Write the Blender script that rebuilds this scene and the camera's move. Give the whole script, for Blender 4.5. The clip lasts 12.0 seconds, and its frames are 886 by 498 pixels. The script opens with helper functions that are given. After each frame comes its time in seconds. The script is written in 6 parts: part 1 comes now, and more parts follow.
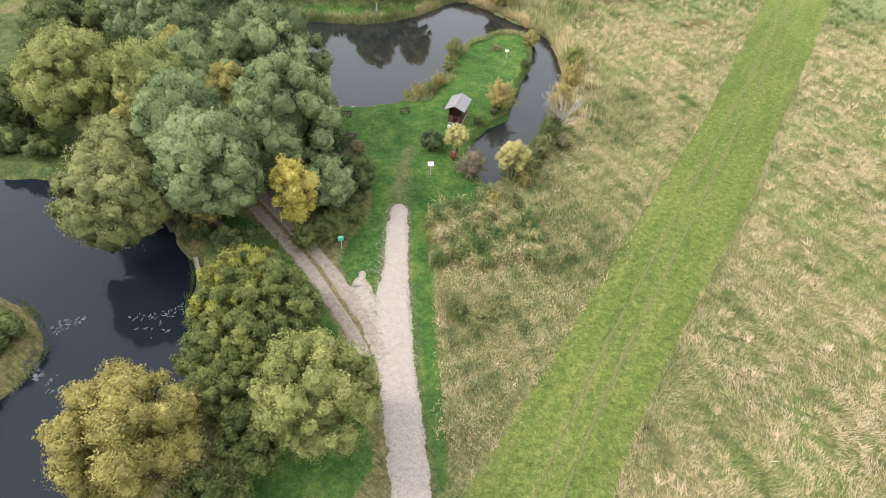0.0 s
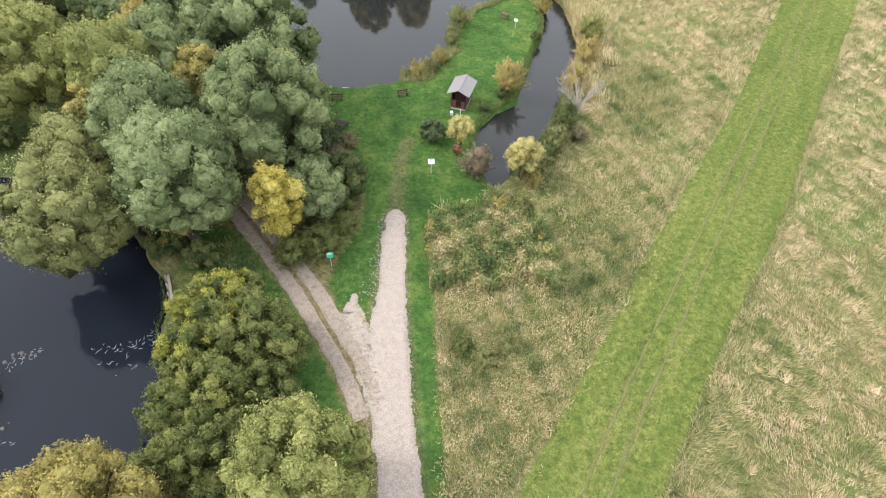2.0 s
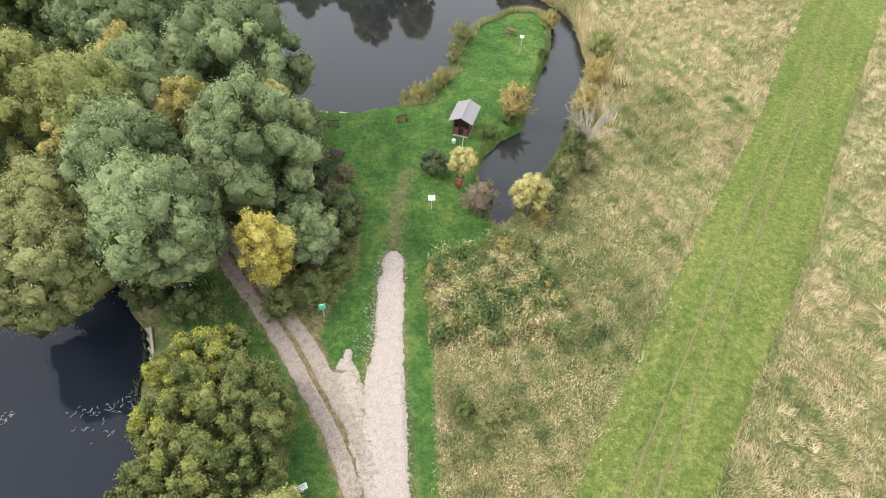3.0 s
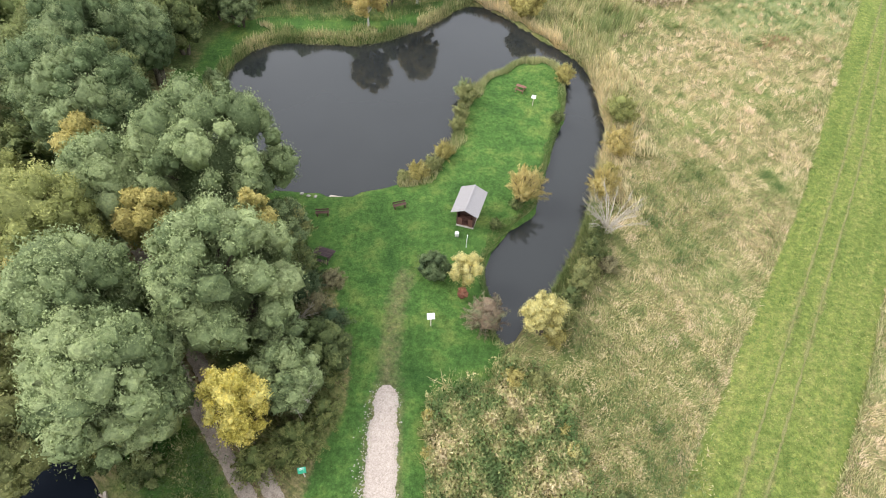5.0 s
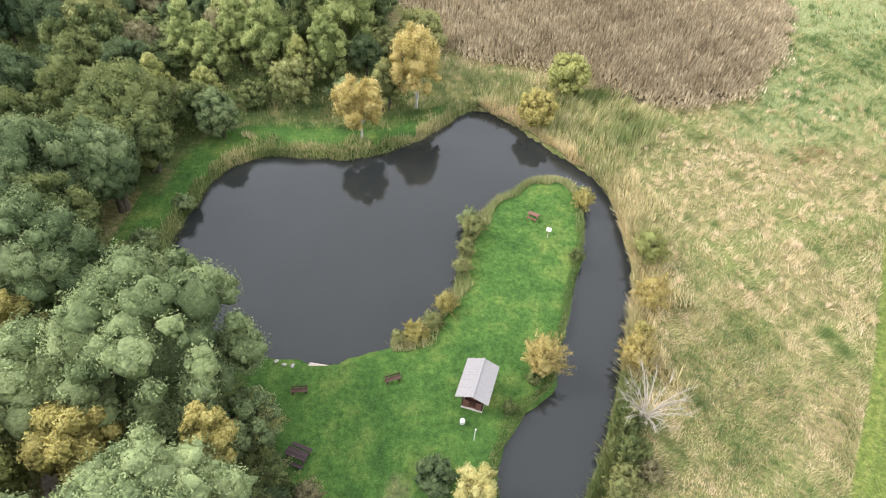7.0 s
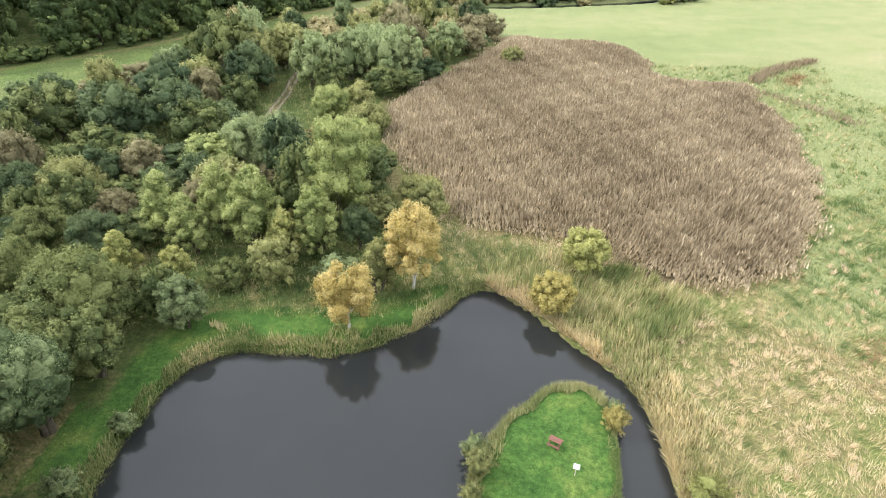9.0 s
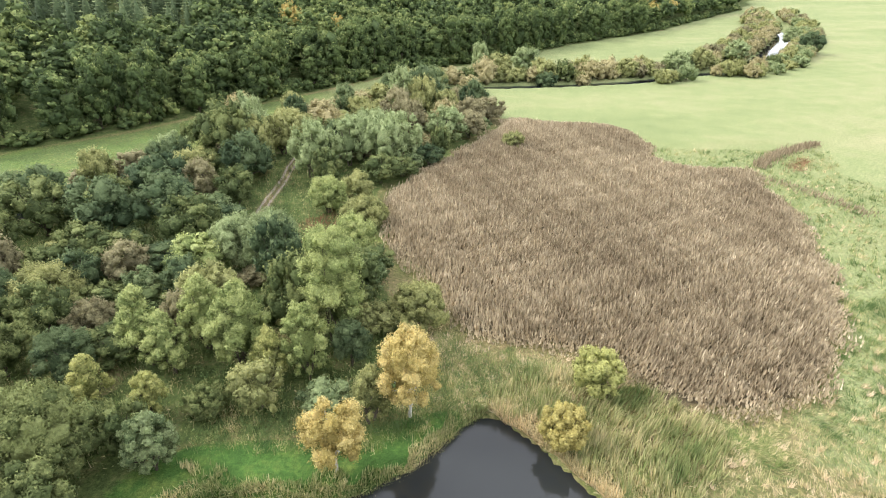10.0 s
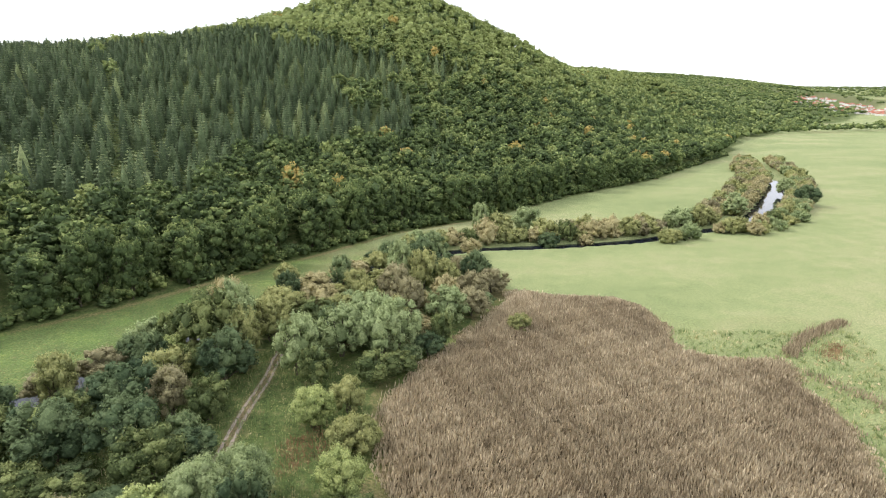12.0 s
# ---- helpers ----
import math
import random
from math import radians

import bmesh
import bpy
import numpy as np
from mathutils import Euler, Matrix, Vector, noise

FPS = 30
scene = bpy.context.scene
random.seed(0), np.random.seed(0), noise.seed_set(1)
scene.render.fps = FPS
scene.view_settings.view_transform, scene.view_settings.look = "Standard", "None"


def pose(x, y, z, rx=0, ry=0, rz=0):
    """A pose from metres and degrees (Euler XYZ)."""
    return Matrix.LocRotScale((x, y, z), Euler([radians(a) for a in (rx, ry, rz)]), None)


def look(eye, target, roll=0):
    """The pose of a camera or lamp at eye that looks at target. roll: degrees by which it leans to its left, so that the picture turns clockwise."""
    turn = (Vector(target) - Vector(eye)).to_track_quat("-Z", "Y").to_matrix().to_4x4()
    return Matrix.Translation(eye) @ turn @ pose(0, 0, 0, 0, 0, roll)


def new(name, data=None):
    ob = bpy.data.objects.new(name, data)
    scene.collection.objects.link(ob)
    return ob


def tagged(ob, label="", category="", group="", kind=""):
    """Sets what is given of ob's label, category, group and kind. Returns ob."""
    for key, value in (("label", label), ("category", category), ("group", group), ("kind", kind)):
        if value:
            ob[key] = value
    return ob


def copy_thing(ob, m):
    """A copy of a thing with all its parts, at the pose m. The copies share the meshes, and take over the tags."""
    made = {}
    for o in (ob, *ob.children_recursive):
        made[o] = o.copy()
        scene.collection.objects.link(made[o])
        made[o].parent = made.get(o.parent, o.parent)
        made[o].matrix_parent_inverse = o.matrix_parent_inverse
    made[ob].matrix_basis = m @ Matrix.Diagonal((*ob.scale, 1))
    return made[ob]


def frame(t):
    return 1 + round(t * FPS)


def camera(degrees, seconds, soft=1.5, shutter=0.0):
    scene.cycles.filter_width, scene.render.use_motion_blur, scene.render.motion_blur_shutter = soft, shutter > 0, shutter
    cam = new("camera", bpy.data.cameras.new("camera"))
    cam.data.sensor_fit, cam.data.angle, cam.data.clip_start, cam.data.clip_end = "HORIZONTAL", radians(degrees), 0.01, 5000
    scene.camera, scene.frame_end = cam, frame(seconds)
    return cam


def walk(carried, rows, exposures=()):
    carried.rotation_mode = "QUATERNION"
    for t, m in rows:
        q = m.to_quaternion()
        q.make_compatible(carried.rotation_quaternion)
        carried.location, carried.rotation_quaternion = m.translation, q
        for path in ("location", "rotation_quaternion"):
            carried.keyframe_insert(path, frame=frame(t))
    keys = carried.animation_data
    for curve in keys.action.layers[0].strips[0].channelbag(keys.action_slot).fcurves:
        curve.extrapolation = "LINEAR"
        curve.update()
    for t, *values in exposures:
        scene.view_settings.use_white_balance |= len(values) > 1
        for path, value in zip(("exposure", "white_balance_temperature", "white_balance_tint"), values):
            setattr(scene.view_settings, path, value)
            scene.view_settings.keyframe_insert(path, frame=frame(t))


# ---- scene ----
cam = camera(76.0, 12.0, soft=1.05)
PATH = [
    (0, (-1.857, 0.511, 36.381), (-1.755, 1.978, 35.025), 2.4),
    (0.5, (-1.93, 2.141, 36.335), (-1.824, 3.578, 34.948), 2.6),
    (1, (-1.945, 4.109, 36.314), (-1.837, 5.512, 34.893), 2.8),
    (1.5, (-1.862, 6.339, 36.381), (-1.755, 7.707, 34.926), 3.0),
    (2, (-1.886, 8.867, 36.466), (-1.777, 10.205, 34.984), 3.3),
    (2.5, (-1.733, 11.493, 36.583), (-1.629, 12.823, 35.092), 3.2),
    (4.5, (-0.279, 23.454, 39.11), (-0.223, 24.747, 37.585), 1.7),
    (5, (-0.321, 26.727, 39.449), (-0.263, 28.018, 37.923), 1.7),
    (5.5, (-0.27, 30.252, 39.755), (-0.213, 31.54, 38.226), 1.7),
    (6, (-0.22, 33.767, 39.803), (-0.163, 35.073, 38.289), 1.7),
    (6.5, (-0.246, 37.204, 39.811), (-0.188, 38.56, 38.342), 1.7),
    (7, (-0.31, 40.781, 40.016), (-0.248, 42.187, 38.595), 1.8),
    (9, (0.419, 54.325, 40.11), (0.462, 55.99, 39.003), 1.3),
    (9.5, (0.418, 57.981, 41.408), (0.459, 59.702, 40.389), 1.2),
    (10, (0.632, 61.884, 43.003), (0.67, 63.657, 42.077), 1.2),
    (10.5, (0.674, 65.803, 44.937), (0.711, 67.623, 44.108), 1.2),
    (11, (0.408, 70.002, 47.414), (0.447, 71.868, 46.695), 1.2),
    (11.5, (0.017, 73.816, 49.537), (0.058, 75.72, 48.927), 1.2),
    (12, (0.422, 77.129, 52.031), (0.455, 79.06, 51.512), 1.0),
]
walk(cam, [(t, look(eye, target, roll)) for t, eye, target, roll in PATH], ((0, 0.47), (2.5, 0.52), (5, 0.65), (7, 0.76), (9.5, 0.8), (10.5, 0.85), (11.5, 0.76), (12, 0.45)))

# ---- light ----
world = bpy.data.worlds.new("sky")
scene.world = world
world.use_nodes = True
wn, wl = world.node_tree.nodes, world.node_tree.links
wn.clear()
SUN_ELEVATION, SUN_AZIMUTH = radians(42), radians(-78)
sky = wn.new("ShaderNodeTexSky")
sky.sky_type, sky.sun_disc, sky.sun_elevation, sky.sun_rotation = "NISHITA", False, SUN_ELEVATION, SUN_AZIMUTH
sky_gain = wn.new("ShaderNodeMixRGB")
sky_gain.blend_type, sky_gain.inputs[0].default_value, sky_gain.inputs[2].default_value = "MULTIPLY", 1.0, (0.12, 0.12, 0.12, 1)
cloud = wn.new("ShaderNodeTexNoise")
cloud.inputs["Scale"].default_value, cloud.inputs["Detail"].default_value = 2.2, 6
cloud_ramp = wn.new("ShaderNodeValToRGB")
cloud_ramp.color_ramp.elements[0].color = (0.86, 0.89, 0.98, 1)
cloud_ramp.color_ramp.elements[1].color = (1.11, 1.12, 1.16, 1)
overcast = wn.new("ShaderNodeMixRGB")
overcast.inputs[0].default_value = 0.86
background = wn.new("ShaderNodeBackground")
background.inputs[1].default_value = 1.38
wout = wn.new("ShaderNodeOutputWorld")
wl.new(sky.outputs[0], sky_gain.inputs[1])
wl.new(cloud.outputs[0], cloud_ramp.inputs[0])
wl.new(sky_gain.outputs[0], overcast.inputs[1])
wl.new(cloud_ramp.outputs[0], overcast.inputs[2])
wl.new(overcast.outputs[0], background.inputs[0])
wl.new(background.outputs[0], wout.inputs[0])

sun_data = bpy.data.lights.new("sun", "SUN")
sun_data.energy, sun_data.angle, sun_data.color = 2.0, radians(16), (1.0, 0.965, 0.93)
sun = new("sun", sun_data)
sun.matrix_world = look((math.sin(SUN_AZIMUTH) * math.cos(SUN_ELEVATION) * 900, math.cos(SUN_AZIMUTH) * math.cos(SUN_ELEVATION) * 900, math.sin(SUN_ELEVATION) * 900), (0, 0, 0))


# ---- materials ----
class Nodes:
    """A node material under construction."""

    def __init__(self, name, roughness=0.9, specular=0.2):
        self.mat = bpy.data.materials.new(name)
        self.mat.use_nodes = True
        self.tree = self.mat.node_tree
        self.n, self.l = self.tree.nodes, self.tree.links
        self.shader = self.n["Principled BSDF"]
        self.shader.inputs["Roughness"].default_value = roughness
        self.shader.inputs["Specular IOR Level"].default_value = specular

    def put(self, socket, value):
        if hasattr(value, "links"):
            self.l.new(value, socket)
        elif isinstance(value, tuple) and len(value) == 3:
            socket.default_value = (*value, 1)
        else:
            socket.default_value = value

    def noise(self, scale, detail=3, rough=0.55, stretch=None, turn=0.0):
        t = self.n.new("ShaderNodeTexNoise")
        t.inputs["Scale"].default_value, t.inputs["Detail"].default_value, t.inputs["Roughness"].default_value = scale, detail, rough
        c = self.n.new("ShaderNodeNewGeometry").outputs["Position"]
        if stretch:
            m = self.n.new("ShaderNodeMapping")
            m.vector_type = "TEXTURE"
            m.inputs["Scale"].default_value = tuple(1 / k for k in stretch)
            m.inputs["Rotation"].default_value = (0, 0, turn)
            self.l.new(c, m.inputs[0])
            c = m.outputs[0]
        self.l.new(c, t.inputs["Vector"])
        return t.outputs["Fac"]

    def ramp(self, fac, *stops):
        r = self.n.new("ShaderNodeValToRGB")
        e = r.color_ramp.elements
        while len(e) < len(stops):
            e.new(0.5)
        for k, (p, c) in enumerate(stops):
            e[k].position, e[k].color = p, (*c, 1)
        self.put(r.inputs[0], fac)
        return r.outputs[0]

    def mix(self, fac, a, b, how="MIX"):
        m = self.n.new("ShaderNodeMixRGB")
        m.blend_type = how
        self.put(m.inputs[0], fac), self.put(m.inputs[1], a), self.put(m.inputs[2], b)
        return m.outputs[0]

    def math(self, op, a, b=0.0, clamp=False):
        m = self.n.new("ShaderNodeMath")
        m.operation, m.use_clamp = op, clamp
        self.put(m.inputs[0], a), self.put(m.inputs[1], b)
        return m.outputs[0]

    def attribute(self, name, out="Fac"):
        a = self.n.new("ShaderNodeAttribute")
        a.attribute_name = name
        return a.outputs[out]

    def split(self, colour):
        s = self.n.new("ShaderNodeSeparateColor")
        self.l.new(colour, s.inputs[0])
        return s.outputs

    def bump(self, height, strength=0.5, distance=0.05):
        b = self.n.new("ShaderNodeBump")
        b.inputs["Strength"].default_value, b.inputs["Distance"].default_value = strength, distance
        self.l.new(height, b.inputs["Height"])
        self.l.new(b.outputs[0], self.shader.inputs["Normal"])

    def done(self, colour):
        self.put(self.shader.inputs["Base Color"], colour)
        return self.mat


def step(nodes, value, low, high):
    """0 below low, 1 above high."""
    m = nodes.n.new("ShaderNodeMapRange")
    m.inputs[1].default_value, m.inputs[2].default_value = low, high
    nodes.put(m.inputs[0], value)
    return m.outputs[0]


def leaf_material(name, dark, middle, light, accent=None, glow=0.25, grain=3.4):
    """Foliage: colour by clump, by the light and shade painted into its tint, and by tree, small change from leaf to
    leaf, some light through the leaf.
    """
    m = Nodes(name, 0.75, 0.15)
    rnd = m.n.new("ShaderNodeNewGeometry").outputs["Random Per Island"]
    whole = m.n.new("ShaderNodeObjectInfo").outputs["Random"]
    tint = m.math("ADD", m.math("MULTIPLY", m.attribute("tint"), 0.85), m.math("MULTIPLY", whole, 0.15))
    stops = [(0.0, dark), (0.42, middle), (0.7, light)]
    if accent:
        stops += [(0.8, light), (0.84, accent)]
    colour = m.ramp(tint, *stops)
    colour = m.mix(1.0, colour, m.ramp(rnd, (0.0, (0.88, 0.88, 0.88)), (1.0, (1.12, 1.12, 1.11))), "MULTIPLY")
    spray = m.noise(grain, 4, 0.7)
    colour = m.mix(1.0, colour, m.ramp(spray, (0.3, (0.6, 0.63, 0.6)), (0.5, (1.0, 1.0, 1.0)), (0.7, (1.36, 1.32, 1.26))), "MULTIPLY")
    m.bump(spray, 0.8, 0.5 / grain)
    m.put(m.shader.inputs["Base Color"], colour)
    tr = m.n.new("ShaderNodeBsdfTranslucent")
    m.l.new(colour, tr.inputs[0])
    mx = m.n.new("ShaderNodeMixShader")
    mx.inputs[0].default_value = glow
    out = m.n["Material Output"]
    m.l.new(m.shader.outputs[0], mx.inputs[1])
    m.l.new(tr.outputs[0], mx.inputs[2])
    m.l.new(mx.outputs[0], out.inputs[0])
    return m.mat


def bark_material(name, dark, light):
    m = Nodes(name, 0.9)
    f = m.noise(6, 5, 0.7, (1, 1, 0.3))
    m.bump(f, 0.6, 0.04)
    return m.done(m.ramp(f, (0.3, dark), (0.7, light)))


def wood_material(name, dark, light):
    m = Nodes(name, 0.8, 0.2)
    f = m.noise(5, 5, 0.65, (1, 6, 6))
    m.bump(f, 0.4, 0.01)
    tone = m.mix(0.5, m.ramp(f, (0.3, dark), (0.7, light)), m.ramp(m.n.new("ShaderNodeObjectInfo").outputs["Random"], (0, dark), (1, light)))
    return m.done(tone)


def paint_material(name, colour, roughness=0.5):
    m = Nodes(name, roughness, 0.4)
    f = m.noise(9, 4, 0.6)
    return m.done(m.mix(1.0, colour, m.ramp(f, (0.3, (0.8, 0.79, 0.77)), (0.6, (1, 1, 1))), "MULTIPLY"))


WILLOW = leaf_material("willow_leaves", (0.11, 0.15, 0.066), (0.21, 0.265, 0.12), (0.33, 0.39, 0.185))
DEEP_WILLOW = leaf_material("deep_willow_leaves", (0.07, 0.105, 0.047), (0.14, 0.19, 0.084), (0.25, 0.305, 0.145))
OLIVE = leaf_material("olive_leaves", (0.135, 0.155, 0.06), (0.24, 0.255, 0.1), (0.36, 0.365, 0.15))
YELLOW = leaf_material("yellow_leaves", (0.4, 0.355, 0.14), (0.6, 0.535, 0.21), (0.74, 0.68, 0.33), glow=0.35)
AMBER = leaf_material("amber_leaves", (0.38, 0.3, 0.1), (0.55, 0.45, 0.165), (0.69, 0.57, 0.25), glow=0.35)
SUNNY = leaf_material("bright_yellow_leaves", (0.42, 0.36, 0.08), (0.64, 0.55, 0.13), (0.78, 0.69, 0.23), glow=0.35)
TAN = leaf_material("tan_leaves", (0.22, 0.2, 0.095), (0.33, 0.29, 0.14), (0.43, 0.38, 0.2))
PALE_GREEN = leaf_material("pale_green_leaves", (0.14, 0.185, 0.065), (0.265, 0.32, 0.115), (0.43, 0.475, 0.19))
GOLD = leaf_material("golden_olive_leaves", (0.26, 0.23, 0.075), (0.415, 0.36, 0.12), (0.53, 0.46, 0.17))
LIME = leaf_material("yellow_green_leaves", (0.2, 0.22, 0.075), (0.34, 0.36, 0.125), (0.48, 0.48, 0.18))
GREEN = leaf_material("green_leaves", (0.065, 0.092, 0.034), (0.128, 0.16, 0.06), (0.215, 0.245, 0.092))
DARK = leaf_material("dark_green_leaves", (0.045, 0.075, 0.038), (0.085, 0.125, 0.06), (0.14, 0.185, 0.085))
BRAMBLE = leaf_material("bramble_leaves", (0.09, 0.122, 0.042), (0.165, 0.2, 0.066), (0.265, 0.285, 0.1), (0.44, 0.44, 0.09))
BROWN = leaf_material("brown_leaves", (0.14, 0.125, 0.07), (0.22, 0.2, 0.11), (0.32, 0.29, 0.16))
PINKISH = leaf_material("grey_pink_leaves", (0.26, 0.19, 0.13), (0.33, 0.26, 0.18), (0.34, 0.35, 0.2))
RED = leaf_material("red_leaves", (0.22, 0.09, 0.06), (0.38, 0.16, 0.11), (0.5, 0.27, 0.18))
FOREST = leaf_material("forest_leaves", (0.055, 0.085, 0.034), (0.13, 0.178, 0.062), (0.28, 0.325, 0.115), (0.44, 0.34, 0.11), grain=0.9)
NEEDLE = leaf_material("pine_needles", (0.045, 0.07, 0.034), (0.125, 0.17, 0.08), (0.25, 0.3, 0.135), glow=0.12, grain=0.9)


def grass_material(name, *stops):
    m = Nodes(name, 0.85, 0.1)
    rnd = m.n.new("ShaderNodeNewGeometry").outputs["Random Per Island"]
    colour = m.mix(1.0, m.ramp(m.attribute("tint"), *stops), m.ramp(rnd, (0.0, (0.76, 0.76, 0.76)), (1.0, (1.38, 1.38, 1.38))), "MULTIPLY")
    m.put(m.shader.inputs["Base Color"], colour)
    tr = m.n.new("ShaderNodeBsdfTranslucent")
    m.l.new(colour, tr.inputs[0])
    mx = m.n.new("ShaderNodeMixShader")
    mx.inputs[0].default_value = 0.3
    m.l.new(m.shader.outputs[0], mx.inputs[1])
    m.l.new(tr.outputs[0], mx.inputs[2])
    m.l.new(mx.outputs[0], m.n["Material Output"].inputs[0])
    return m.mat


DRY = grass_material("meadow_grass_blades", (0.0, (0.085, 0.135, 0.045)), (0.25, (0.2, 0.25, 0.085)), (0.48, (0.4, 0.365, 0.178)), (0.72, (0.57, 0.465, 0.27)), (0.95, (0.68, 0.535, 0.38)))
WEED = grass_material("weed_leaves", (0.0, (0.1, 0.15, 0.055)), (0.3, (0.19, 0.245, 0.09)), (0.52, (0.34, 0.325, 0.14)), (0.74, (0.5, 0.43, 0.23)), (1.0, (0.64, 0.53, 0.34)))
RUSTY = grass_material("rusty_dock_leaves", (0.0, (0.12, 0.07, 0.04)), (0.6, (0.27, 0.13, 0.08)), (1.0, (0.4, 0.26, 0.15)))
TURF = grass_material("short_turf_blades", (0.0, (0.045, 0.105, 0.028)), (0.35, (0.085, 0.165, 0.042)), (0.6, (0.165, 0.215, 0.058)), (0.8, (0.27, 0.28, 0.09)), (1.0, (0.43, 0.39, 0.18)))
REED = grass_material("brown_reed_blades", (0.0, (0.185, 0.145, 0.092)), (0.4, (0.34, 0.275, 0.178)), (0.75, (0.5, 0.42, 0.285)), (1.0, (0.65, 0.56, 0.4)))
SEDGE = grass_material("shore_sedge_blades", (0.0, (0.13, 0.19, 0.065)), (0.4, (0.31, 0.33, 0.14)), (0.7, (0.58, 0.51, 0.29)), (1.0, (0.76, 0.64, 0.41)))
BARK = bark_material("bark", (0.05, 0.04, 0.03), (0.14, 0.12, 0.09))
PALE_BARK = bark_material("pale_bark", (0.3, 0.26, 0.2), (0.6, 0.55, 0.47))
BIRCH_BARK = bark_material("birch_bark", (0.35, 0.33, 0.3), (0.75, 0.73, 0.68))
BROWN_WOOD = wood_material("brown_wood", (0.05, 0.028, 0.024), (0.13, 0.075, 0.06))
DARK_WOOD = wood_material("dark_stained_wood", (0.035, 0.024, 0.026), (0.1, 0.07, 0.072))
RED_WOOD = wood_material("reddish_wood", (0.13, 0.06, 0.045), (0.28, 0.14, 0.11))
GREY_WOOD = wood_material("bleached_wood", (0.35, 0.29, 0.24), (0.68, 0.58, 0.5))
WHITE_PAINT = paint_material("white_paint", (0.85, 0.85, 0.83))
GREEN_PAINT = paint_material("green_paint", (0.03, 0.36, 0.2))
GREY_PAINT = paint_material("grey_sheet", (0.29, 0.275, 0.275), 0.6)
METAL = paint_material("grey_metal", (0.4, 0.4, 0.4), 0.4)
STONE = paint_material("pale_stone", (0.42, 0.39, 0.35), 0.9)
WET_STONE = paint_material("wet_stone", (0.1, 0.095, 0.09), 0.45)
INK = paint_material("dark_ink", (0.08, 0.1, 0.09), 0.6)
FOAM = paint_material("white_foam", (0.34, 0.36, 0.39), 0.6)


def ground_material():
    m = Nodes("ground_cover", 0.95, 0.1)
    lawn, strip, wood = m.split(m.attribute("zone_a", "Color"))[:3]
    bare, field, reed = m.split(m.attribute("zone_b", "Color"))[:3]
    big, mid, fine = m.noise(0.05, 4), m.noise(0.5, 5, 0.65), m.noise(7, 6, 0.75)
    swept = m.noise(1.6, 5, 0.65, (2.2, 0.6, 1), 0.9)
    # thatch and soil colour, darkened to hold the shadow between the tall blades
    dry = m.ramp(m.math("ADD", m.math("MULTIPLY", swept, 0.65), m.math("MULTIPLY", big, 0.4)), (0.36, (0.075, 0.1, 0.036)), (0.5, (0.17, 0.165, 0.07)), (0.64, (0.3, 0.235, 0.13)))
    colour = m.mix(step(m, m.noise(0.09, 3), 0.5, 0.62), dry, m.mix(0.5, dry, (0.13, 0.2, 0.05)))
    lawn_c = m.ramp(m.math("ADD", m.math("MULTIPLY", mid, 0.6), m.math("MULTIPLY", m.noise(0.18, 4), 0.5)), (0.38, (0.04, 0.092, 0.024)), (0.55, (0.07, 0.142, 0.034)), (0.72, (0.15, 0.205, 0.055)))
    strip_c = m.ramp(m.math("ADD", m.math("MULTIPLY", m.noise(1.3, 5, 0.7), 0.55), m.math("MULTIPLY", m.noise(0.9, 4, 0.6, (0.07, 0.8, 1), 0.98), 0.5)), (0.36, (0.1, 0.14, 0.034)), (0.52, (0.155, 0.195, 0.05)), (0.7, (0.25, 0.25, 0.085)))
    field_c = m.ramp(m.math("ADD", m.math("MULTIPLY", m.noise(0.012, 5, 0.6, (0.6, 1.6, 1), 0.3), 0.7), m.math("MULTIPLY", m.noise(0.15, 5), 0.3)), (0.34, (0.185, 0.225, 0.1)), (0.5, (0.242, 0.275, 0.128)), (0.66, (0.325, 0.315, 0.175)))
    wood_c = m.ramp(mid, (0.3, (0.05, 0.075, 0.026)), (0.5, (0.1, 0.135, 0.045)), (0.7, (0.19, 0.18, 0.085)))
    reed_c = m.ramp(mid, (0.3, (0.11, 0.09, 0.06)), (0.7, (0.2, 0.16, 0.1)))
    soil = m.ramp(m.noise(2.5, 6, 0.7), (0.3, (0.13, 0.085, 0.05)), (0.7, (0.32, 0.25, 0.16)))
    ragged = m.math("MULTIPLY", m.math("SUBTRACT", m.noise(2.2, 4), 0.5), 0.7)
    for mask, c in ((lawn, lawn_c), (strip, strip_c), (field, field_c), (wood, wood_c), (reed, reed_c)):
        colour = m.mix(step(m, m.math("ADD", mask, ragged), 0.35, 0.65), colour, c)
    colour = m.mix(m.math("MULTIPLY", step(m, m.math("ADD", bare, ragged), 0.2, 0.9), 0.75), colour, soil)
    colour = m.mix(1.0, colour, m.ramp(fine, (0.28, (0.55, 0.57, 0.55)), (0.72, (1.4, 1.38, 1.35))), "MULTIPLY")
    clump = m.noise(2.1, 5, 0.7)
    colour = m.mix(1.0, colour, m.ramp(clump, (0.32, (0.62, 0.66, 0.6)), (0.5, (1.0, 1.0, 1.0)), (0.68, (1.42, 1.34, 1.25))), "MULTIPLY")
    m.bump(m.math("ADD", fine, m.math("ADD", mid, clump)), 0.8, 0.14)
    return m.done(colour)


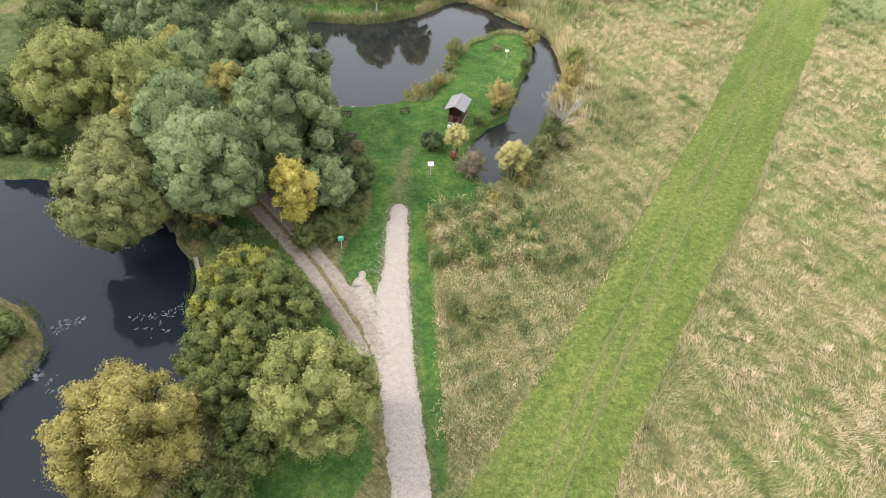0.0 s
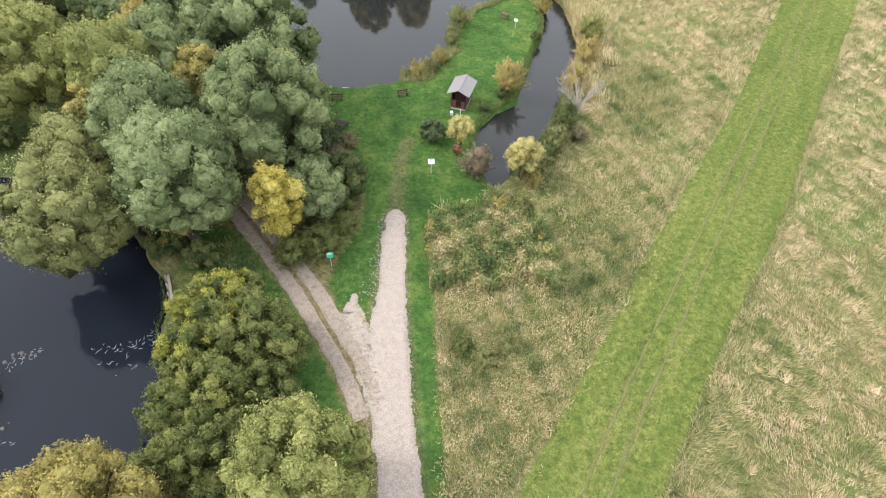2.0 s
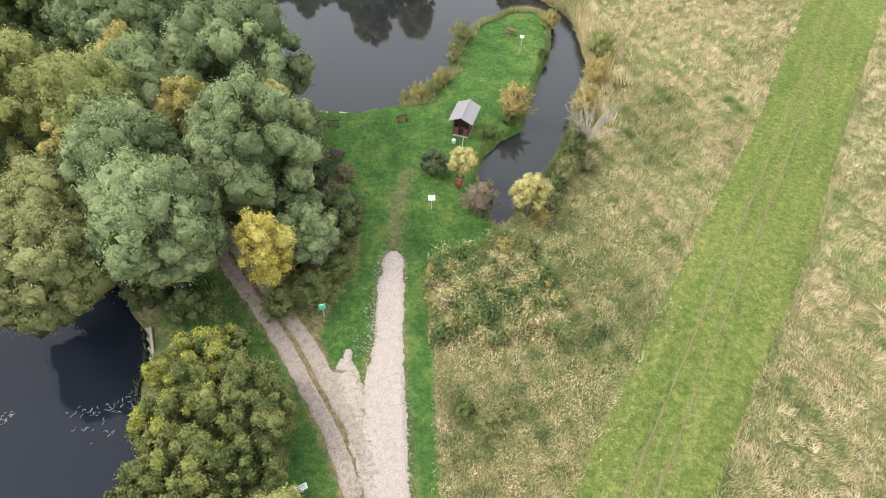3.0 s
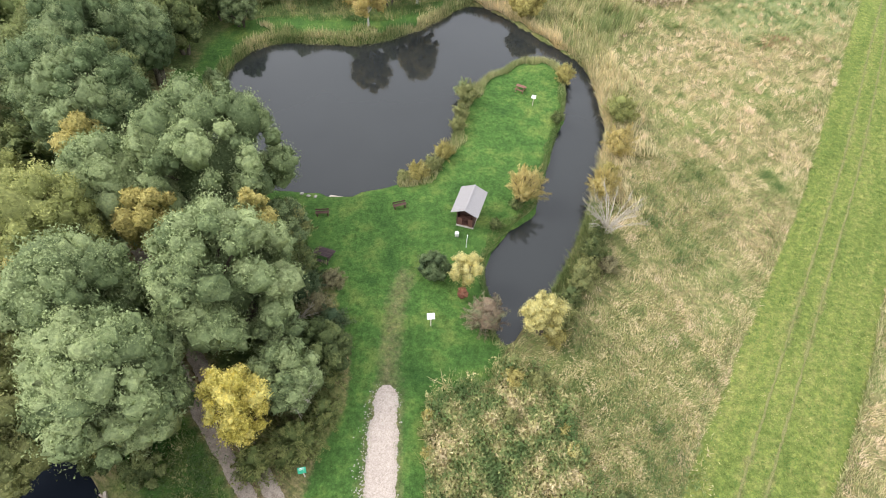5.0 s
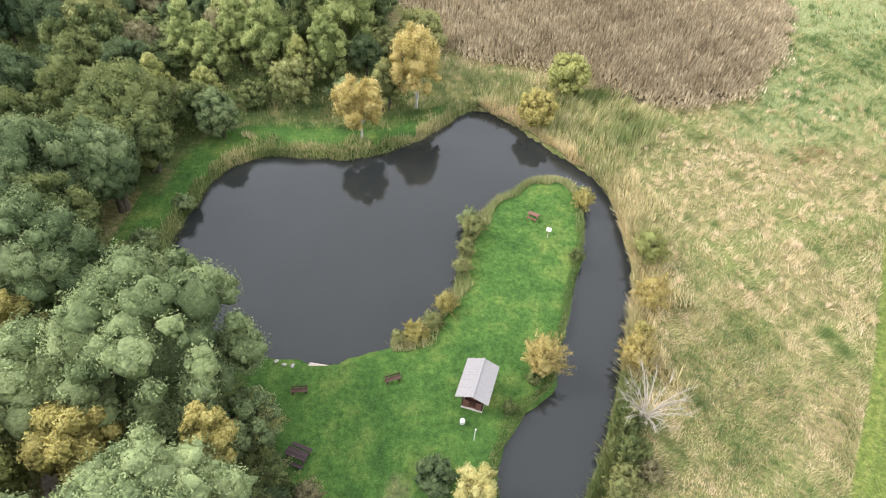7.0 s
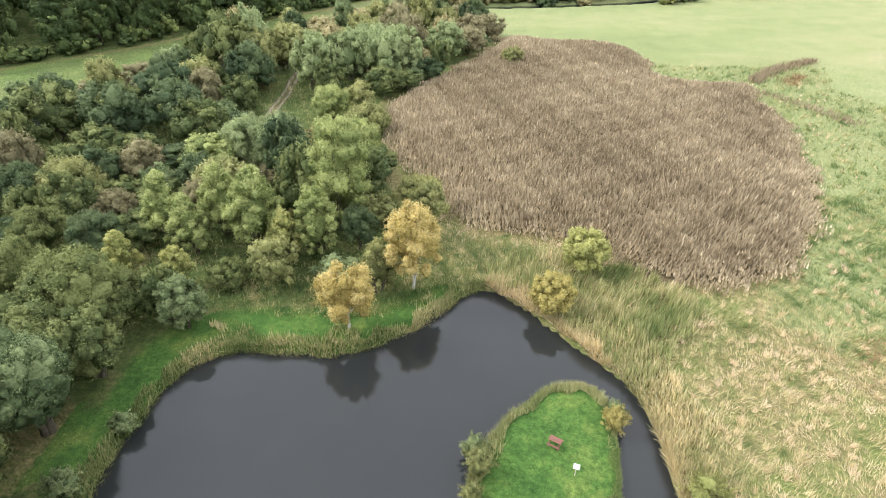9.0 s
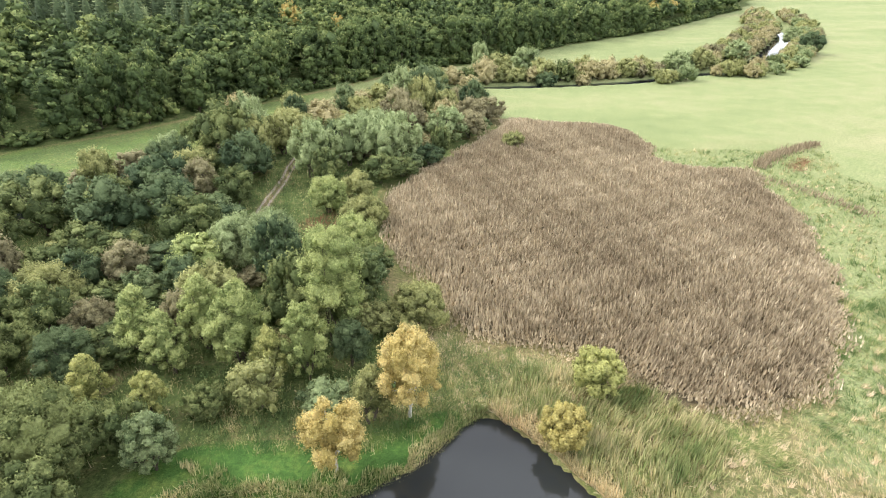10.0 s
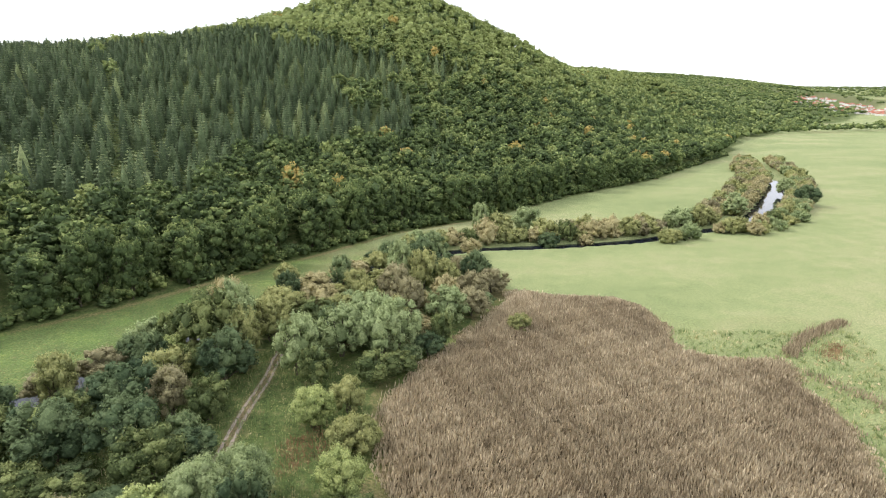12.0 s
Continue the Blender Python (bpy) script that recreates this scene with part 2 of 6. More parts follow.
def gravel_material(name, dark, light, moss, cover=0.72):
    m = Nodes(name, 0.95, 0.1)
    f, g = m.noise(11, 6, 0.8), m.noise(2.6, 6, 0.75)
    c = m.ramp(g, (0.3, dark), (0.55, light))
    c = m.mix(1.0, c, m.ramp(f, (0.36, (0.6, 0.58, 0.56)), (0.56, (1.08, 1.08, 1.08))), "MULTIPLY")
    c = m.mix(step(m, m.math("ADD", m.noise(3.5, 5, 0.7), m.attribute("tint")), cover, cover + 0.16), c, moss)
    m.bump(f, 0.6, 0.03)
    return m.done(c)


def water_material(name, colour, ripple, strength, gloss=0.5):
    m = Nodes(name, 0.04, gloss)
    m.shader.inputs["IOR"].default_value = 1.33
    m.bump(m.noise(ripple, 3, 0.5), strength, 0.02)
    return m.done(m.mix(m.noise(0.12, 3), colour, tuple(c * 1.35 for c in colour)))


GROUND = ground_material()
GRAVEL = gravel_material("pale_gravel", (0.35, 0.295, 0.255), (0.445, 0.38, 0.33), (0.22, 0.2, 0.12))
DIRT = gravel_material("sandy_dirt", (0.23, 0.185, 0.145), (0.37, 0.31, 0.255), (0.13, 0.15, 0.06))
FORK = gravel_material("broken_gravel", (0.3, 0.25, 0.2), (0.43, 0.37, 0.315), (0.2, 0.19, 0.1), 0.58)
RUT = gravel_material("trodden_grass_rut", (0.13, 0.15, 0.05), (0.19, 0.19, 0.075), (0.13, 0.17, 0.045))
POND = water_material("pond_water", (0.017, 0.019, 0.019), 1.4, 0.03, 0.8)
RIVER = water_material("river_water", (0.011, 0.014, 0.02), 1.0, 0.16, 0.45)


# ---- geometry helpers ----
def np_mesh(name, verts, faces, material, tint=None, smooth=False, normals=None):
    """A mesh from arrays; faces all have the same number of corners."""
    me = bpy.data.meshes.new(name)
    verts, faces = np.asarray(verts, np.float32), np.asarray(faces, np.int32)
    n, k = faces.shape
    me.vertices.add(len(verts))
    me.vertices.foreach_set("co", verts.ravel())
    me.loops.add(n * k)
    me.loops.foreach_set("vertex_index", faces.ravel())
    me.polygons.add(n)
    me.polygons.foreach_set("loop_start", np.arange(0, n * k, k, dtype=np.int32))
    if tint is not None:
        me.attributes.new("tint", "FLOAT", "FACE").data.foreach_set("value", np.asarray(tint, np.float32))
    me.materials.append(material)
    me.update(calc_edges=True)
    if normals is not None:
        me.attributes.new("custom_normal", "FLOAT_VECTOR", "POINT").data.foreach_set("vector", np.asarray(normals, np.float32).ravel())
        me.update()
    if smooth:
        me.shade_smooth()
    return me


def part(name, data, parent, label=""):
    ob = new(name, data)
    ob.parent = parent
    return tagged(ob, label)


def thing(name, label, category, group="", at=None):
    ob = new(name)
    ob.empty_display_size = 0.3
    if at is not None:
        ob.matrix_basis = at
    return tagged(ob, label, category, group)


def box_bm(bm, size, at=(0, 0, 0), turn=(0, 0, 0), bevel=0.0):
    m = pose(*at, *turn) @ Matrix.Diagonal((*size, 1))
    made = bmesh.ops.create_cube(bm, size=1.0, matrix=m)["verts"]
    if bevel:
        edges = list({e for v in made for e in v.link_edges})
        bmesh.ops.bevel(bm, geom=edges, offset=bevel, segments=1, affect="EDGES")


def box(name, size, material, parent, at=(0, 0, 0), turn=(0, 0, 0), bevel=0.008, label=""):
    bm = bmesh.new()
    box_bm(bm, size, (0, 0, 0), (0, 0, 0), bevel)
    me = bpy.data.meshes.new(name)
    bm.to_mesh(me)
    bm.free()
    me.materials.append(material)
    ob = part(name, me, parent, label)
    ob.matrix_basis = pose(*at, *turn)
    return ob


def tubes(paths, sides=6):
    """Tapered tubes: paths of (points, radii), as vertices and quads."""
    vs, fs, base = [], [], 0
    ang = np.linspace(0, 2 * np.pi, sides, endpoint=False)
    for pts, rad in paths:
        pts = np.asarray(pts, float)
        d = np.gradient(pts, axis=0)
        d /= np.linalg.norm(d, axis=1)[:, None] + 1e-9
        a = np.cross(d, [0.31, 0.95, 0.05])
        a /= np.linalg.norm(a, axis=1)[:, None] + 1e-9
        b = np.cross(d, a)
        ring = pts[:, None] + np.asarray(rad)[:, None, None] * (a[:, None] * np.cos(ang)[None, :, None] + b[:, None] * np.sin(ang)[None, :, None])
        vs.append(ring.reshape(-1, 3))
        for i in range(len(pts) - 1):
            for j in range(sides):
                k = (j + 1) % sides
                fs.append((base + i * sides + j, base + i * sides + k, base + (i + 1) * sides + k, base + (i + 1) * sides + j))
        base += len(pts) * sides
    return np.concatenate(vs), np.array(fs)


def ico(level):
    bm = bmesh.new()
    bmesh.ops.create_icosphere(bm, subdivisions=level, radius=1.0)
    v = np.array([p.co[:] for p in bm.verts])
    f = np.array([[p.index for p in q.verts] for q in bm.faces])
    bm.free()
    return v, f


ICO1, ICO2, ICO3 = ico(1), ico(2), ico(3)


def unit(v):
    return v / (np.linalg.norm(v, axis=-1, keepdims=True) + 1e-9)


def leaves_on(rng, lobes, count, size, slim=0.55, hang=0.0, low=-0.55, jitter=0.6, loose=0.0, shade=None):
    """Leaf sprays over the lobes (x, y, z, rx, rz, tint): slim triangles, lying roughly along each lobe's surface."""
    lobes = np.asarray(lobes)
    area = lobes[:, 3] * lobes[:, 3] + lobes[:, 3] * lobes[:, 4]
    n = int(count * 1.5)
    k = rng.choice(len(lobes), n, p=area / area.sum())
    d = unit(rng.normal(size=(n, 3)))
    d[:, 2] = np.where(d[:, 2] < low, -d[:, 2], d[:, 2])
    L = lobes[k]
    r = 0.72 - 0.2 * loose + (0.4 + 0.42 * loose) * rng.random(n) ** 0.8
    q3 = d * 3.1 + k[:, None] * 1.7
    r = r * (1 + 0.16 * np.sin(q3[:, 0] + 1.3 * q3[:, 1]) * np.cos(1.4 * q3[:, 2] - q3[:, 0]) + 0.08 * np.sin(2.7 * q3[:, 1] + 2.1 * q3[:, 2]))
    p = L[:, :3] + d * np.stack([L[:, 3], L[:, 3], L[:, 4]], 1) * r[:, None]
    keep = np.ones(n, bool)
    for i, q in enumerate(lobes):
        if q[3] < 0.62 * lobes[:-1, 3].max():
            continue
        e = ((p[:, 0] - q[0]) / q[3]) ** 2 + ((p[:, 1] - q[1]) / q[3]) ** 2 + ((p[:, 2] - q[2]) / q[4]) ** 2
        keep &= ~((e < 0.3) & (k != i))
    keep &= p[:, 2] > 0.05
    p, d, k, r = p[keep][:count], d[keep][:count], k[keep][:count], r[keep][:count]
    n = len(p)
    normal = unit(d + rng.normal(size=(n, 3)) * jitter)
    normal *= np.where(np.sum(normal * d, 1) < 0, -1.0, 1.0)[:, None]
    along = rng.normal(size=(n, 3))
    along[:, 2] -= hang * 2
    along = unit(along - normal * np.sum(along * normal, 1)[:, None])
    side = np.cross(normal, along)
    s = size * (0.6 + 0.8 * rng.random(n))[:, None]
    # light and shade painted into the tint: paler lobe tops, darker leaves in creases
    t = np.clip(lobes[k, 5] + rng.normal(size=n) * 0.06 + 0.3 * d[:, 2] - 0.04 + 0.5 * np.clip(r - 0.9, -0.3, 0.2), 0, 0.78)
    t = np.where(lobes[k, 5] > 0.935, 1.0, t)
    v = np.stack([p - along * s * 0.5, p + along * s * 0.4 - side * s * 0.5 * slim, p + along * s * 0.4 + side * s * 0.5 * slim], 1)
    if shade is not None:
        # leaves catch the light like the soft clump that they belong to
        shade.append(np.repeat(unit(0.62 * d + 0.45 * normal + np.array([0, 0, 0.2])), 3, axis=0))
    return v.reshape(-1, 3), np.arange(n * 3).reshape(n, 3), t


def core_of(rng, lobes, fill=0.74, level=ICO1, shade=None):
    """The dense inner twigs and leaves of each lobe, a solid body with shade painted into its tint."""
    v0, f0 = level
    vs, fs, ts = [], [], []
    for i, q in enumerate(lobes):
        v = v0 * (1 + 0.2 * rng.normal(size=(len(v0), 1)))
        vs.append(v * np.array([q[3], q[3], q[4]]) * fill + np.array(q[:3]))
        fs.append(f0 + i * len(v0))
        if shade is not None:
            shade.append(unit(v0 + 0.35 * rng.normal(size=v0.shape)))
        # core tint painted darker than its lobe's leaves, paler towards the top
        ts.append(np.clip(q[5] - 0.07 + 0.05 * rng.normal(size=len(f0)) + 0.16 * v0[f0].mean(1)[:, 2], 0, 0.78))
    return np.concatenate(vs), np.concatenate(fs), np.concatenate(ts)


def to_tris(v, f, t):
    return v, np.concatenate([f[:, [0, 1, 2]], f[:, [0, 2, 3]]]), np.concatenate([t, t])


def joined(*pieces):
    vs, fs, ts, base = [], [], [], 0
    for v, f, t in pieces:
        vs.append(v), fs.append(f + base), ts.append(t)
        base += len(v)
    return np.concatenate(vs), np.concatenate(fs), np.concatenate(ts)


def crown_lobes(rng, radius, height, base, count, lobe, taper=0.0, tints=(0.1, 0.8), accent=0.0):
    """Lobes of a crown that reaches from base to height. taper narrows it upwards."""
    zc, rz = (base + height) / 2, (height - base) / 2
    out = []
    for i in range(count):
        u = 1 - 1.75 * (i + 0.5) / count
        a = i * 2.39996 + rng.uniform(-0.4, 0.4)
        w = math.sqrt(max(0.0, 1 - u * u)) * (1 - taper * max(0, u))
        lr = lobe * rng.uniform(0.6, 1.4)
        fall = rng.uniform(0.82, 1.06)
        out.append((math.cos(a) * w * max(0.1, radius - lr * 0.8) * fall, math.sin(a) * w * max(0.1, radius - lr * 0.8) * fall,
                    zc + u * max(0.1, rz - lr * 0.7) * rng.uniform(0.9, 1.05), lr, lr * rng.uniform(0.75, 1.25),
                    rng.uniform(0.94, 1.0) if rng.random() < accent else rng.uniform(*tints)))
    # middle lobe in the darkest tint: the crown's inner shade as colour
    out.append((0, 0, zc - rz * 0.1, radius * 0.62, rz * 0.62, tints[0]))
    return out


def sprouts(rng, lobes, each, small=0.5, stretch=1.25):
    """Smaller lobes that break up the outline of each lobe."""
    out = []
    for x, y, z, rx, rz, t in lobes[:-1]:
        for i in range(each):
            d = rng.normal(size=3)
            d /= np.linalg.norm(d) + 1e-9
            d[2] = abs(d[2]) if rng.random() < 0.75 else d[2]
            r = rx * small * rng.uniform(0.4, 1.3)
            out.append((x + d[0] * rx * 0.72, y + d[1] * rx * 0.72, max(r * 0.6, z + d[2] * rz * 0.75), r, r * rng.uniform(0.95, stretch), t if t > 0.935 else min(0.9, t + rng.uniform(-0.1, 0.1))))
    return out


def limbs(rng, lobes, radius, base, stems=1, lean=0.0, count=9):
    """Trunks and limbs that reach into the lobes."""
    paths = []
    pick = rng.choice(len(lobes), min(count, len(lobes)), replace=False)
    for s in range(stems):
        a = rng.uniform(0, 6.28)
        off = np.array([math.cos(a), math.sin(a), 0]) * (radius * 1.6 if stems > 1 else 0)
        foot, fork = off + np.array([0, 0, -0.25]), np.array([off[0] * 2.2 + lean, off[1] * 2.2, base * 1.1 + 0.3])
        paths.append(([foot, (foot + fork) / 2 + rng.normal(size=3) * 0.06 * base, fork], [radius * 1.25, radius, radius * 0.8]))
        for i in pick[s::stems]:
            tip = np.array(lobes[i][:3])
            mid = (fork + tip) / 2 + np.array([0, 0, 0.12 * np.linalg.norm(tip - fork)])
            paths.append(([fork * 0.98, mid, tip], [radius * 0.6, radius * 0.4, radius * 0.15]))
    return tubes(paths)


# ---- plan of the place ----
POND_SHORE = [(-16.5, 68.6), (-12.2, 67.7), (-7.6, 67.3), (-6.4, 68.0), (-3.3, 69.0), (-0.6, 69.9), (1.2, 72.4), (2.4, 75.0), (3.2, 80.9), (4.8, 85.0), (6.9, 87.4), (9.9, 90.3), (12.6, 91.8), (15.4, 91.8), (16.8, 89.4), (16.7, 84.8), (15.6, 80.6), (14.0, 76.1), (12.5, 72.0), (11.2, 68.2), (10.3, 65.0), (8.1, 63.4), (6.2, 61.0), (5.0, 59.0), (4.8, 56.6), (5.4, 53.8), (5.2, 50.8), (6.2, 49.8), (7.8, 52.0), (10.5, 55.0), (12.3, 58.4), (14.4, 62.2), (15.8, 66.0), (18.2, 72.4), (19.9, 77.0), (20.2, 82.0), (20.4, 88.0), (19.2, 92.5), (16.4, 96.2), (12.0, 102.2), (9.2, 105.4), (6.4, 107.6), (3.1, 104.8), (-0.2, 101.0), (-4.0, 98.0), (-8.7, 95.9), (-14.4, 96.4), (-19.8, 96.9), (-23.3, 94.3), (-24.6, 91.5), (-25.1, 88.0), (-26.2, 83.2), (-25.8, 78.0), (-22.5, 72.5)]
RIVER_BANKS = [(-40.5, 52.0), (-33, 50.5), (-28, 46), (-22.6, 39.6), (-21.2, 36.6), (-21.4, 34), (-20.2, 31.2), (-19.5, 28.5), (-19.6, 25), (-22, 19), (-26, 11), (-30, 0), (-34, -30), (-62, -30), (-44, 5), (-36, 18), (-32.2, 24.3), (-31.4, 27.5), (-31, 29.9), (-33.7, 32.9), (-37.9, 35.9), (-48, 40), (-90, 44), (-90, 56), (-60, 54), (-46, 52.5)]
FAR_RIVER = [(-90, 56), (-92, 110), (-80, 150), (-62, 181), (-42, 214), (-18, 252), (8, 271.6), (36, 276.8), (53.4, 280.2), (82, 289), (108, 307), (129, 313), (154, 338), (184, 379), (217, 431), (243, 468), (292, 600), (420, 820), (520, 900)]
STRIP = [(-9, 2), (1.2, 16.3), (5.4, 22.1), (11, 29.9), (19.2, 41.8), (27.7, 53.4), (36, 64.6), (50.5, 86.8), (64, 107.5), (80, 136), (97, 172), (135, 172), (100, 136), (76, 106), (59, 82), (44.5, 62), (34.1, 46.8), (29.9, 41.4), (25.4, 35.9), (19.5, 28.3), (12.6, 18.8), (8, 11), (0, 0)]
FIELD = [(97, 172), (95, 184), (103, 206), (87, 210), (62, 207), (57, 214), (54, 220), (36, 222.5), (21, 228), (10, 240), (4, 268), (36, 274), (82, 287), (108, 305), (154, 336), (184, 377), (245, 466), (295, 600), (430, 820), (1000, 1350), (4800, 3000), (4800, -400), (300, 110), (135, 172)]
REED_BED = [(18, 214), (21, 225), (36, 220.5), (53, 218.5), (56, 205), (52.5, 188), (57, 184.5), (66, 183.5), (74, 182), (69, 171), (71, 165), (67.5, 153), (63.5, 142), (60, 132), (55, 122.5), (47, 112.5), (39, 107), (29, 107), (24, 110), (22, 116.3), (10.6, 117.4), (3.3, 121.7), (0, 133.8), (-6, 140), (-8.8, 160), (-7, 171), (5, 190)]
MAIN_LAWN = [(-18, 69.5), (-13.5, 61), (-11, 57), (-8, 56), (-7.4, 52), (-5.6, 46), (-9, 39.5), (-7.6, 34), (-3, 34), (-1.4, 20), (-0.3, 12), (0.3, 20), (-0.1, 32), (0, 38), (-0.6, 45.3), (4.6, 46.4), (6, 50), (12, 60), (18, 75), (18, 92), (10, 93), (3, 90), (0, 70)]
NORTH_LAWN = [(-31.5, 72), (-26, 74), (-24.5, 92), (-20, 95), (-8, 94), (3, 103), (4.5, 107.5), (-2, 106.5), (-8, 102.6), (-14, 103), (-20, 103.2), (-26.5, 100.5), (-30.3, 94.5), (-31.3, 86)]
WEST_LAWN = [(-22, 40), (-20, 47), (-11, 36.5), (-8.3, 31), (-6, 26), (-4.3, 16), (-14, 12), (-13, 20), (-9, 26), (-12, 35), (-17, 38)]
WOODLAND = [(-150, 60), (-40, 52), (-24, 44), (-18, 49), (-10, 45), (-7, 50), (-10, 57), (-15, 66), (-26, 68), (-29.2, 76), (-29, 86), (-28.4, 95), (-26, 102), (-10, 104), (-2, 108), (-2, 120), (-9, 140), (-10, 170), (4, 192), (16, 216), (4, 262), (-22, 258), (-46, 216), (-66, 182), (-86, 150), (-100, 112)]
FOREST_EDGE = [(-700, -260), (-330, -30), (-200, 90), (-120, 170), (-95, 194), (-79, 210), (-60, 235), (-33, 269), (-15, 294), (21, 322), (72, 382), (145, 454), (290, 640), (451, 915), (600, 1080), (1000, 1500), (1800, 2300)]
TRACK_LEFT = [(-3.6, 6), (-3.5, 16.4), (-4.0, 21.3), (-4.5, 24.5), (-5.4, 29.3), (-5.3, 33), (-4.7, 38), (-4.6, 42), (-4.4, 45.3), (-4.25, 46.1), (-3.75, 46.6)]
TRACK_RIGHT = [(-0.2, 6), (-0.6, 16.3), (-1.4, 23), (-1.9, 29.2), (-2.3, 37), (-2.4, 42), (-2.35, 45.3), (-2.5, 46.1), (-3.05, 46.6)]
BRANCH = [(-4.6, 26.5), (-6.2, 30.3), (-8.2, 33.6), (-10.8, 38), (-14.7, 43.2), (-18.8, 48.6), (-23, 54), (-27, 60)]
FIELD_PATH = [(-30, 200), (-31.5, 185), (-30.6, 175), (-31.2, 163), (-30.9, 154), (-30.6, 147), (-30.2, 141)]
POND_LEVEL, RIVER_LEVEL = -0.6, -1.0


def smooth_ring(pts, rounds=2):
    p = np.array(pts, float)
    for _ in range(rounds):
        q = np.roll(p, -1, 0)
        p = np.stack([0.75 * p + 0.25 * q, 0.25 * p + 0.75 * q], 1).reshape(-1, 2)
    return p


def smooth_line(pts, rounds=2):
    p = np.array(pts, float)
    for _ in range(rounds):
        a, b = p[:-1], p[1:]
        p = np.concatenate([p[:1], np.stack([0.75 * a + 0.25 * b, 0.25 * a + 0.75 * b], 1).reshape(-1, 2), p[-1:]])
    return p


def line_distance(x, y, line):
    line = np.asarray(line, float)
    best = np.full(x.shape, 1e9)
    for (ax, ay), (bx, by) in zip(line[:-1], line[1:]):
        dx, dy = bx - ax, by - ay
        t = np.clip(((x - ax) * dx + (y - ay) * dy) / (dx * dx + dy * dy + 1e-12), 0, 1)
        best = np.minimum(best, (x - ax - t * dx) ** 2 + (y - ay - t * dy) ** 2)
    return np.sqrt(best)


def inside(x, y, ring):
    ring = np.asarray(ring, float)
    r = np.zeros(x.shape, bool)
    for (ax, ay), (bx, by) in zip(ring, np.roll(ring, -1, 0)):
        if ay != by:
            r ^= ((ay > y) != (by > y)) & (x < (bx - ax) * (y - ay) / (by - ay) + ax)
    return r


def area_distance(x, y, ring):
    """Signed distance to a ring: below zero inside."""
    ring = np.asarray(ring, float)
    d = line_distance(x, y, np.concatenate([ring, ring[:1]]))
    return np.where(inside(x, y, ring), -d, d)


def smoothstep(a, b, v):
    t = np.clip((v - a) / (b - a), 0, 1)
    return t * t * (3 - 2 * t)


def wave(x, y, scale, seed=0):
    """Cheap smooth noise, about -1 to 1."""
    s = 0
    for k, (fx, fy) in enumerate(((1.0, 0.31), (-0.57, 0.9), (0.37, -1.13), (1.63, 1.21), (-1.9, 0.77), (0.83, 2.3))):
        s = s + np.sin((fx * x + fy * y) / scale * 2 + seed * 1.7 + k * 2.1) / (1 + 0.35 * k)
    return s / 2.6


POND_RING, RIVER_RING, FAR_LINE = smooth_ring(POND_SHORE, 1), smooth_ring(RIVER_BANKS, 1), smooth_line(FAR_RIVER)
STRIP_RING, FIELD_RING, REED_RING = np.array(STRIP), np.array(FIELD), smooth_ring(REED_BED, 1)
LAWN_RINGS = [smooth_ring(r, 1) for r in (MAIN_LAWN, NORTH_LAWN, WEST_LAWN)]
WOOD_RING = np.array(WOODLAND)
EDGE_RING = np.array(FOREST_EDGE + [(1800, 4800), (-4800, 4800), (-4800, -260)])
BACK_MEADOW = np.array(FOREST_EDGE[2:14] + FAR_RIVER[:0:-1])
TRACK_RING = np.array(TRACK_LEFT + TRACK_RIGHT[::-1])


def uphill(x, y):
    """Metres into the wooded hill from the foot of the forest."""
    return -area_distance(x, y, EDGE_RING)


def hill(x, y):
    s = np.maximum(uphill(x, y), 0)
    q = np.sqrt(((x + 55) / np.where(x < -55, 194, 236)) ** 2 + ((y - 800) / 220) ** 2)
    peak = 115 * np.exp(-(q ** 1.25)) + 43 * np.exp(-(((x - 380) / 312) ** 2) - ((y - 1180) / 230) ** 2)
    ridge = 77 * (1 - np.exp(-((s / 307) ** 1.25)))
    rise = smoothstep(10, 250, s)
    r = np.hypot(x, y)
    far = 22 * smoothstep(1500, 2100, r) + 32 * smoothstep(2100, 2800, r) + 70 * smoothstep(2800, 3700, r)
    return ridge + peak * rise + far * smoothstep(-300, 600, x - 0.15 * y + 300)


def ground_height(x, y):
    z = 0.1 * wave(x, y, 14) + 0.05 * wave(x, y, 4, 3)
    z = z + hill(x, y)
    dp = area_distance(x, y, POND_RING) + 0.25 * wave(x, y, 1.6, 5)
    z = z - 2.0 * (1 - smoothstep(-1.0, 0.4, dp))
    dr = np.minimum(area_distance(x, y, RIVER_RING), line_distance(x, y, FAR_LINE) - 3.0 - 2.8 * smoothstep(290, 350, y)) + 0.35 * wave(x, y, 2.2, 6)
    return z - 2.6 * (1 - smoothstep(-2.2, 1.8, dr))


def spread(lo, hi, step_in, far_lo, far_hi, grow):
    mid = list(np.arange(lo, hi + step_in, step_in))
    s, v = step_in, mid[-1]
    while v < far_hi:
        s *= grow
        v += s
        mid.append(v)
    s, v, left = step_in, lo, []
    while v > far_lo:
        s *= grow
        v -= s
        left.append(v)
    return np.array(left[::-1] + mid)


gx = spread(-45, 62, 0.85, -4800, 4800, 1.055)
gy = np.concatenate([spread(4, 124, 0.85, -1200, 124.1, 1.1)[:-1], spread(125, 330, 2.0, 125, 4850, 1.05)])
GX, GY = np.meshgrid(gx, gy)
fx, fy = GX.ravel(), GY.ravel()
fz = ground_height(fx, fy)
nx, ny = len(gx), len(gy)
idx = np.arange(nx * ny).reshape(ny, nx)
quads = np.stack([idx[:-1, :-1], idx[:-1, 1:], idx[1:, 1:], idx[1:, :-1]], -1).reshape(-1, 4)
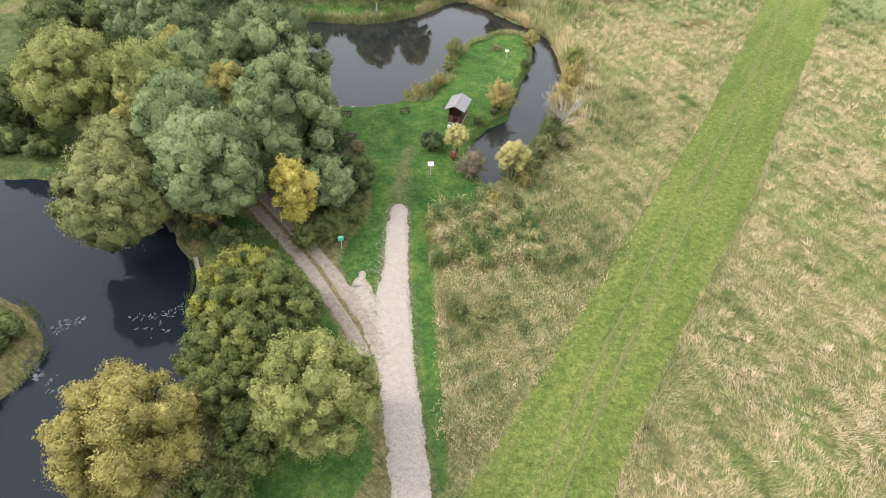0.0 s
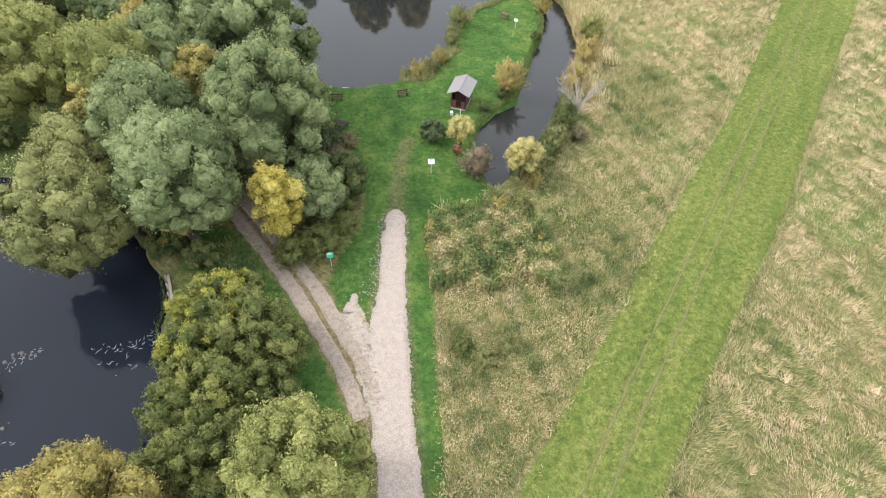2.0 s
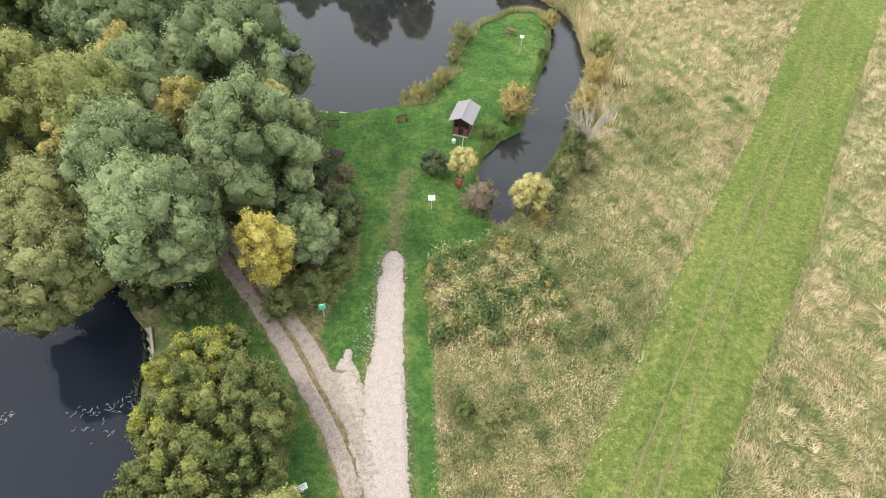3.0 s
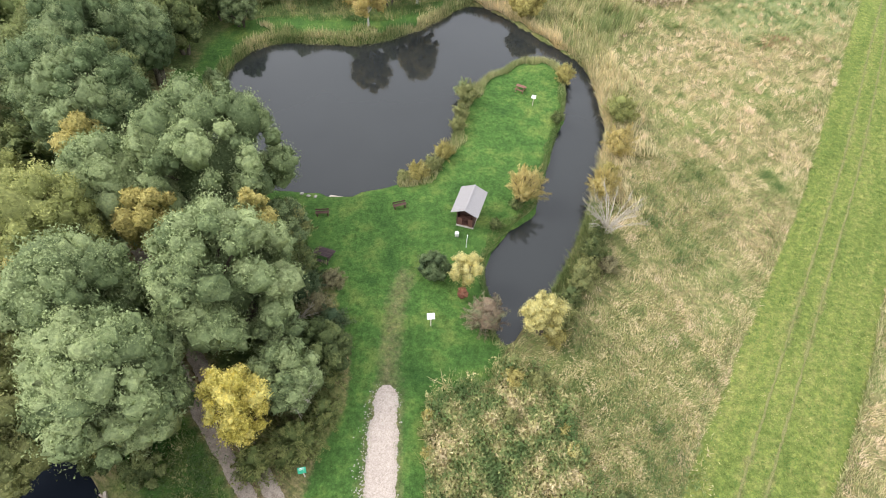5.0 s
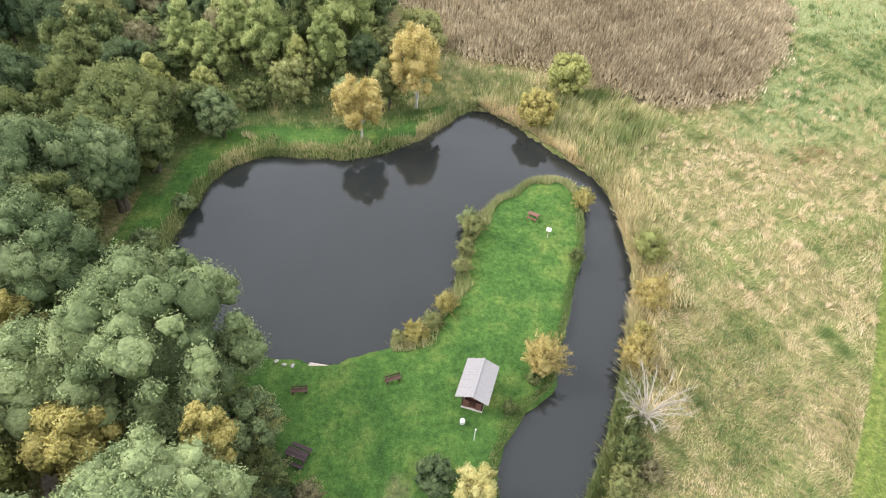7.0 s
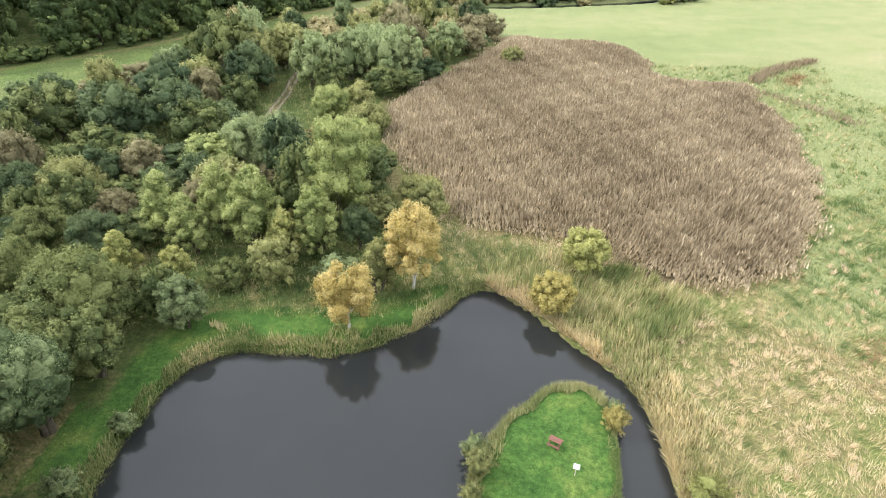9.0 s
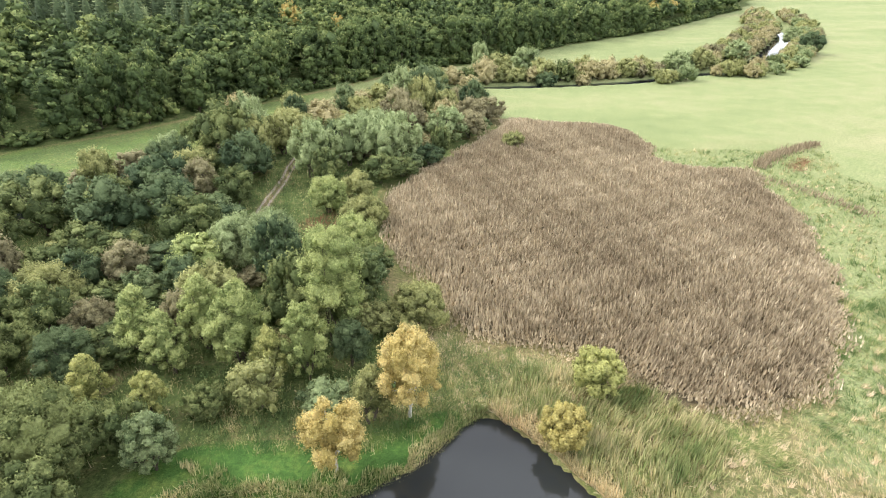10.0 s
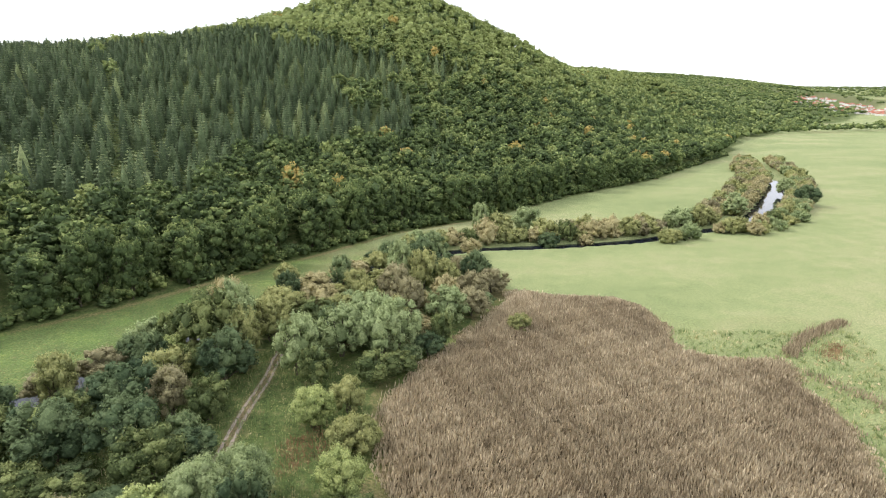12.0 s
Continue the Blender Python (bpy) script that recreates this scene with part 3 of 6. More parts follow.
ground_mesh = np_mesh("ground", np.stack([fx, fy, fz], 1), quads, GROUND, smooth=True)


def mask(d, soft=0.5):
    return 1 - smoothstep(-soft, soft, d)


lawn_m = np.max([mask(area_distance(fx, fy, r)) for r in LAWN_RINGS], axis=0)
strip_m = mask(area_distance(fx, fy, STRIP_RING))
field_m = np.maximum(mask(area_distance(fx, fy, FIELD_RING), 1.5), mask(-fy + 340 + 0.9 * np.abs(fx), 20) * (uphill(fx, fy) < 1) * (area_distance(fx, fy, WOOD_RING) > 3))
field_m = np.maximum(field_m, 0.62 * smoothstep(88, 104, fy + 4 * wave(fx, fy, 6, 2)) * smoothstep(30, 46, fx + 5 * wave(fx, fy, 4, 9)) * (area_distance(fx, fy, REED_RING) > 0.5) * (1 - strip_m))
back_m = mask(area_distance(fx, fy, BACK_MEADOW) + 1, 2)
green_m = 1 - smoothstep(-45, 25, fx + 0.12 * (fy - 250) + 14 * wave(fx, fy, 12, 4))
field_m = np.maximum(field_m * (1 - back_m), back_m * (1 - 0.62 * green_m))
lawn_m = np.maximum(lawn_m, 0.56 * back_m * green_m)
field_m = np.maximum(field_m, (np.hypot(fx, fy) > 1500) * (uphill(fx, fy) < 0))
wood_m = np.maximum(mask(area_distance(fx, fy, WOOD_RING), 2.0) * (1 - 0.7 * (wave(fx, fy, 9, 2) > 0.55)), mask(-uphill(fx, fy), 3.0))
bed = np.minimum(area_distance(fx, fy, POND_RING), area_distance(fx, fy, RIVER_RING))
bare_m = mask(bed + 0.5, 0.6)
for line, width in ((BRANCH, 1.5), (FIELD_PATH, 1.2)):
    bare_m = np.maximum(bare_m, 0.9 * mask(line_distance(fx, fy, smooth_line(line)) - width, 0.6))
bare_m = np.maximum(bare_m, 0.7 * mask(area_distance(fx, fy, TRACK_RING) - 0.3, 0.7))
bare_m = np.maximum(bare_m, 0.62 * mask(line_distance(fx, fy, np.array([(-3.5, 45), (-3.2, 50), (-2.9, 54), (-2.2, 57)])) - 0.9, 0.9))
bare_m = np.maximum(bare_m, 0.5 * mask(uphill(fx, fy) + 6, 5) * mask(-uphill(fx, fy) - 6, 4) * (fx > -60))
ruts = smooth_line([(4.2, 12), (11.5, 24), (20, 36), (27, 46), (34, 56), (46, 73), (60, 95), (80, 125)])
for off in (-0.8, 0.8):
    bare_m = np.maximum(bare_m, 0.8 * mask(line_distance(fx, fy, ruts + np.array([0.82, -0.57]) * off) - 0.2, 0.5) * (0.8 + 0.5 * wave(fx, fy, 4, 2)))
far_r = np.hypot(fx, fy)
bare_m = np.maximum(bare_m, 0.4 * smoothstep(2350, 2450, far_r + 60 * wave(fx, fy, 160, 3)) * (1 - smoothstep(3050, 3150, far_r)) * (wave(fx, fy, 210, 5) > -0.35))
reed_m = mask(area_distance(fx, fy, REED_RING) + 1.2 + 1.5 * wave(fx, fy, 4), 1.6)
for name, chans in (("zone_a", (lawn_m, strip_m, wood_m)), ("zone_b", (bare_m, field_m, reed_m))):
    col = np.ones((len(fx), 4), np.float32)
    for c, ch in enumerate(chans):
        col[:, c] = ch
    ground_mesh.color_attributes.new(name, "FLOAT_COLOR", "POINT").data.foreach_set("color", col.ravel())
tagged(new("ground", ground_mesh), "rolling valley floor of grass, lawn and woodland soil", "ground", kind="structure")


def sheet(name, ring, level, material, label):
    bm = bmesh.new()
    bm.faces.new([bm.verts.new((x, y, level)) for x, y in ring])
    bmesh.ops.triangulate(bm, faces=bm.faces[:])
    me = bpy.data.meshes.new(name)
    bm.to_mesh(me)
    bm.free()
    me.materials.append(material)
    return tagged(new(name, me), label, "water", kind="structure")


def grown(ring, by):
    """The ring moved outwards."""
    d = np.roll(ring, -1, 0) - np.roll(ring, 1, 0)
    n = unit(np.stack([d[:, 1], -d[:, 0]], 1))
    turn = np.sum(ring[:, 0] * np.roll(ring[:, 1], -1) - np.roll(ring[:, 0], -1) * ring[:, 1])
    return ring + n * by * (1 if turn > 0 else -1)


def band(name, line, width, level, material, label):
    line = smooth_line(line)
    d = unit(np.gradient(line, axis=0))
    n = np.stack([d[:, 1], -d[:, 0]], 1)
    v = np.concatenate([np.c_[line + n * width, np.full(len(line), level)], np.c_[line - n * width, np.full(len(line), level)]])
    k = len(line)
    f = [(i, i + 1, k + i + 1, k + i) for i in range(k - 1)]
    return tagged(new(name, np_mesh(name, v, f, material)), label, "water", kind="structure")


sheet("water", grown(POND_RING, 0.9), POND_LEVEL, POND, "still dark grey-brown pond water mirroring the overcast sky")
sheet("water", grown(RIVER_RING, 1.2), RIVER_LEVEL, RIVER, "dark slow river water with small ripples below the weir")
band("water", FAR_RIVER[1:-3], 7.0, RIVER_LEVEL, RIVER, "narrow dark river winding through the valley meadows")


def road_sheet(name, left, right, material, label, wear=0.35, step_m=0.16, lift=0.08):
    """A track between two edges, with ragged rims, lying on the ground."""
    a, b = smooth_line(left), smooth_line(right)
    length = max(np.linalg.norm(np.diff(a, axis=0), axis=1).sum(), 1)
    n = int(length / step_m)

    def even(p):
        s = np.r_[0, np.cumsum(np.linalg.norm(np.diff(p, axis=0), axis=1))]
        q = np.linspace(0, s[-1], n)
        return np.stack([np.interp(q, s, p[:, 0]), np.interp(q, s, p[:, 1])], 1)

    a, b = even(a), even(b)
    rng = np.random.default_rng(5)
    a = a + rng.normal(size=(n, 2)) * wear * 0.12 + (wave(a[:, 0], a[:, 1], 0.9, 3) * wear * 0.5)[:, None] * np.array([1.0, 0.2])
    b = b + rng.normal(size=(n, 2)) * wear * 0.1 + (wave(b[:, 0], b[:, 1], 0.8, 4) * wear * 0.3)[:, None] * np.array([1.0, 0.2])
    cols = 9
    t = np.linspace(0, 1, cols)[None, :, None]
    grid = a[:, None] * (1 - t) + b[:, None] * t
    x, y = grid[..., 0].ravel(), grid[..., 1].ravel()
    dome = np.tile(lift * (1 - (2 * np.linspace(0, 1, cols) - 1) ** 8) - 0.02, n)
    z = ground_height(x, y) + dome + 0.01 * rng.normal(size=len(x))
    k = np.arange(n * cols).reshape(n, cols)
    f = np.stack([k[:-1, :-1], k[:-1, 1:], k[1:, 1:], k[1:, :-1]], -1).reshape(-1, 4)
    across = np.tile(np.abs(np.linspace(-1, 1, cols - 1)), n - 1)
    tint = 0.12 * across
    return a, b, tagged(new(name, np_mesh(name, np.stack([x, y, z], 1), f, material, tint, smooth=True)), label, "track", kind="structure")


road_sheet("road", TRACK_LEFT, TRACK_RIGHT, GRAVEL, "pale crushed-limestone gravel track ending on the lawn", 0.35)
br = smooth_line(BRANCH)
bd = unit(np.gradient(br, axis=0))
bn = np.stack([bd[:, 1], -bd[:, 0]], 1)
for side in (-0.75, 0.75):
    road_sheet("road", br + bn * (side - 0.6), br + bn * (side + 0.6), DIRT, "pale sandy wheel rut of the farm track under the willows", 0.2)
road_sheet("road", [(-4.9, 26.8), (-6.0, 30.0), (-7.1, 33.2), (-7.45, 35.4), (-7.1, 36.3), (-6.7, 36.9)], [(-3.9, 26.8), (-4.4, 30.5), (-4.9, 33.4), (-5.8, 35.1), (-6.1, 36.2), (-6.4, 36.9)], FORK, "broken gravel patch with weeds where the tracks fork", 0.6, 0.16, 0.06)
fp = smooth_line(FIELD_PATH)
fd = unit(np.gradient(fp, axis=0))
fn = np.stack([fd[:, 1], -fd[:, 0]], 1)
for side in (-0.62, 0.62):
    road_sheet("road", fp + fn * (side - 0.28), fp + fn * (side + 0.28), DIRT, "worn wheel rut of a sandy field path", 0.2, 0.6)

rut = smooth_line(ruts[:60])
for side in (-0.8, 0.8):
    road_sheet("road", rut + np.array([0.82, -0.57]) * (side - 0.11), rut + np.array([0.82, -0.57]) * (side + 0.11), RUT, "faint brown wheel rut worn into the mown hay strip", 0.22, 0.4, 0.045)


def gravel_stones(rng, line, count, spread_m):
    """Loose stones along a track's rim."""
    p = smooth_line(line)
    s = np.r_[0, np.cumsum(np.linalg.norm(np.diff(p, axis=0), axis=1))]
    q = rng.uniform(0, s[-1], count)
    x, y = np.interp(q, s, p[:, 0]) + rng.normal(size=count) * spread_m, np.interp(q, s, p[:, 1]) + rng.normal(size=count) * spread_m
    z = ground_height(x, y) + 0.03
    r = rng.uniform(0.02, 0.07, count)
    v = np.stack([x, y, z], 1)[:, None] + ICO1[0][None] * (r[:, None] * np.array([[1.0, 0.8, 0.6]]))[:, None]
    f = (ICO1[1][None] + (np.arange(count) * len(ICO1[0]))[:, None, None]).reshape(-1, 3)
    return v.reshape(-1, 3), f, np.zeros(len(f))


rs = np.random.default_rng(2)
gv, gf, gt = joined(gravel_stones(rs, TRACK_LEFT[2:], 260, 0.2), gravel_stones(rs, TRACK_RIGHT[2:], 120, 0.1), gravel_stones(rs, [(-7.0, 33), (-6.4, 36.8), (-4.8, 38), (-4.5, 45)], 260, 0.35), gravel_stones(rs, [(-3.9, 44), (-3.4, 46.2), (-2.8, 44.6)], 110, 0.3), gravel_stones(rs, [(-3.4, 43.5), (-3.6, 38), (-5.4, 32)], 120, 0.3))
tagged(new("loose_stone_scatter", np_mesh("loose_stone_scatter", gv, gf, STONE, gt)), "loose pale stones scattered along the gravel track", "stones", kind="stuff")


# ---- tall grass, reeds and sedge ----
def blades(rng, x, y, heading, lean, length, width, tint, z=None):
    """Single grass blades as slim triangles."""
    n = len(x)
    z = ground_height(x, y) if z is None else z
    head = np.stack([np.cos(heading), np.sin(heading)], 1)
    side = np.stack([-head[:, 1], head[:, 0]], 1) * (width / 2)[:, None]
    base = np.stack([x, y, z - 0.03], 1)
    tip = base + np.c_[head * (length * np.sin(lean))[:, None], length * np.cos(lean)]
    s3 = np.c_[side, np.zeros(n)]
    spin = rng.random(n) * 0.9
    s3[:, 2] = width * (spin - 0.45)
    v = np.stack([base - s3, base + s3, tip], 1).reshape(-1, 3)
    return v, np.arange(3 * n).reshape(n, 3), np.clip(tint, 0, 1)


def open_ground(x, y, reeds=False):
    """True where the rough meadow grows."""
    ok = area_distance(x, y, POND_RING) > 0.3
    ok &= area_distance(x, y, RIVER_RING) > 0.6
    ok &= area_distance(x, y, STRIP_RING) > 0.05 * wave(x, y, 2)
    ok &= area_distance(x, y, FIELD_RING) > 2 * wave(x, y, 9)
    for r in LAWN_RINGS:
        ok &= area_distance(x, y, r) > 0.12 * wave(x, y, 1.5)
    ok &= area_distance(x, y, TRACK_RING) > 0.5
    ok &= line_distance(x, y, br) > 1.6
    ok &= ~inside(x, y, WOOD_RING)
    if not reeds:
        ok &= ~inside(x, y, REED_RING)
    return ok


def meadow(rng, x0, x1, y0, y1, density, scale):
    n = int((x1 - x0) * (y1 - y0) * density)
    x, y = rng.uniform(x0, x1, n), rng.uniform(y0, y1, n)
    # tussocks: blades gather round common feet
    k = rng.integers(0, max(1, n // 12), n)
    together = rng.random(n) < 0.7
    x, y = np.where(together, x[k] + rng.normal(size=n) * 0.22, x), np.where(together, y[k] + rng.normal(size=n) * 0.22, y)
    crease = np.abs(wave(x, y, 3.4, 12) + 0.4 * wave(x, y, 0.9, 1))
    ok = open_ground(x, y) & (crease > 0.09)
    x, y = x[ok], y[ok]
    n = len(x)
    flow = 1.0 + 1.5 * wave(x, y, 3.2, 1) + 0.8 * wave(x, y, 1.1, 4)
    heading = flow + rng.normal(size=n) * 0.5
    lush = 0.5 + 0.5 * wave(x, y, 3, 9)
    lean = np.clip(0.95 + 0.35 * wave(x, y, 1.6, 2) + rng.normal(size=n) * 0.25, 0.15, 1.42)
    tint = 0.58 + 0.16 * wave(x, y, 9, 7) + 0.2 * wave(x, y, 2.4, 8) + 0.26 * wave(x, y, 0.8, 5) + rng.normal(size=n) * 0.17
    west = (x < 1.2 + (y - 16) * 0.69) & (y < 62)
    tint = tint - 0.32 * smoothstep(0.65, 1.0, lush + 0.25 * wave(x, y, 1.1, 3)) - 0.34 * smoothstep(84, 108, y + 5 * wave(x, y, 5)) * smoothstep(30, 50, x + 4 * wave(x, y, 3, 4)) - west * (0.08 + 0.18 * wave(x, y, 2.0, 15))
    return blades(rng, x, y, heading, lean, scale * rng.uniform(0.5, 1.3, n) * (0.8 + 0.4 * lush), rng.uniform(0.045, 0.11, n) * scale, tint)


def tussocks(rng, x, y, blades_each, length, tint, lean0, lean1):
    """Big tufts of straw that fan out from common feet."""
    n = len(x)
    k = np.repeat(np.arange(n), blades_each)
    m = len(k)
    size = rng.uniform(0.6, 1.3, n)[k]
    head = (1.1 + 1.4 * wave(x, y, 6, 2) + rng.normal(size=n) * 0.4)[k] + rng.normal(size=m) * 0.75
    bx, by = x[k] + rng.normal(size=m) * 0.13 * size, y[k] + rng.normal(size=m) * 0.13 * size
    t = np.clip(tint + 0.14 * rng.normal(size=n), 0, 1)[k] + rng.normal(size=m) * 0.09
    return blades(rng, bx, by, head, rng.uniform(lean0, lean1, m), length * size * rng.uniform(0.6, 1.1, m), rng.uniform(0.04, 0.1, m), t)


def tussock_field(rng, ring, count, blades_each, length, tint, lean0=0.35, lean1=1.05):
    ring = np.array(ring, float)
    lo, hi = ring.min(0), ring.max(0)
    x, y = rng.uniform(lo[0], hi[0], count), rng.uniform(lo[1], hi[1], count)
    ok = inside(x, y, ring) & open_ground(x, y) & (wave(x, y, 2.6, 6) > -0.5)
    return tussocks(rng, x[ok], y[ok], blades_each, length, tint, lean0, lean1)


def stuff(name, pieces, material, label, category):
    v, f, t = joined(*[p[:3] for p in pieces])
    normals = np.concatenate([p[3] for p in pieces]) if len(pieces[0]) == 4 else None
    return tagged(new(name, np_mesh(name, v, f, material, t, normals=normals)), label, category, kind="stuff")


rg = np.random.default_rng(11)
stuff("meadow_grass", [meadow(rg, -1, 56, 8, 74, 105, 0.46), meadow(rg, -2, 80, 74, 130, 44, 0.62), meadow(rg, 56, 110, 30, 200, 8, 1.0), tussock_field(rg, [(19, 72), (23, 96), (35, 107), (47, 111), (56, 118), (60, 100), (50, 86), (40, 70)], 650, 24, 0.9, 0.66), tussock_field(rg, [(56, 112), (72, 140), (84, 165), (95, 190), (86, 200), (76, 175), (66, 148), (52, 118)], 350, 16, 0.9, 0.66), tussock_field(rg, [(8, 8), (0, 0), (62, 20), (66, 92), (46, 62), (30, 40), (14, 17)], 1500, 18, 0.75, 0.68, 0.7, 1.35)], DRY, "tall wind-laid meadow grass, straw-coloured with green patches", "grass")


RUT_SIDE = np.array([0.82, -0.57]) * 0.8


def turf(rng, x0, x1, y0, y1, density, rings, tint0, length):
    n = int((x1 - x0) * (y1 - y0) * density)
    x, y = rng.uniform(x0, x1, n), rng.uniform(y0, y1, n)
    ok = np.zeros(n, bool)
    for r in rings:
        ok |= area_distance(x, y, r) < -0.1
    ok &= (area_distance(x, y, POND_RING) > 0.5) & (area_distance(x, y, TRACK_RING) > 0.25)
    x, y = x[ok], y[ok]
    n = len(x)
    keep = np.minimum(line_distance(x, y, ruts + RUT_SIDE), line_distance(x, y, ruts - RUT_SIDE)) > 0.1 + 0.25 * wave(x, y, 1.1)
    x, y = x[keep], y[keep]
    n = len(x)
    t = tint0 + 0.2 * wave(x, y, 3.5, 2) + 0.24 * wave(x, y, 0.7, 6) + 0.1 * wave(x, y, 1.5, 3) + rng.normal(size=n) * 0.14
    return blades(rng, x, y, rng.uniform(0, 6.283, n), rng.uniform(0.5, 1.35, n), length * rng.uniform(0.5, 1.2, n), rng.uniform(0.04, 0.07, n), t)


stuff("short_turf", [turf(rg, -1, 62, 8, 98, 60, [STRIP_RING], 0.53, 0.2), turf(rg, -22, 19, 34, 93, 22, LAWN_RINGS, 0.24, 0.12), turf(rg, -32, 6, 72, 108, 14, LAWN_RINGS[1:2], 0.2, 0.2)], TURF, "short mown grass of the lawn and the hay strip", "grass")


def herb_patch(rng, ring, density, length, tint0, lean):
    """Weedy growth: small leaves at all heights between thin stalks."""
    ring = np.array(ring, float)
    lo, hi = ring.min(0), ring.max(0)
    n = int(np.prod(hi - lo) * density)
    x, y = rng.uniform(lo[0], hi[0], n), rng.uniform(lo[1], hi[1], n)
    ok = area_distance(x, y, ring) < 0.9 * wave(x, y, 1.6) + 0.7 * rng.normal(size=n)
    x, y = x[ok], y[ok]
    n = len(x)
    t = tint0 + 0.3 * wave(x, y, 2.0, 4) + 0.3 * wave(x, y, 0.7, 1) + rng.normal(size=n) * 0.16
    rise = np.clip(0.75 + 0.35 * wave(x, y, 0.9, 7) + 0.2 * wave(x, y, 2.5, 2), 0.15, 1.3)
    stalks = blades(rng, x[::2], y[::2], rng.uniform(0, 6.283, len(x[::2])), np.abs(rng.normal(size=len(x[::2]))) * lean, length * rise[::2] * 1.2, rng.uniform(0.04, 0.09, len(x[::2])), t[::2] + 0.12)
    p = np.stack([x, y, ground_height(x, y) + length * rise * rng.uniform(0.35, 1.0, n)], 1)
    normal = unit(np.stack([rng.normal(size=n) * 0.6, rng.normal(size=n) * 0.6, np.ones(n)], 1))
    along = rng.normal(size=(n, 3))
    along = unit(along - normal * np.sum(along * normal, 1)[:, None])
    side = np.cross(normal, along)
    s = rng.uniform(0.09, 0.22, n)[:, None] * max(1.0, 1.6 * length - 0.5 * (density > 20))
    v = np.stack([p - along * s * 0.5, p + along * s * 0.4 + side * s * 0.22, p + along * s * 0.4 - side * s * 0.22], 1)
    return joined(stalks, (v.reshape(-1, 3), np.arange(n * 3).reshape(n, 3), np.clip(t, 0, 1)))


WEST_SIDE = [(0.2, 21), (1.8, 19.5), (6, 24), (11, 31), (20, 43.5), (24.5, 50), (20, 56), (15, 53.5), (11, 48.5), (4.6, 46.6), (-0.5, 45), (0.1, 32)]
stuff("tall_herbs", [herb_patch(rg, [(-0.5, 45), (4.5, 46), (6, 48.5), (9.6, 47), (10.8, 42), (9.8, 37.5), (7, 38.8), (4.5, 37.0), (2, 38.4), (-0.3, 38)], 190, 1.35, 0.38, 0.35), herb_patch(rg, [(0.3, 34), (6.5, 34), (8, 30.5), (5, 28.2), (0.6, 29)], 90, 0.8, 0.34, 0.6), herb_patch(rg, WEST_SIDE, 60, 0.5, 0.52, 0.9), herb_patch(rg, [(11, 42), (14.5, 45), (19, 44.8), (17.5, 39.5), (13, 34.5), (10.5, 36)], 60, 0.8, 0.26, 0.6), herb_patch(rg, [(1.6, 26.8), (4.6, 26.4), (4.2, 23.6), (2, 24)], 70, 0.7, 0.28, 0.5), herb_patch(rg, [(-20, 41), (-17, 43.5), (-13.5, 38.5), (-16.5, 37.5)], 110, 0.5, 0.1, 0.6), herb_patch(rg, [(19.4, 59.8), (20.6, 66.5), (23.0, 71.6), (27.7, 73.7), (30.2, 70.4), (29.1, 64.4), (25.5, 58.5), (21.6, 57.1)], 60, 0.7, 0.3, 0.6), herb_patch(rg, [(38, 82), (43, 84), (46, 81), (42, 79)], 60, 0.6, 0.45, 0.6)], WEED, "tall weedy herbs in dark green, olive and straw tones", "herbs")
stuff("shore_herbs", [herb_patch(rg, [(-23, 102.5), (-14, 101.5), (-8, 101), (0, 104.5), (3, 107.5), (8, 108.5), (12, 110), (16, 114), (8, 116.5), (0, 119), (-3, 110), (-9, 107), (-20, 108)], 70, 0.8, 0.2, 0.6)], WEED, "green nettles and sedge behind the pond's shore", "herbs")
stuff("thicket_undergrowth", [herb_patch(rg, [(-60, 100), (-44, 92), (-31, 99), (-22, 104), (-4, 109), (-2, 120), (-9, 140), (-10, 160), (-16, 180), (-34, 186), (-60, 180), (-72, 150)], 7, 1.3, 0.2, 0.5)], WEED, "rank green undergrowth between the thicket's trees", "undergrowth")
stuff("rusty_herbs", [herb_patch(rg, [(-21, 146), (-16, 150), (-14.5, 156), (-18, 160), (-23, 152)], 26, 1.0, 0.5, 0.5), herb_patch(rg, [(84, 183), (92, 191), (90, 194), (82, 187)], 12, 1.2, 0.5, 0.5), herb_patch(rg, [(43, 96), (48, 98.5), (50, 96.5), (45, 94)], 18, 0.7, 0.5, 0.6)], RUSTY, "rust-brown dock and dead herbs", "herbs")


def verge(rng, ring_pts, count, inner, outer, length, lean, tint, width=0.1):
    """Blades in a belt along a line."""
    s = np.r_[0, np.cumsum(np.linalg.norm(np.diff(ring_pts, axis=0), axis=1))]
    q = rng.uniform(0, s[-1], count)
    x, y = np.interp(q, s, ring_pts[:, 0]), np.interp(q, s, ring_pts[:, 1])
    d = unit(np.stack([np.interp(q + 0.3, s, ring_pts[:, 0]) - np.interp(q - 0.3, s, ring_pts[:, 0]), np.interp(q + 0.3, s, ring_pts[:, 1]) - np.interp(q - 0.3, s, ring_pts[:, 1])], 1))
    off = inner + (outer - inner) * rng.random(count) ** 1.7 * (0.75 + 0.5 * wave(x, y, 1.7, 5))
    x, y = x + d[:, 1] * off, y - d[:, 0] * off
    heading = np.arctan2(d[:, 0], -d[:, 1]) + rng.normal(size=count) * 0.9
    t = tint + 0.25 * wave(x, y, 4, 3) + rng.normal(size=count) * 0.14
    return blades(rng, x, y, heading, np.minimum(np.abs(rng.normal(size=count)) * lean, 0.95), length * rng.uniform(0.4, 1.25, count) * (1 + 0.3 * wave(x, y, 2.1, 8)), width * rng.uniform(0.6, 1.4, count), t)


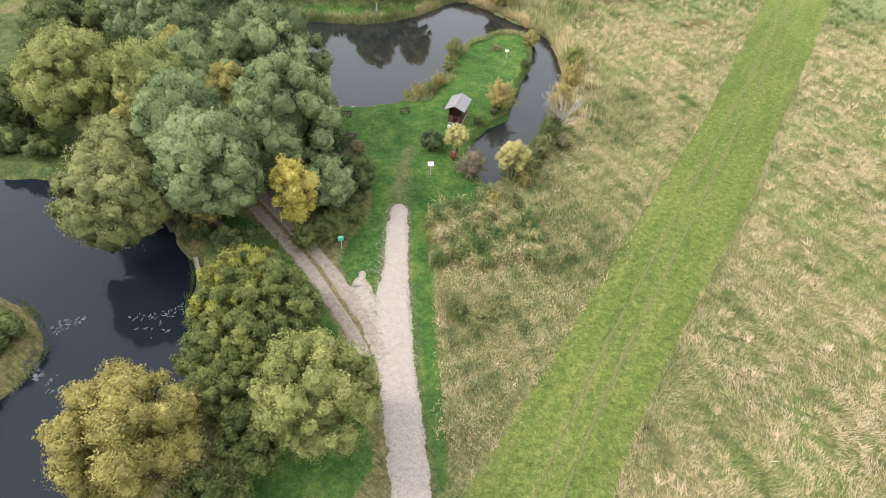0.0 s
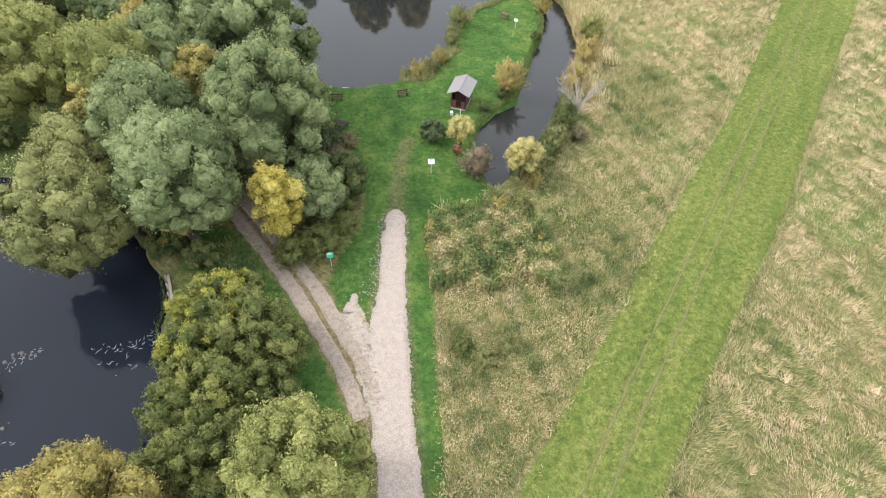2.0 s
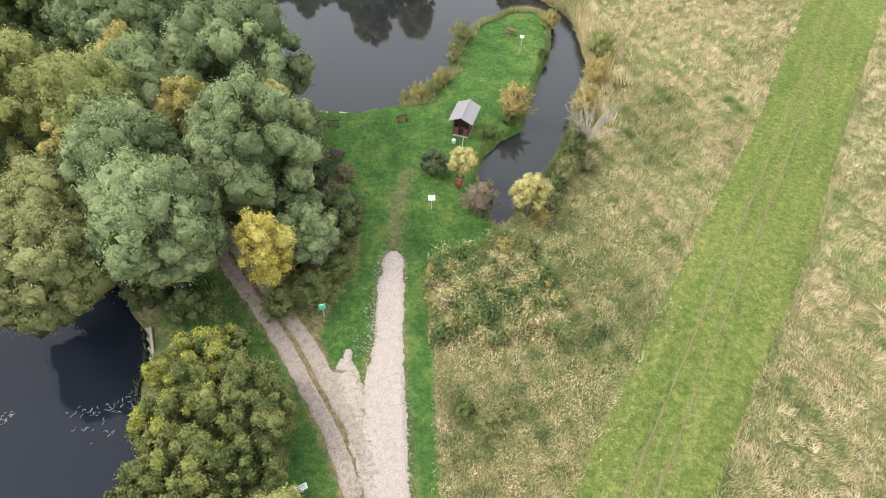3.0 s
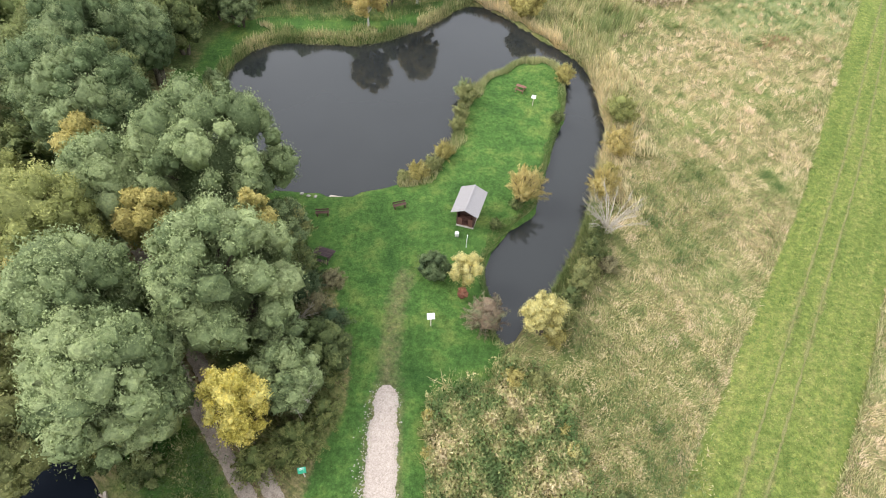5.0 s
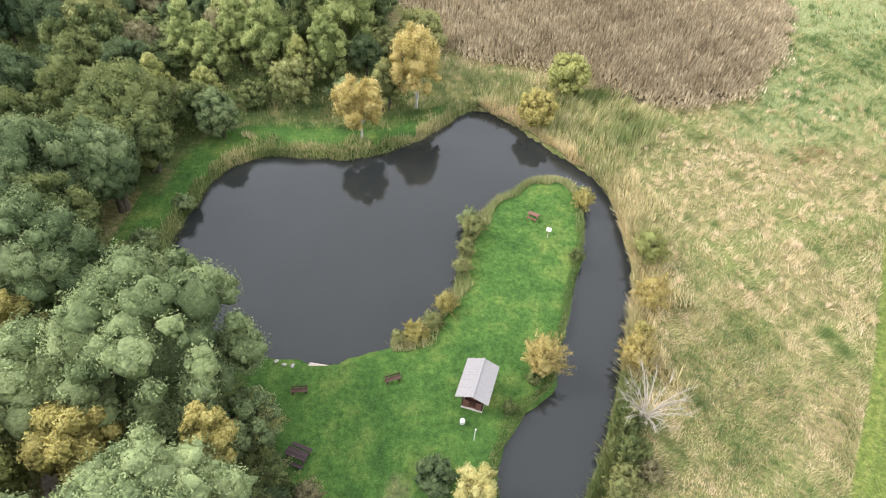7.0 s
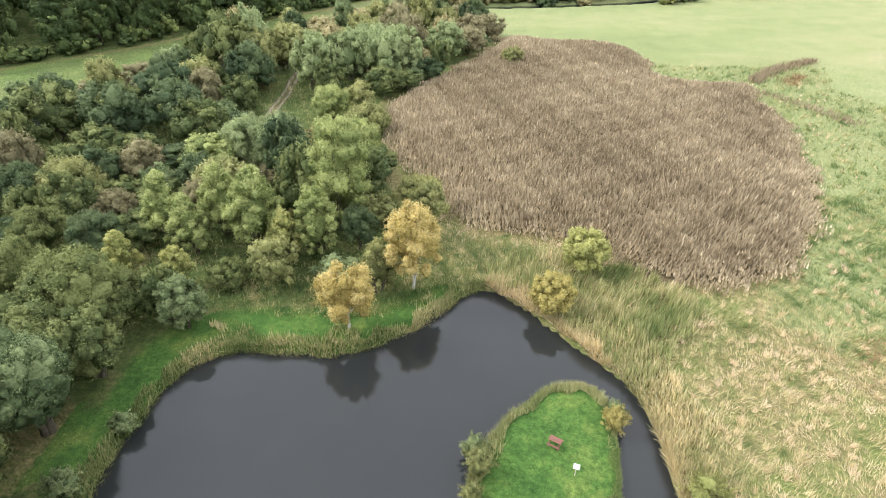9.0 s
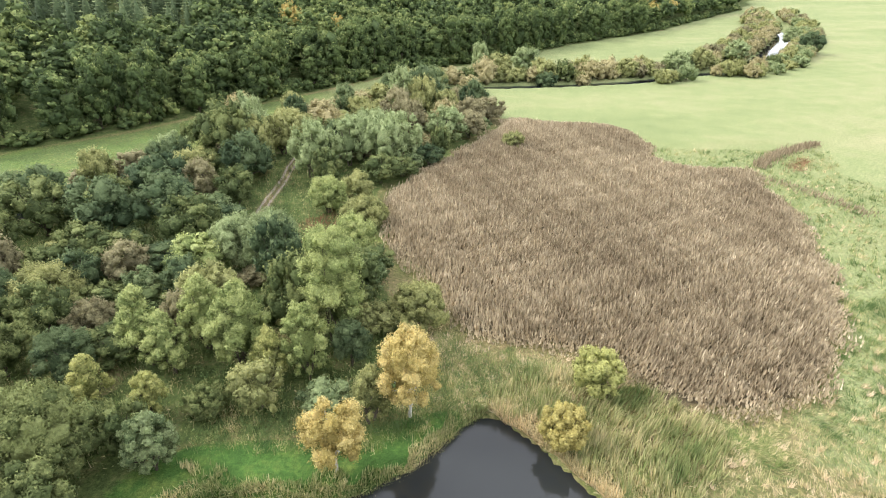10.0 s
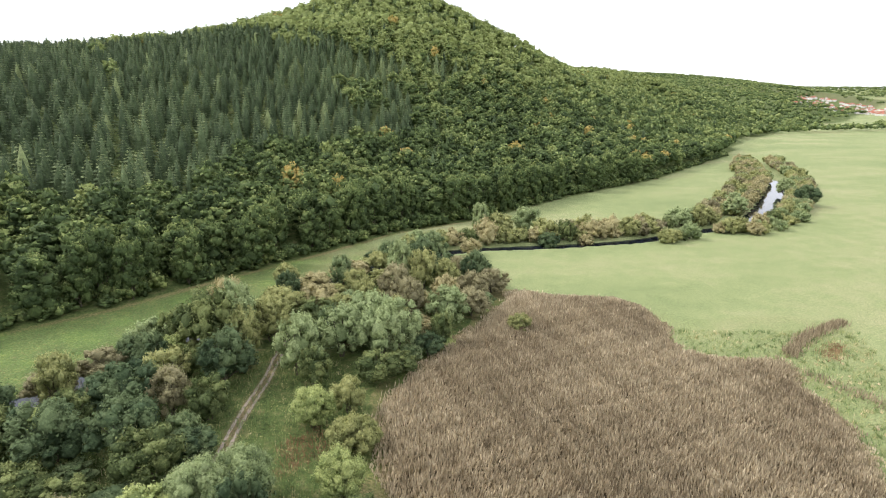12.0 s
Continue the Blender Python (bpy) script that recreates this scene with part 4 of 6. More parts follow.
def shore_part(a, b):
    n = len(POND_SHORE)
    ids = [i % n for i in range(a, b + (n if b < a else 0) + 1)]
    return smooth_line([POND_SHORE[i] for i in ids])


stuff("shore_sedge", [
    verge(rg, smooth_line([(64, 107.5), (50.5, 86.8), (36, 64.6), (27.7, 53.4), (19.2, 41.8), (11, 29.9), (5.4, 22.1), (1.2, 16.3)])[::-1] + np.array([-0.3, 0.2]), 5000, -0.5, 0.4, 0.5, 0.8, 0.5, 0.07),
    verge(rg, smooth_line([(8, 11), (12.6, 18.8), (19.5, 28.3), (25.4, 35.9), (29.9, 41.4), (34.1, 46.8), (44.5, 62), (59, 82)]), 7000, 0.0, 0.8, 0.55, 0.9, 0.5, 0.07),
    verge(rg, smooth_line(TRACK_RIGHT), 1500, -0.3, 0.45, 0.22, 0.9, 0.08, 0.05), verge(rg, smooth_line(TRACK_LEFT)[::-1], 1500, -0.25, 0.5, 0.22, 0.9, 0.12, 0.05),
    verge(rg, shore_part(28, 32), 6500, 0.1, 3.0, 0.9, 0.6, 0.3), verge(rg, shore_part(32, 41), 15000, 0.1, 5.0, 1.2, 0.6, 0.74),
    verge(rg, shore_part(41, 48), 7500, -0.4, 2.0, 0.9, 0.5, 0.42),
    verge(rg, shore_part(48, 53), 4500, -0.4, 1.5, 0.9, 0.5, 0.3),
    verge(rg, shore_part(4, 14), 9000, 0.1, 1.5, 0.8, 0.45, 0.4, 0.06),
    verge(rg, shore_part(14, 27), 8000, 0.1, 1.1, 0.38, 0.6, 0.12, 0.05),
    verge(rg, smooth_line([(-22.6, 39.6), (-21.2, 36.6), (-21.4, 34), (-20.2, 31.2), (-19.5, 28.5), (-19.6, 25)]), 2500, 0.2, 1.4, 0.8, 0.5, 0.15),
    verge(rg, smooth_line([(-32.2, 24.3), (-31.4, 27.5), (-31, 29.9), (-33.7, 32.9), (-37.9, 35.9)]), 2600, 0.3, 2.5, 0.8, 0.5, 0.1),
], SEDGE, "sedge and reed fringe along the water's edge", "grass")


def plumes(rng, x, y, low, high, width, tint):
    """Reed heads: slim spikes standing on the ground, swept by the wind."""
    n = len(x)
    z = ground_height(x, y)
    a, lean, head = rng.uniform(0, 6.283, n), np.abs(0.16 + 0.14 * wave(x, y, 7, 3) + 0.22 * rng.normal(size=n)), 0.8 + 1.2 * wave(x, y, 12, 8) + rng.normal(size=n) * 0.7
    up = np.stack([np.cos(head) * np.sin(lean), np.sin(head) * np.sin(lean), np.cos(lean)], 1)
    side = np.stack([np.cos(a), np.sin(a), np.zeros(n)], 1) * (width / 2)[:, None]
    base = np.stack([x, y, z], 1)
    p0, p1 = base + up * low[:, None], base + up * high[:, None]
    return np.stack([p0 - side, p0 + side, p1], 1).reshape(-1, 3), np.arange(3 * n).reshape(n, 3), np.clip(tint, 0, 1)


def reeds(rng, density):
    n = int(92 * 126 * density)
    x, y = rng.uniform(-14, 78, n), rng.uniform(103, 229, n)
    gx_, gy_ = np.round(x / 0.8 + 0.6 * wave(x, y, 1.3)) * 0.8, np.round(y / 0.8 + 0.6 * wave(y, x, 1.1)) * 0.8
    x, y = x * 0.6 + gx_ * 0.4, y * 0.6 + gy_ * 0.4
    edge = area_distance(x, y, REED_RING)
    ok = edge < 1.2 * wave(x, y, 4) + 0.8 * wave(x, y, 1.2, 3) + 0.6 * rng.normal(size=n)
    x, y, edge = x[ok], y[ok], edge[ok]
    n = len(x)
    tall = (1.9 + 0.35 * wave(x, y, 1.1, 6) + 0.3 * wave(x, y, 5, 1) + rng.normal(size=n) * 0.22) * (0.6 + 0.4 * smoothstep(0, -3, edge))
    tint = 0.46 + 0.16 * wave(x, y, 16, 5) + 0.16 * wave(x, y, 2.5, 2) + 0.1 * wave(x, y, 0.9, 4) + rng.normal(size=n) * 0.18 + 0.14 * smoothstep(-4, 0, edge)
    return plumes(rng, x, y, tall * rng.uniform(0.35, 0.7, n), tall, rng.uniform(0.16, 0.34, n), tint)


def fen(rng, ring, density, tall, tint):
    """Looser yellow-green reeds between the shore and the meadow."""
    ring = np.array(ring, float)
    lo, hi = ring.min(0), ring.max(0)
    n = int(np.prod(hi - lo) * density)
    x, y = rng.uniform(lo[0], hi[0], n), rng.uniform(lo[1], hi[1], n)
    k = rng.integers(0, max(1, n // 14), n)
    x, y = x[k] + rng.normal(size=n) * 0.3, y[k] + rng.normal(size=n) * 0.3
    ok = (area_distance(x, y, ring) < 1.5 * wave(x, y, 3)) & (area_distance(x, y, POND_RING) > 0.1)
    x, y = x[ok], y[ok]
    n = len(x)
    h = tall * (1 + 0.25 * wave(x, y, 2, 3)) * rng.uniform(0.6, 1.2, n)
    return plumes(rng, x, y, h * 0.15, h, rng.uniform(0.08, 0.18, n), tint + 0.24 * wave(x, y, 3.5, 6) + 0.12 * wave(x, y, 1.0, 2) + rng.normal(size=n) * 0.14)


def reed_line(rng, pts, count, spread_m, tall, tint):
    p = smooth_line(pts)
    s = np.r_[0, np.cumsum(np.linalg.norm(np.diff(p, axis=0), axis=1))]
    q = rng.uniform(0, s[-1], count)
    x, y = np.interp(q, s, p[:, 0]) + rng.normal(size=count) * spread_m, np.interp(q, s, p[:, 1]) + rng.normal(size=count) * spread_m
    h = tall * rng.uniform(0.6, 1.2, count)
    return plumes(rng, x, y, h * 0.15, h, rng.uniform(0.12, 0.3, count), tint + rng.normal(size=count) * 0.15)


stuff("reed_bed", [reeds(rg, 34), reed_line(rg, [(76, 186), (82, 193), (90, 199), (101, 205.5)], 1500, 0.8, 1.5, 0.3), reed_line(rg, [(74, 180), (80, 170), (84, 160)], 500, 1.2, 1.0, 0.35)], REED, "dense bed of brown autumn reeds beside the pond", "reeds")
stuff("fen_reeds", [fen(rg, [(7.5, 108.2), (10, 106), (13.5, 101.5), (17, 97), (20.5, 92), (23, 92), (26, 97), (32, 104), (29, 107), (23, 110), (17, 113.5), (10, 114), (8, 111)], 34, 1.5, 0.42), fen(rg, [(20.5, 92), (21, 84), (20.6, 77), (22.4, 77), (24.5, 84), (25, 93)], 26, 1.1, 0.62), fen(rg, [(-24, 99.5), (-20, 97.6), (-14.4, 97), (-8.7, 96.6), (-4, 98.6), (-4.4, 99.4), (-9, 97.8), (-14, 98.2), (-20, 98.8), (-23.4, 100.6)], 30, 0.8, 0.42)], SEDGE, "yellow-green reeds and sedge between pond and reed bed", "reeds")


# ---- trees and shrubs ----
def tree_parts(name, leaf, bark, seed, radius, height, base, lobes, lobe, leaves, size, stems=1, trunk=0.2, slim=0.55, hang=0.0, taper=0.0, tints=(0.1, 0.8), accent=0.0, core=0.8, low=-0.55, shift=(0, 0), level=ICO2, each=6, loose=0.0):
    rng = np.random.default_rng(seed)
    L = [(x + shift[0], y + shift[1], *rest) for x, y, *rest in crown_lobes(rng, radius, height, base, lobes, lobe, taper, tints, accent)]
    v, f = limbs(rng, L, trunk, max(base, 0.2), stems)
    wood = np_mesh(name + "_trunk", v, f, bark, smooth=True)
    shade = []
    S = sprouts(rng, L, each, 0.5, 1.25 + 0.9 * loose)
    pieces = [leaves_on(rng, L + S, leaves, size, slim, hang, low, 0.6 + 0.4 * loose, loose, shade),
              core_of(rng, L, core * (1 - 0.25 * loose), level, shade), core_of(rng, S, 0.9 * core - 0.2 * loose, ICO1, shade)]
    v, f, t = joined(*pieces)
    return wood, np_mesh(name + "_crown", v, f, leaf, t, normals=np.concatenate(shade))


def brush_parts(name, leaf, bark, seed, radius, height, leaves, size, tints, shift=(0, 0), droop=0.0):
    """A bush of many slim shoots that fan out from its foot, leafy along their outer part."""
    rng = np.random.default_rng(seed)
    count = int(34 + 26 * radius)
    u, a = rng.uniform(0.0, 1.0, count) ** 0.8, rng.uniform(0, 6.283, count)
    reach = radius * np.sqrt(1 - 0.92 * u * u) * rng.uniform(0.55, 1.12, count)
    tip = np.stack([np.cos(a) * reach + shift[0], np.sin(a) * reach + shift[1], height * (0.32 + 0.68 * u) * rng.uniform(0.72, 1.08, count)], 1)
    foot = np.stack([np.cos(a), np.sin(a), np.zeros(count)], 1) * (0.22 * radius * rng.random(count))[:, None]
    bend = 0.5 * (foot + tip) + np.stack([np.zeros(count), np.zeros(count), (0.16 + droop) * height * np.ones(count)], 1) - 0.12 * (tip - foot) * np.array([1, 1, 0])
    v, f = tubes([([foot[i] - np.array([0, 0, 0.1]), bend[i], tip[i]], [0.016 * height ** 0.8, 0.01 * height ** 0.8, 0.004]) for i in range(0, count, 2)], 4)
    wood = np_mesh(name + "_trunk", v, f, bark, smooth=True)
    k = rng.integers(0, count, leaves)
    t = 0.22 + 0.84 * rng.random(leaves) ** 0.75
    q = t[:, None]
    p = foot[k] * (1 - q) ** 2 + 2 * bend[k] * q * (1 - q) + tip[k] * q * q
    p = p + rng.normal(size=(leaves, 3)) * (0.05 + 0.1 * radius * (1.12 - t))[:, None]
    p[:, 2] = np.maximum(p[:, 2], 0.06)
    way = unit(tip[k] - bend[k] + 0.6 * rng.normal(size=(leaves, 3)))
    outward = unit((p - np.array([shift[0], shift[1], 0.3 * height])) / np.array([radius, radius, 0.7 * height]))
    normal = unit(outward + 0.9 * rng.normal(size=(leaves, 3)))
    normal *= np.where(np.sum(normal * outward, 1) < 0, -1.0, 1.0)[:, None]
    side = unit(np.cross(normal, way))
    sz = (size * rng.uniform(0.6, 1.4, leaves))[:, None]
    lv = np.stack([p - way * sz * 0.5, p + way * sz * 0.4 - side * sz * 0.24, p + way * sz * 0.4 + side * sz * 0.24], 1).reshape(-1, 3)
    shoot = rng.uniform(*tints, count)
    # tint rises from the inside of the bush out to the shoot tips
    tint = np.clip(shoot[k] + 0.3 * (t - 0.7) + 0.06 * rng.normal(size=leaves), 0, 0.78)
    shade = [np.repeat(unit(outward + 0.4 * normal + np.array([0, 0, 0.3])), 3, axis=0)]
    # heart tinted below the darkest shoots: the bush's inner shade put into colour
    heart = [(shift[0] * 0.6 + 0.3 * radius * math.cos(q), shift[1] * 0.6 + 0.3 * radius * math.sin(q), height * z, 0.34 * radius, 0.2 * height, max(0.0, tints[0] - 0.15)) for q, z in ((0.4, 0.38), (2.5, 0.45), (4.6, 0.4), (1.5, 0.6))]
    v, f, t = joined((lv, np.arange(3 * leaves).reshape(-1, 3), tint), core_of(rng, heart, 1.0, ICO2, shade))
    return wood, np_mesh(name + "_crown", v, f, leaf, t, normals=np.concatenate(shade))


def bush(name, label, leaf, x, y, r, h, size=0.13, dense=1.0, tints=(0.3, 0.85), bark=BARK, category="shrub", group="", shift=(0, 0), droop=0.0):
    """One bush of slim shoots."""
    seed = int(abs(x * 131 + y * 17)) + 7
    leaves = int(min(dense * 3.2 * (3.2 * r * h + 3 * r * r) / (size * size * 0.5), 26000))
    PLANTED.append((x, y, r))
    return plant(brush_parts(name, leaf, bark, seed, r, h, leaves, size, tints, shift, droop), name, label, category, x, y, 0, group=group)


def plant(meshes, name, label, category, x, y, rot=0.0, wide=1.0, tall=1.0, group=""):
    z = float(ground_height(np.array([x], float), np.array([y], float))[0])
    top = thing(name, label, category, group, pose(x, y, z - 0.05, 0, 0, rot) @ Matrix.Diagonal((wide, wide, tall, 1)))
    part("trunk", meshes[0], top)
    part("crown", meshes[1], top)
    return top


PLANTED = []


def grow(name, label, leaf, x, y, r, h, base=0.4, bark=BARK, dense=1.0, size=None, category="tree", group="", **more):
    """One tree of its own shape; the number of sprays follows from its size."""
    size = (size or (0.2 + 0.03 * r)) * 0.64
    lobe = more.pop("lobe", max(0.45, 0.3 * r))
    area = 3.2 * r * (h - base) + 3 * r * r
    count = int(min(dense * 1.7 * area / (size * size * 0.27), 46000))
    seed = int(abs(x * 131 + y * 17)) + 7
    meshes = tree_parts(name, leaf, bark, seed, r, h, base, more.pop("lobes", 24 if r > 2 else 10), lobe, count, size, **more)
    PLANTED.append((x, y, r))
    return plant(meshes, name, label, category, x, y, 0, group=group)


BIG = dict(trunk=0.38, stems=2, lobes=60, lobe=1.3, each=5, hang=0.3, size=0.27, loose=0.25, dense=0.9, group="willows by the pond")
W = "large grey-green willow with a billowing lobed crown"
for x, y, r, h, leaf, extra in [
    (-14.9, 51.3, 5.5, 13.2, WILLOW, {}), (-18.3, 63.6, 6.7, 13.8, WILLOW, {}), (-19.9, 43.4, 4.7, 12.0, WILLOW, {}), (-24.2, 49.6, 4.4, 12.2, WILLOW, {}),
    (-29.6, 46.8, 3.6, 10.5, OLIVE, dict(tints=(0.2, 0.7))), (-28.2, 55.6, 4.2, 12.6, LIME, dict(tints=(0.0, 0.4))), (-38.2, 59.3, 5.9, 12.0, LIME, dict(tints=(0.0, 0.4))),
    (-30.2, 70.6, 5.4, 13.2, DEEP_WILLOW, {}), (-36.5, 75.5, 4.6, 12.0, DEEP_WILLOW, {}), (-36.8, 83.0, 5.0, 12.2, DEEP_WILLOW, {}), (-32.2, 86.5, 3.6, 9.5, DEEP_WILLOW, {}), (-26.0, 61.0, 4.2, 11.5, WILLOW, {})]:
    grow("willow_tree", W if leaf is WILLOW or leaf is DEEP_WILLOW else "large willow turning olive and yellow beside the river", leaf, x, y, r, h, 1.6, **{**BIG, **extra})
grow("willow_tree", "old olive willow leaning out over the river", OLIVE, -24.8, 43.6, 4.7, 9.8, 2.2, shift=(-3.0, -3.4), tints=(0.08, 0.6), **BIG)
for x, y, r, h in ((-36.2, 92.6, 4.4, 8.2), (-33.4, 79.4, 3.6, 9.5), (-41.5, 79.5, 4.2, 10.5), (-42.5, 88.5, 4.2, 9.0), (-45.5, 70.0, 4.2, 9.0), (-47.5, 61.5, 3.8, 7.0), (-50.0, 79.0, 4.2, 9.0), (-30.6, 92.2, 3.3, 8.0)):
    grow("willow_tree", "dark grey-green willow in the thicket west of the pond", GREEN, x, y, r, h, 0.8, trunk=0.25, stems=2, lobes=26, size=0.4, group="willows by the pond")
for x, y, r, h in ((-25.6, 86.6, 1.3, 1.7), (-27.4, 80.6, 1.7, 1.9), (-27.6, 76.0, 1.5, 2.0)):
    bush("shore_bush", "grey-green willow bush on the pond's west shore", WILLOW, x, y, r, h * 1.2, 0.15, group="west shore bushes")
for x, y, r, h in ((-13.6, 57.4, 1.8, 9.6), (-21.3, 57.0, 2.5, 10.2), (-29.6, 65.6, 2.4, 10.5), (-29.0, 50.5, 1.8, 10.4)):
    grow("willow_tree", "slender willow turned golden yellow among green ones", GOLD, x, y, r, h, 4.0, trunk=0.18, lobes=14, size=0.32, group="willows by the pond")
grow("willow_tree", "round pale olive willow beside the gravel track", LIME, -8.0, 20.9, 4.1, 9.2, 0.9, tints=(0.0, 0.6), lobe=0.9, lobes=46, size=0.22, trunk=0.3, dense=0.8, loose=0.35)
grow("willow_tree", "broad golden-olive willow on the river bank", GOLD, -18.8, 18.2, 4.2, 9.4, 1.0, lobe=0.95, lobes=46, size=0.22, trunk=0.35, dense=0.8, loose=0.35, tints=(0.0, 0.6))
grow("yellow_tree", "bright yellow autumn tree beside the sandy track", SUNNY, -13.0, 43.3, 2.35, 7.6, 0.9, lobe=0.62, lobes=34, size=0.24, loose=0.55, taper=0.3)
for x, y, r, h, leaf in ((-10.2, 46.0, 2.7, 5.6, WILLOW), (-8.0, 48.6, 2.2, 4.2, GREEN), (-11.2, 49.6, 2.3, 5.0, WILLOW), (-13.0, 60.3, 2.6, 5.4, WILLOW), (-17.2, 60.0, 2.2, 6.5, WILLOW)):
    grow("grey_shrub", "tall grey-green shrub at the lawn's edge", leaf, x, y, r, h, 0.3, category="shrub", stems=3, trunk=0.08, tints=(0, 0.55))
for x, y, r, h, leaf in ((-9.6, 41.8, 2.5, 2.3, BRAMBLE), (-12.0, 40.5, 1.8, 2.2, BRAMBLE), (-7.7, 44.0, 1.6, 1.9, BRAMBLE), (-10.7, 55.0, 2.2, 2.8, DARK), (-7.9, 51.6, 1.7, 1.9, DARK), (-9.4, 53.3, 1.5, 2.0, BROWN), (-8.4, 56.2, 1.3, 1.4, BROWN), (-11.2, 57.2, 2.2, 3.6, GREEN), (-12.6, 60.6, 2.4, 4.8, OLIVE), (-10.2, 47.2, 2.0, 4.0, WILLOW), (-12.2, 55.6, 2.3, 4.2, GREEN), (-7.6, 46.9, 1.2, 1.4, BRAMBLE)):
    bush("low_shrub", "low tangled shrub bordering the lawn", leaf, x, y, r, h * 1.1, 0.14)
for x, y, r, h, acc in ((-16.8, 34.2, 2.8, 4.4, 0.75), (-13.4, 32.6, 3.0, 4.4, 0.08), (-15.0, 27.2, 2.8, 4.3, 0.0), (-11.3, 30.8, 2.5, 3.9, 0.0), (-11.9, 27.4, 2.4, 3.9, 0.0), (-14.4, 23.6, 2.7, 4.3, 0.0), (-17.4, 30.4, 2.3, 4.0, 0.35), (-17.2, 26.2, 2.3, 3.9, 0.0), (-15.0, 36.4, 1.8, 2.8, 0.2), (-12.4, 19.6, 2.5, 3.8, 0.0), (-14.2, 15.4, 2.8, 3.4, 0.0), (-17.0, 22.6, 2.0, 3.6, 0.0), (-13.2, 11.5, 2.5, 3.6, 0.0)):
    grow("bramble_thicket", "dense green bramble and ivy thicket with yellow patches" if acc > 0.1 else "dense dark green bramble thicket on the bank", BRAMBLE, x, y, r, h, 0.02, category="shrub", stems=4, trunk=0.06, accent=acc, lobe=0.5 * (r / 2.4), lobes=36, size=0.23, loose=0.55, dense=0.9, group="bank thicket")
for x, y, r, h, leaf in ((-21.5, 42.4, 1.9, 4.6, GOLD), (-22.2, 41.2, 1.6, 2.8, GREEN), (-24.6, 46.2, 2.0, 3.8, GREEN), (-19.0, 40.2, 1.5, 2.0, GREEN)):
    grow("bank_shrub", "shrub growing under the willows at the river", leaf, x, y, r, h, 0.2, category="shrub", stems=3, trunk=0.07)
for x, y, r, h in ((-34.2, 29.4, 2.2, 2.2), (-36.4, 26.0, 2.6, 2.6), (-35.0, 22.0, 2.2, 2.2), (-39.0, 32.0, 2.6, 2.8), (-41.5, 28.0, 2.8, 3.0), (-42.5, 55.5, 2.0, 2.0), (-47.0, 57.0, 2.4, 2.6), (-43, 66, 3.2, 5.0), (-49, 63, 3.0, 4.6), (-46, 73, 3.4, 6.0)):
    grow("river_shrub", "green waterside shrub on the far river bank", GREEN, x, y, r, h, 0.05, category="shrub", stems=3, trunk=0.06)

# around the small lawn and the spit
grow("laurel_bush", "dark glossy evergreen bush on the lawn", DARK, 0.3, 57.2, 1.5, 2.1, 0.05, category="shrub", stems=4, trunk=0.05, size=0.2, lobe=0.42, lobes=30, tints=(0.4, 0.78), dense=0.7, loose=0.5)
grow("yellow_shrub", "pale yellow-green slender shrub on bare stems", YELLOW, 3.0, 56.0, 1.55, 3.6, 1.1, category="shrub", stems=3, trunk=0.06, tints=(0.1, 0.7), size=0.16, lobe=0.42, lobes=18, dense=0.7, loose=0.6)
grow("red_shrub", "small red-leaved shrub beside the yellow one", RED, 2.7, 54.6, 0.5, 1.3, 0.3, category="shrub", stems=3, trunk=0.03, size=0.11, lobe=0.22, dense=0.7)
bush("grey_willow_bush", "grey-pink half-bare willow bush at the pond's edge", PINKISH, 4.5, 51.9, 1.95, 3.2, 0.12, 0.8, (0.1, 0.75), PALE_BARK)
grow("yellow_tree", "small lemon-yellow tree on the pond bank", YELLOW, 8.7, 50.9, 1.85, 4.9, 1.3, trunk=0.1, stems=2, lobe=0.52, lobes=28, size=0.2, tints=(0.1, 0.7), dense=0.85, loose=0.65, taper=0.25)
bush("yellow_willow_bush", "golden-yellow willow bush leaning over the channel", AMBER, 8.9, 66.2, 2.0, 4.4, 0.13, 1.0, (0.35, 0.78), shift=(0.5, 0.2))
for x, y, r, h, leaf in ((-1.2, 69.7, 1.35, 1.9, GOLD), (-2.6, 69.3, 0.9, 1.2, OLIVE), (0.3, 71.0, 1.1, 1.8, OLIVE), (1.5, 72.9, 1.2, 2.1, GOLD), (1.2, 74.0, 0.9, 1.9, OLIVE), (3.2, 77.4, 1.1, 1.7, OLIVE), (3.7, 79.8, 1.1, 1.8, OLIVE), (4.4, 82.4, 1.5, 2.4, OLIVE), (4.2, 84.2, 1.2, 2.3, WILLOW), (16.6, 86.8, 1.3, 2.4, GOLD), (17.0, 88.2, 1.1, 2.0, WILLOW), (14.6, 79.0, 0.9, 1.2, GREEN), (8.3, 65.2, 0.8, 1.2, GREEN), (6.2, 62.7, 0.7, 1.0, GREEN)):
    bush("shore_bush", "small willow bush on the grassy spit's shore", leaf, x, y, r, h * 1.15, 0.12, group="bushes along the spit")
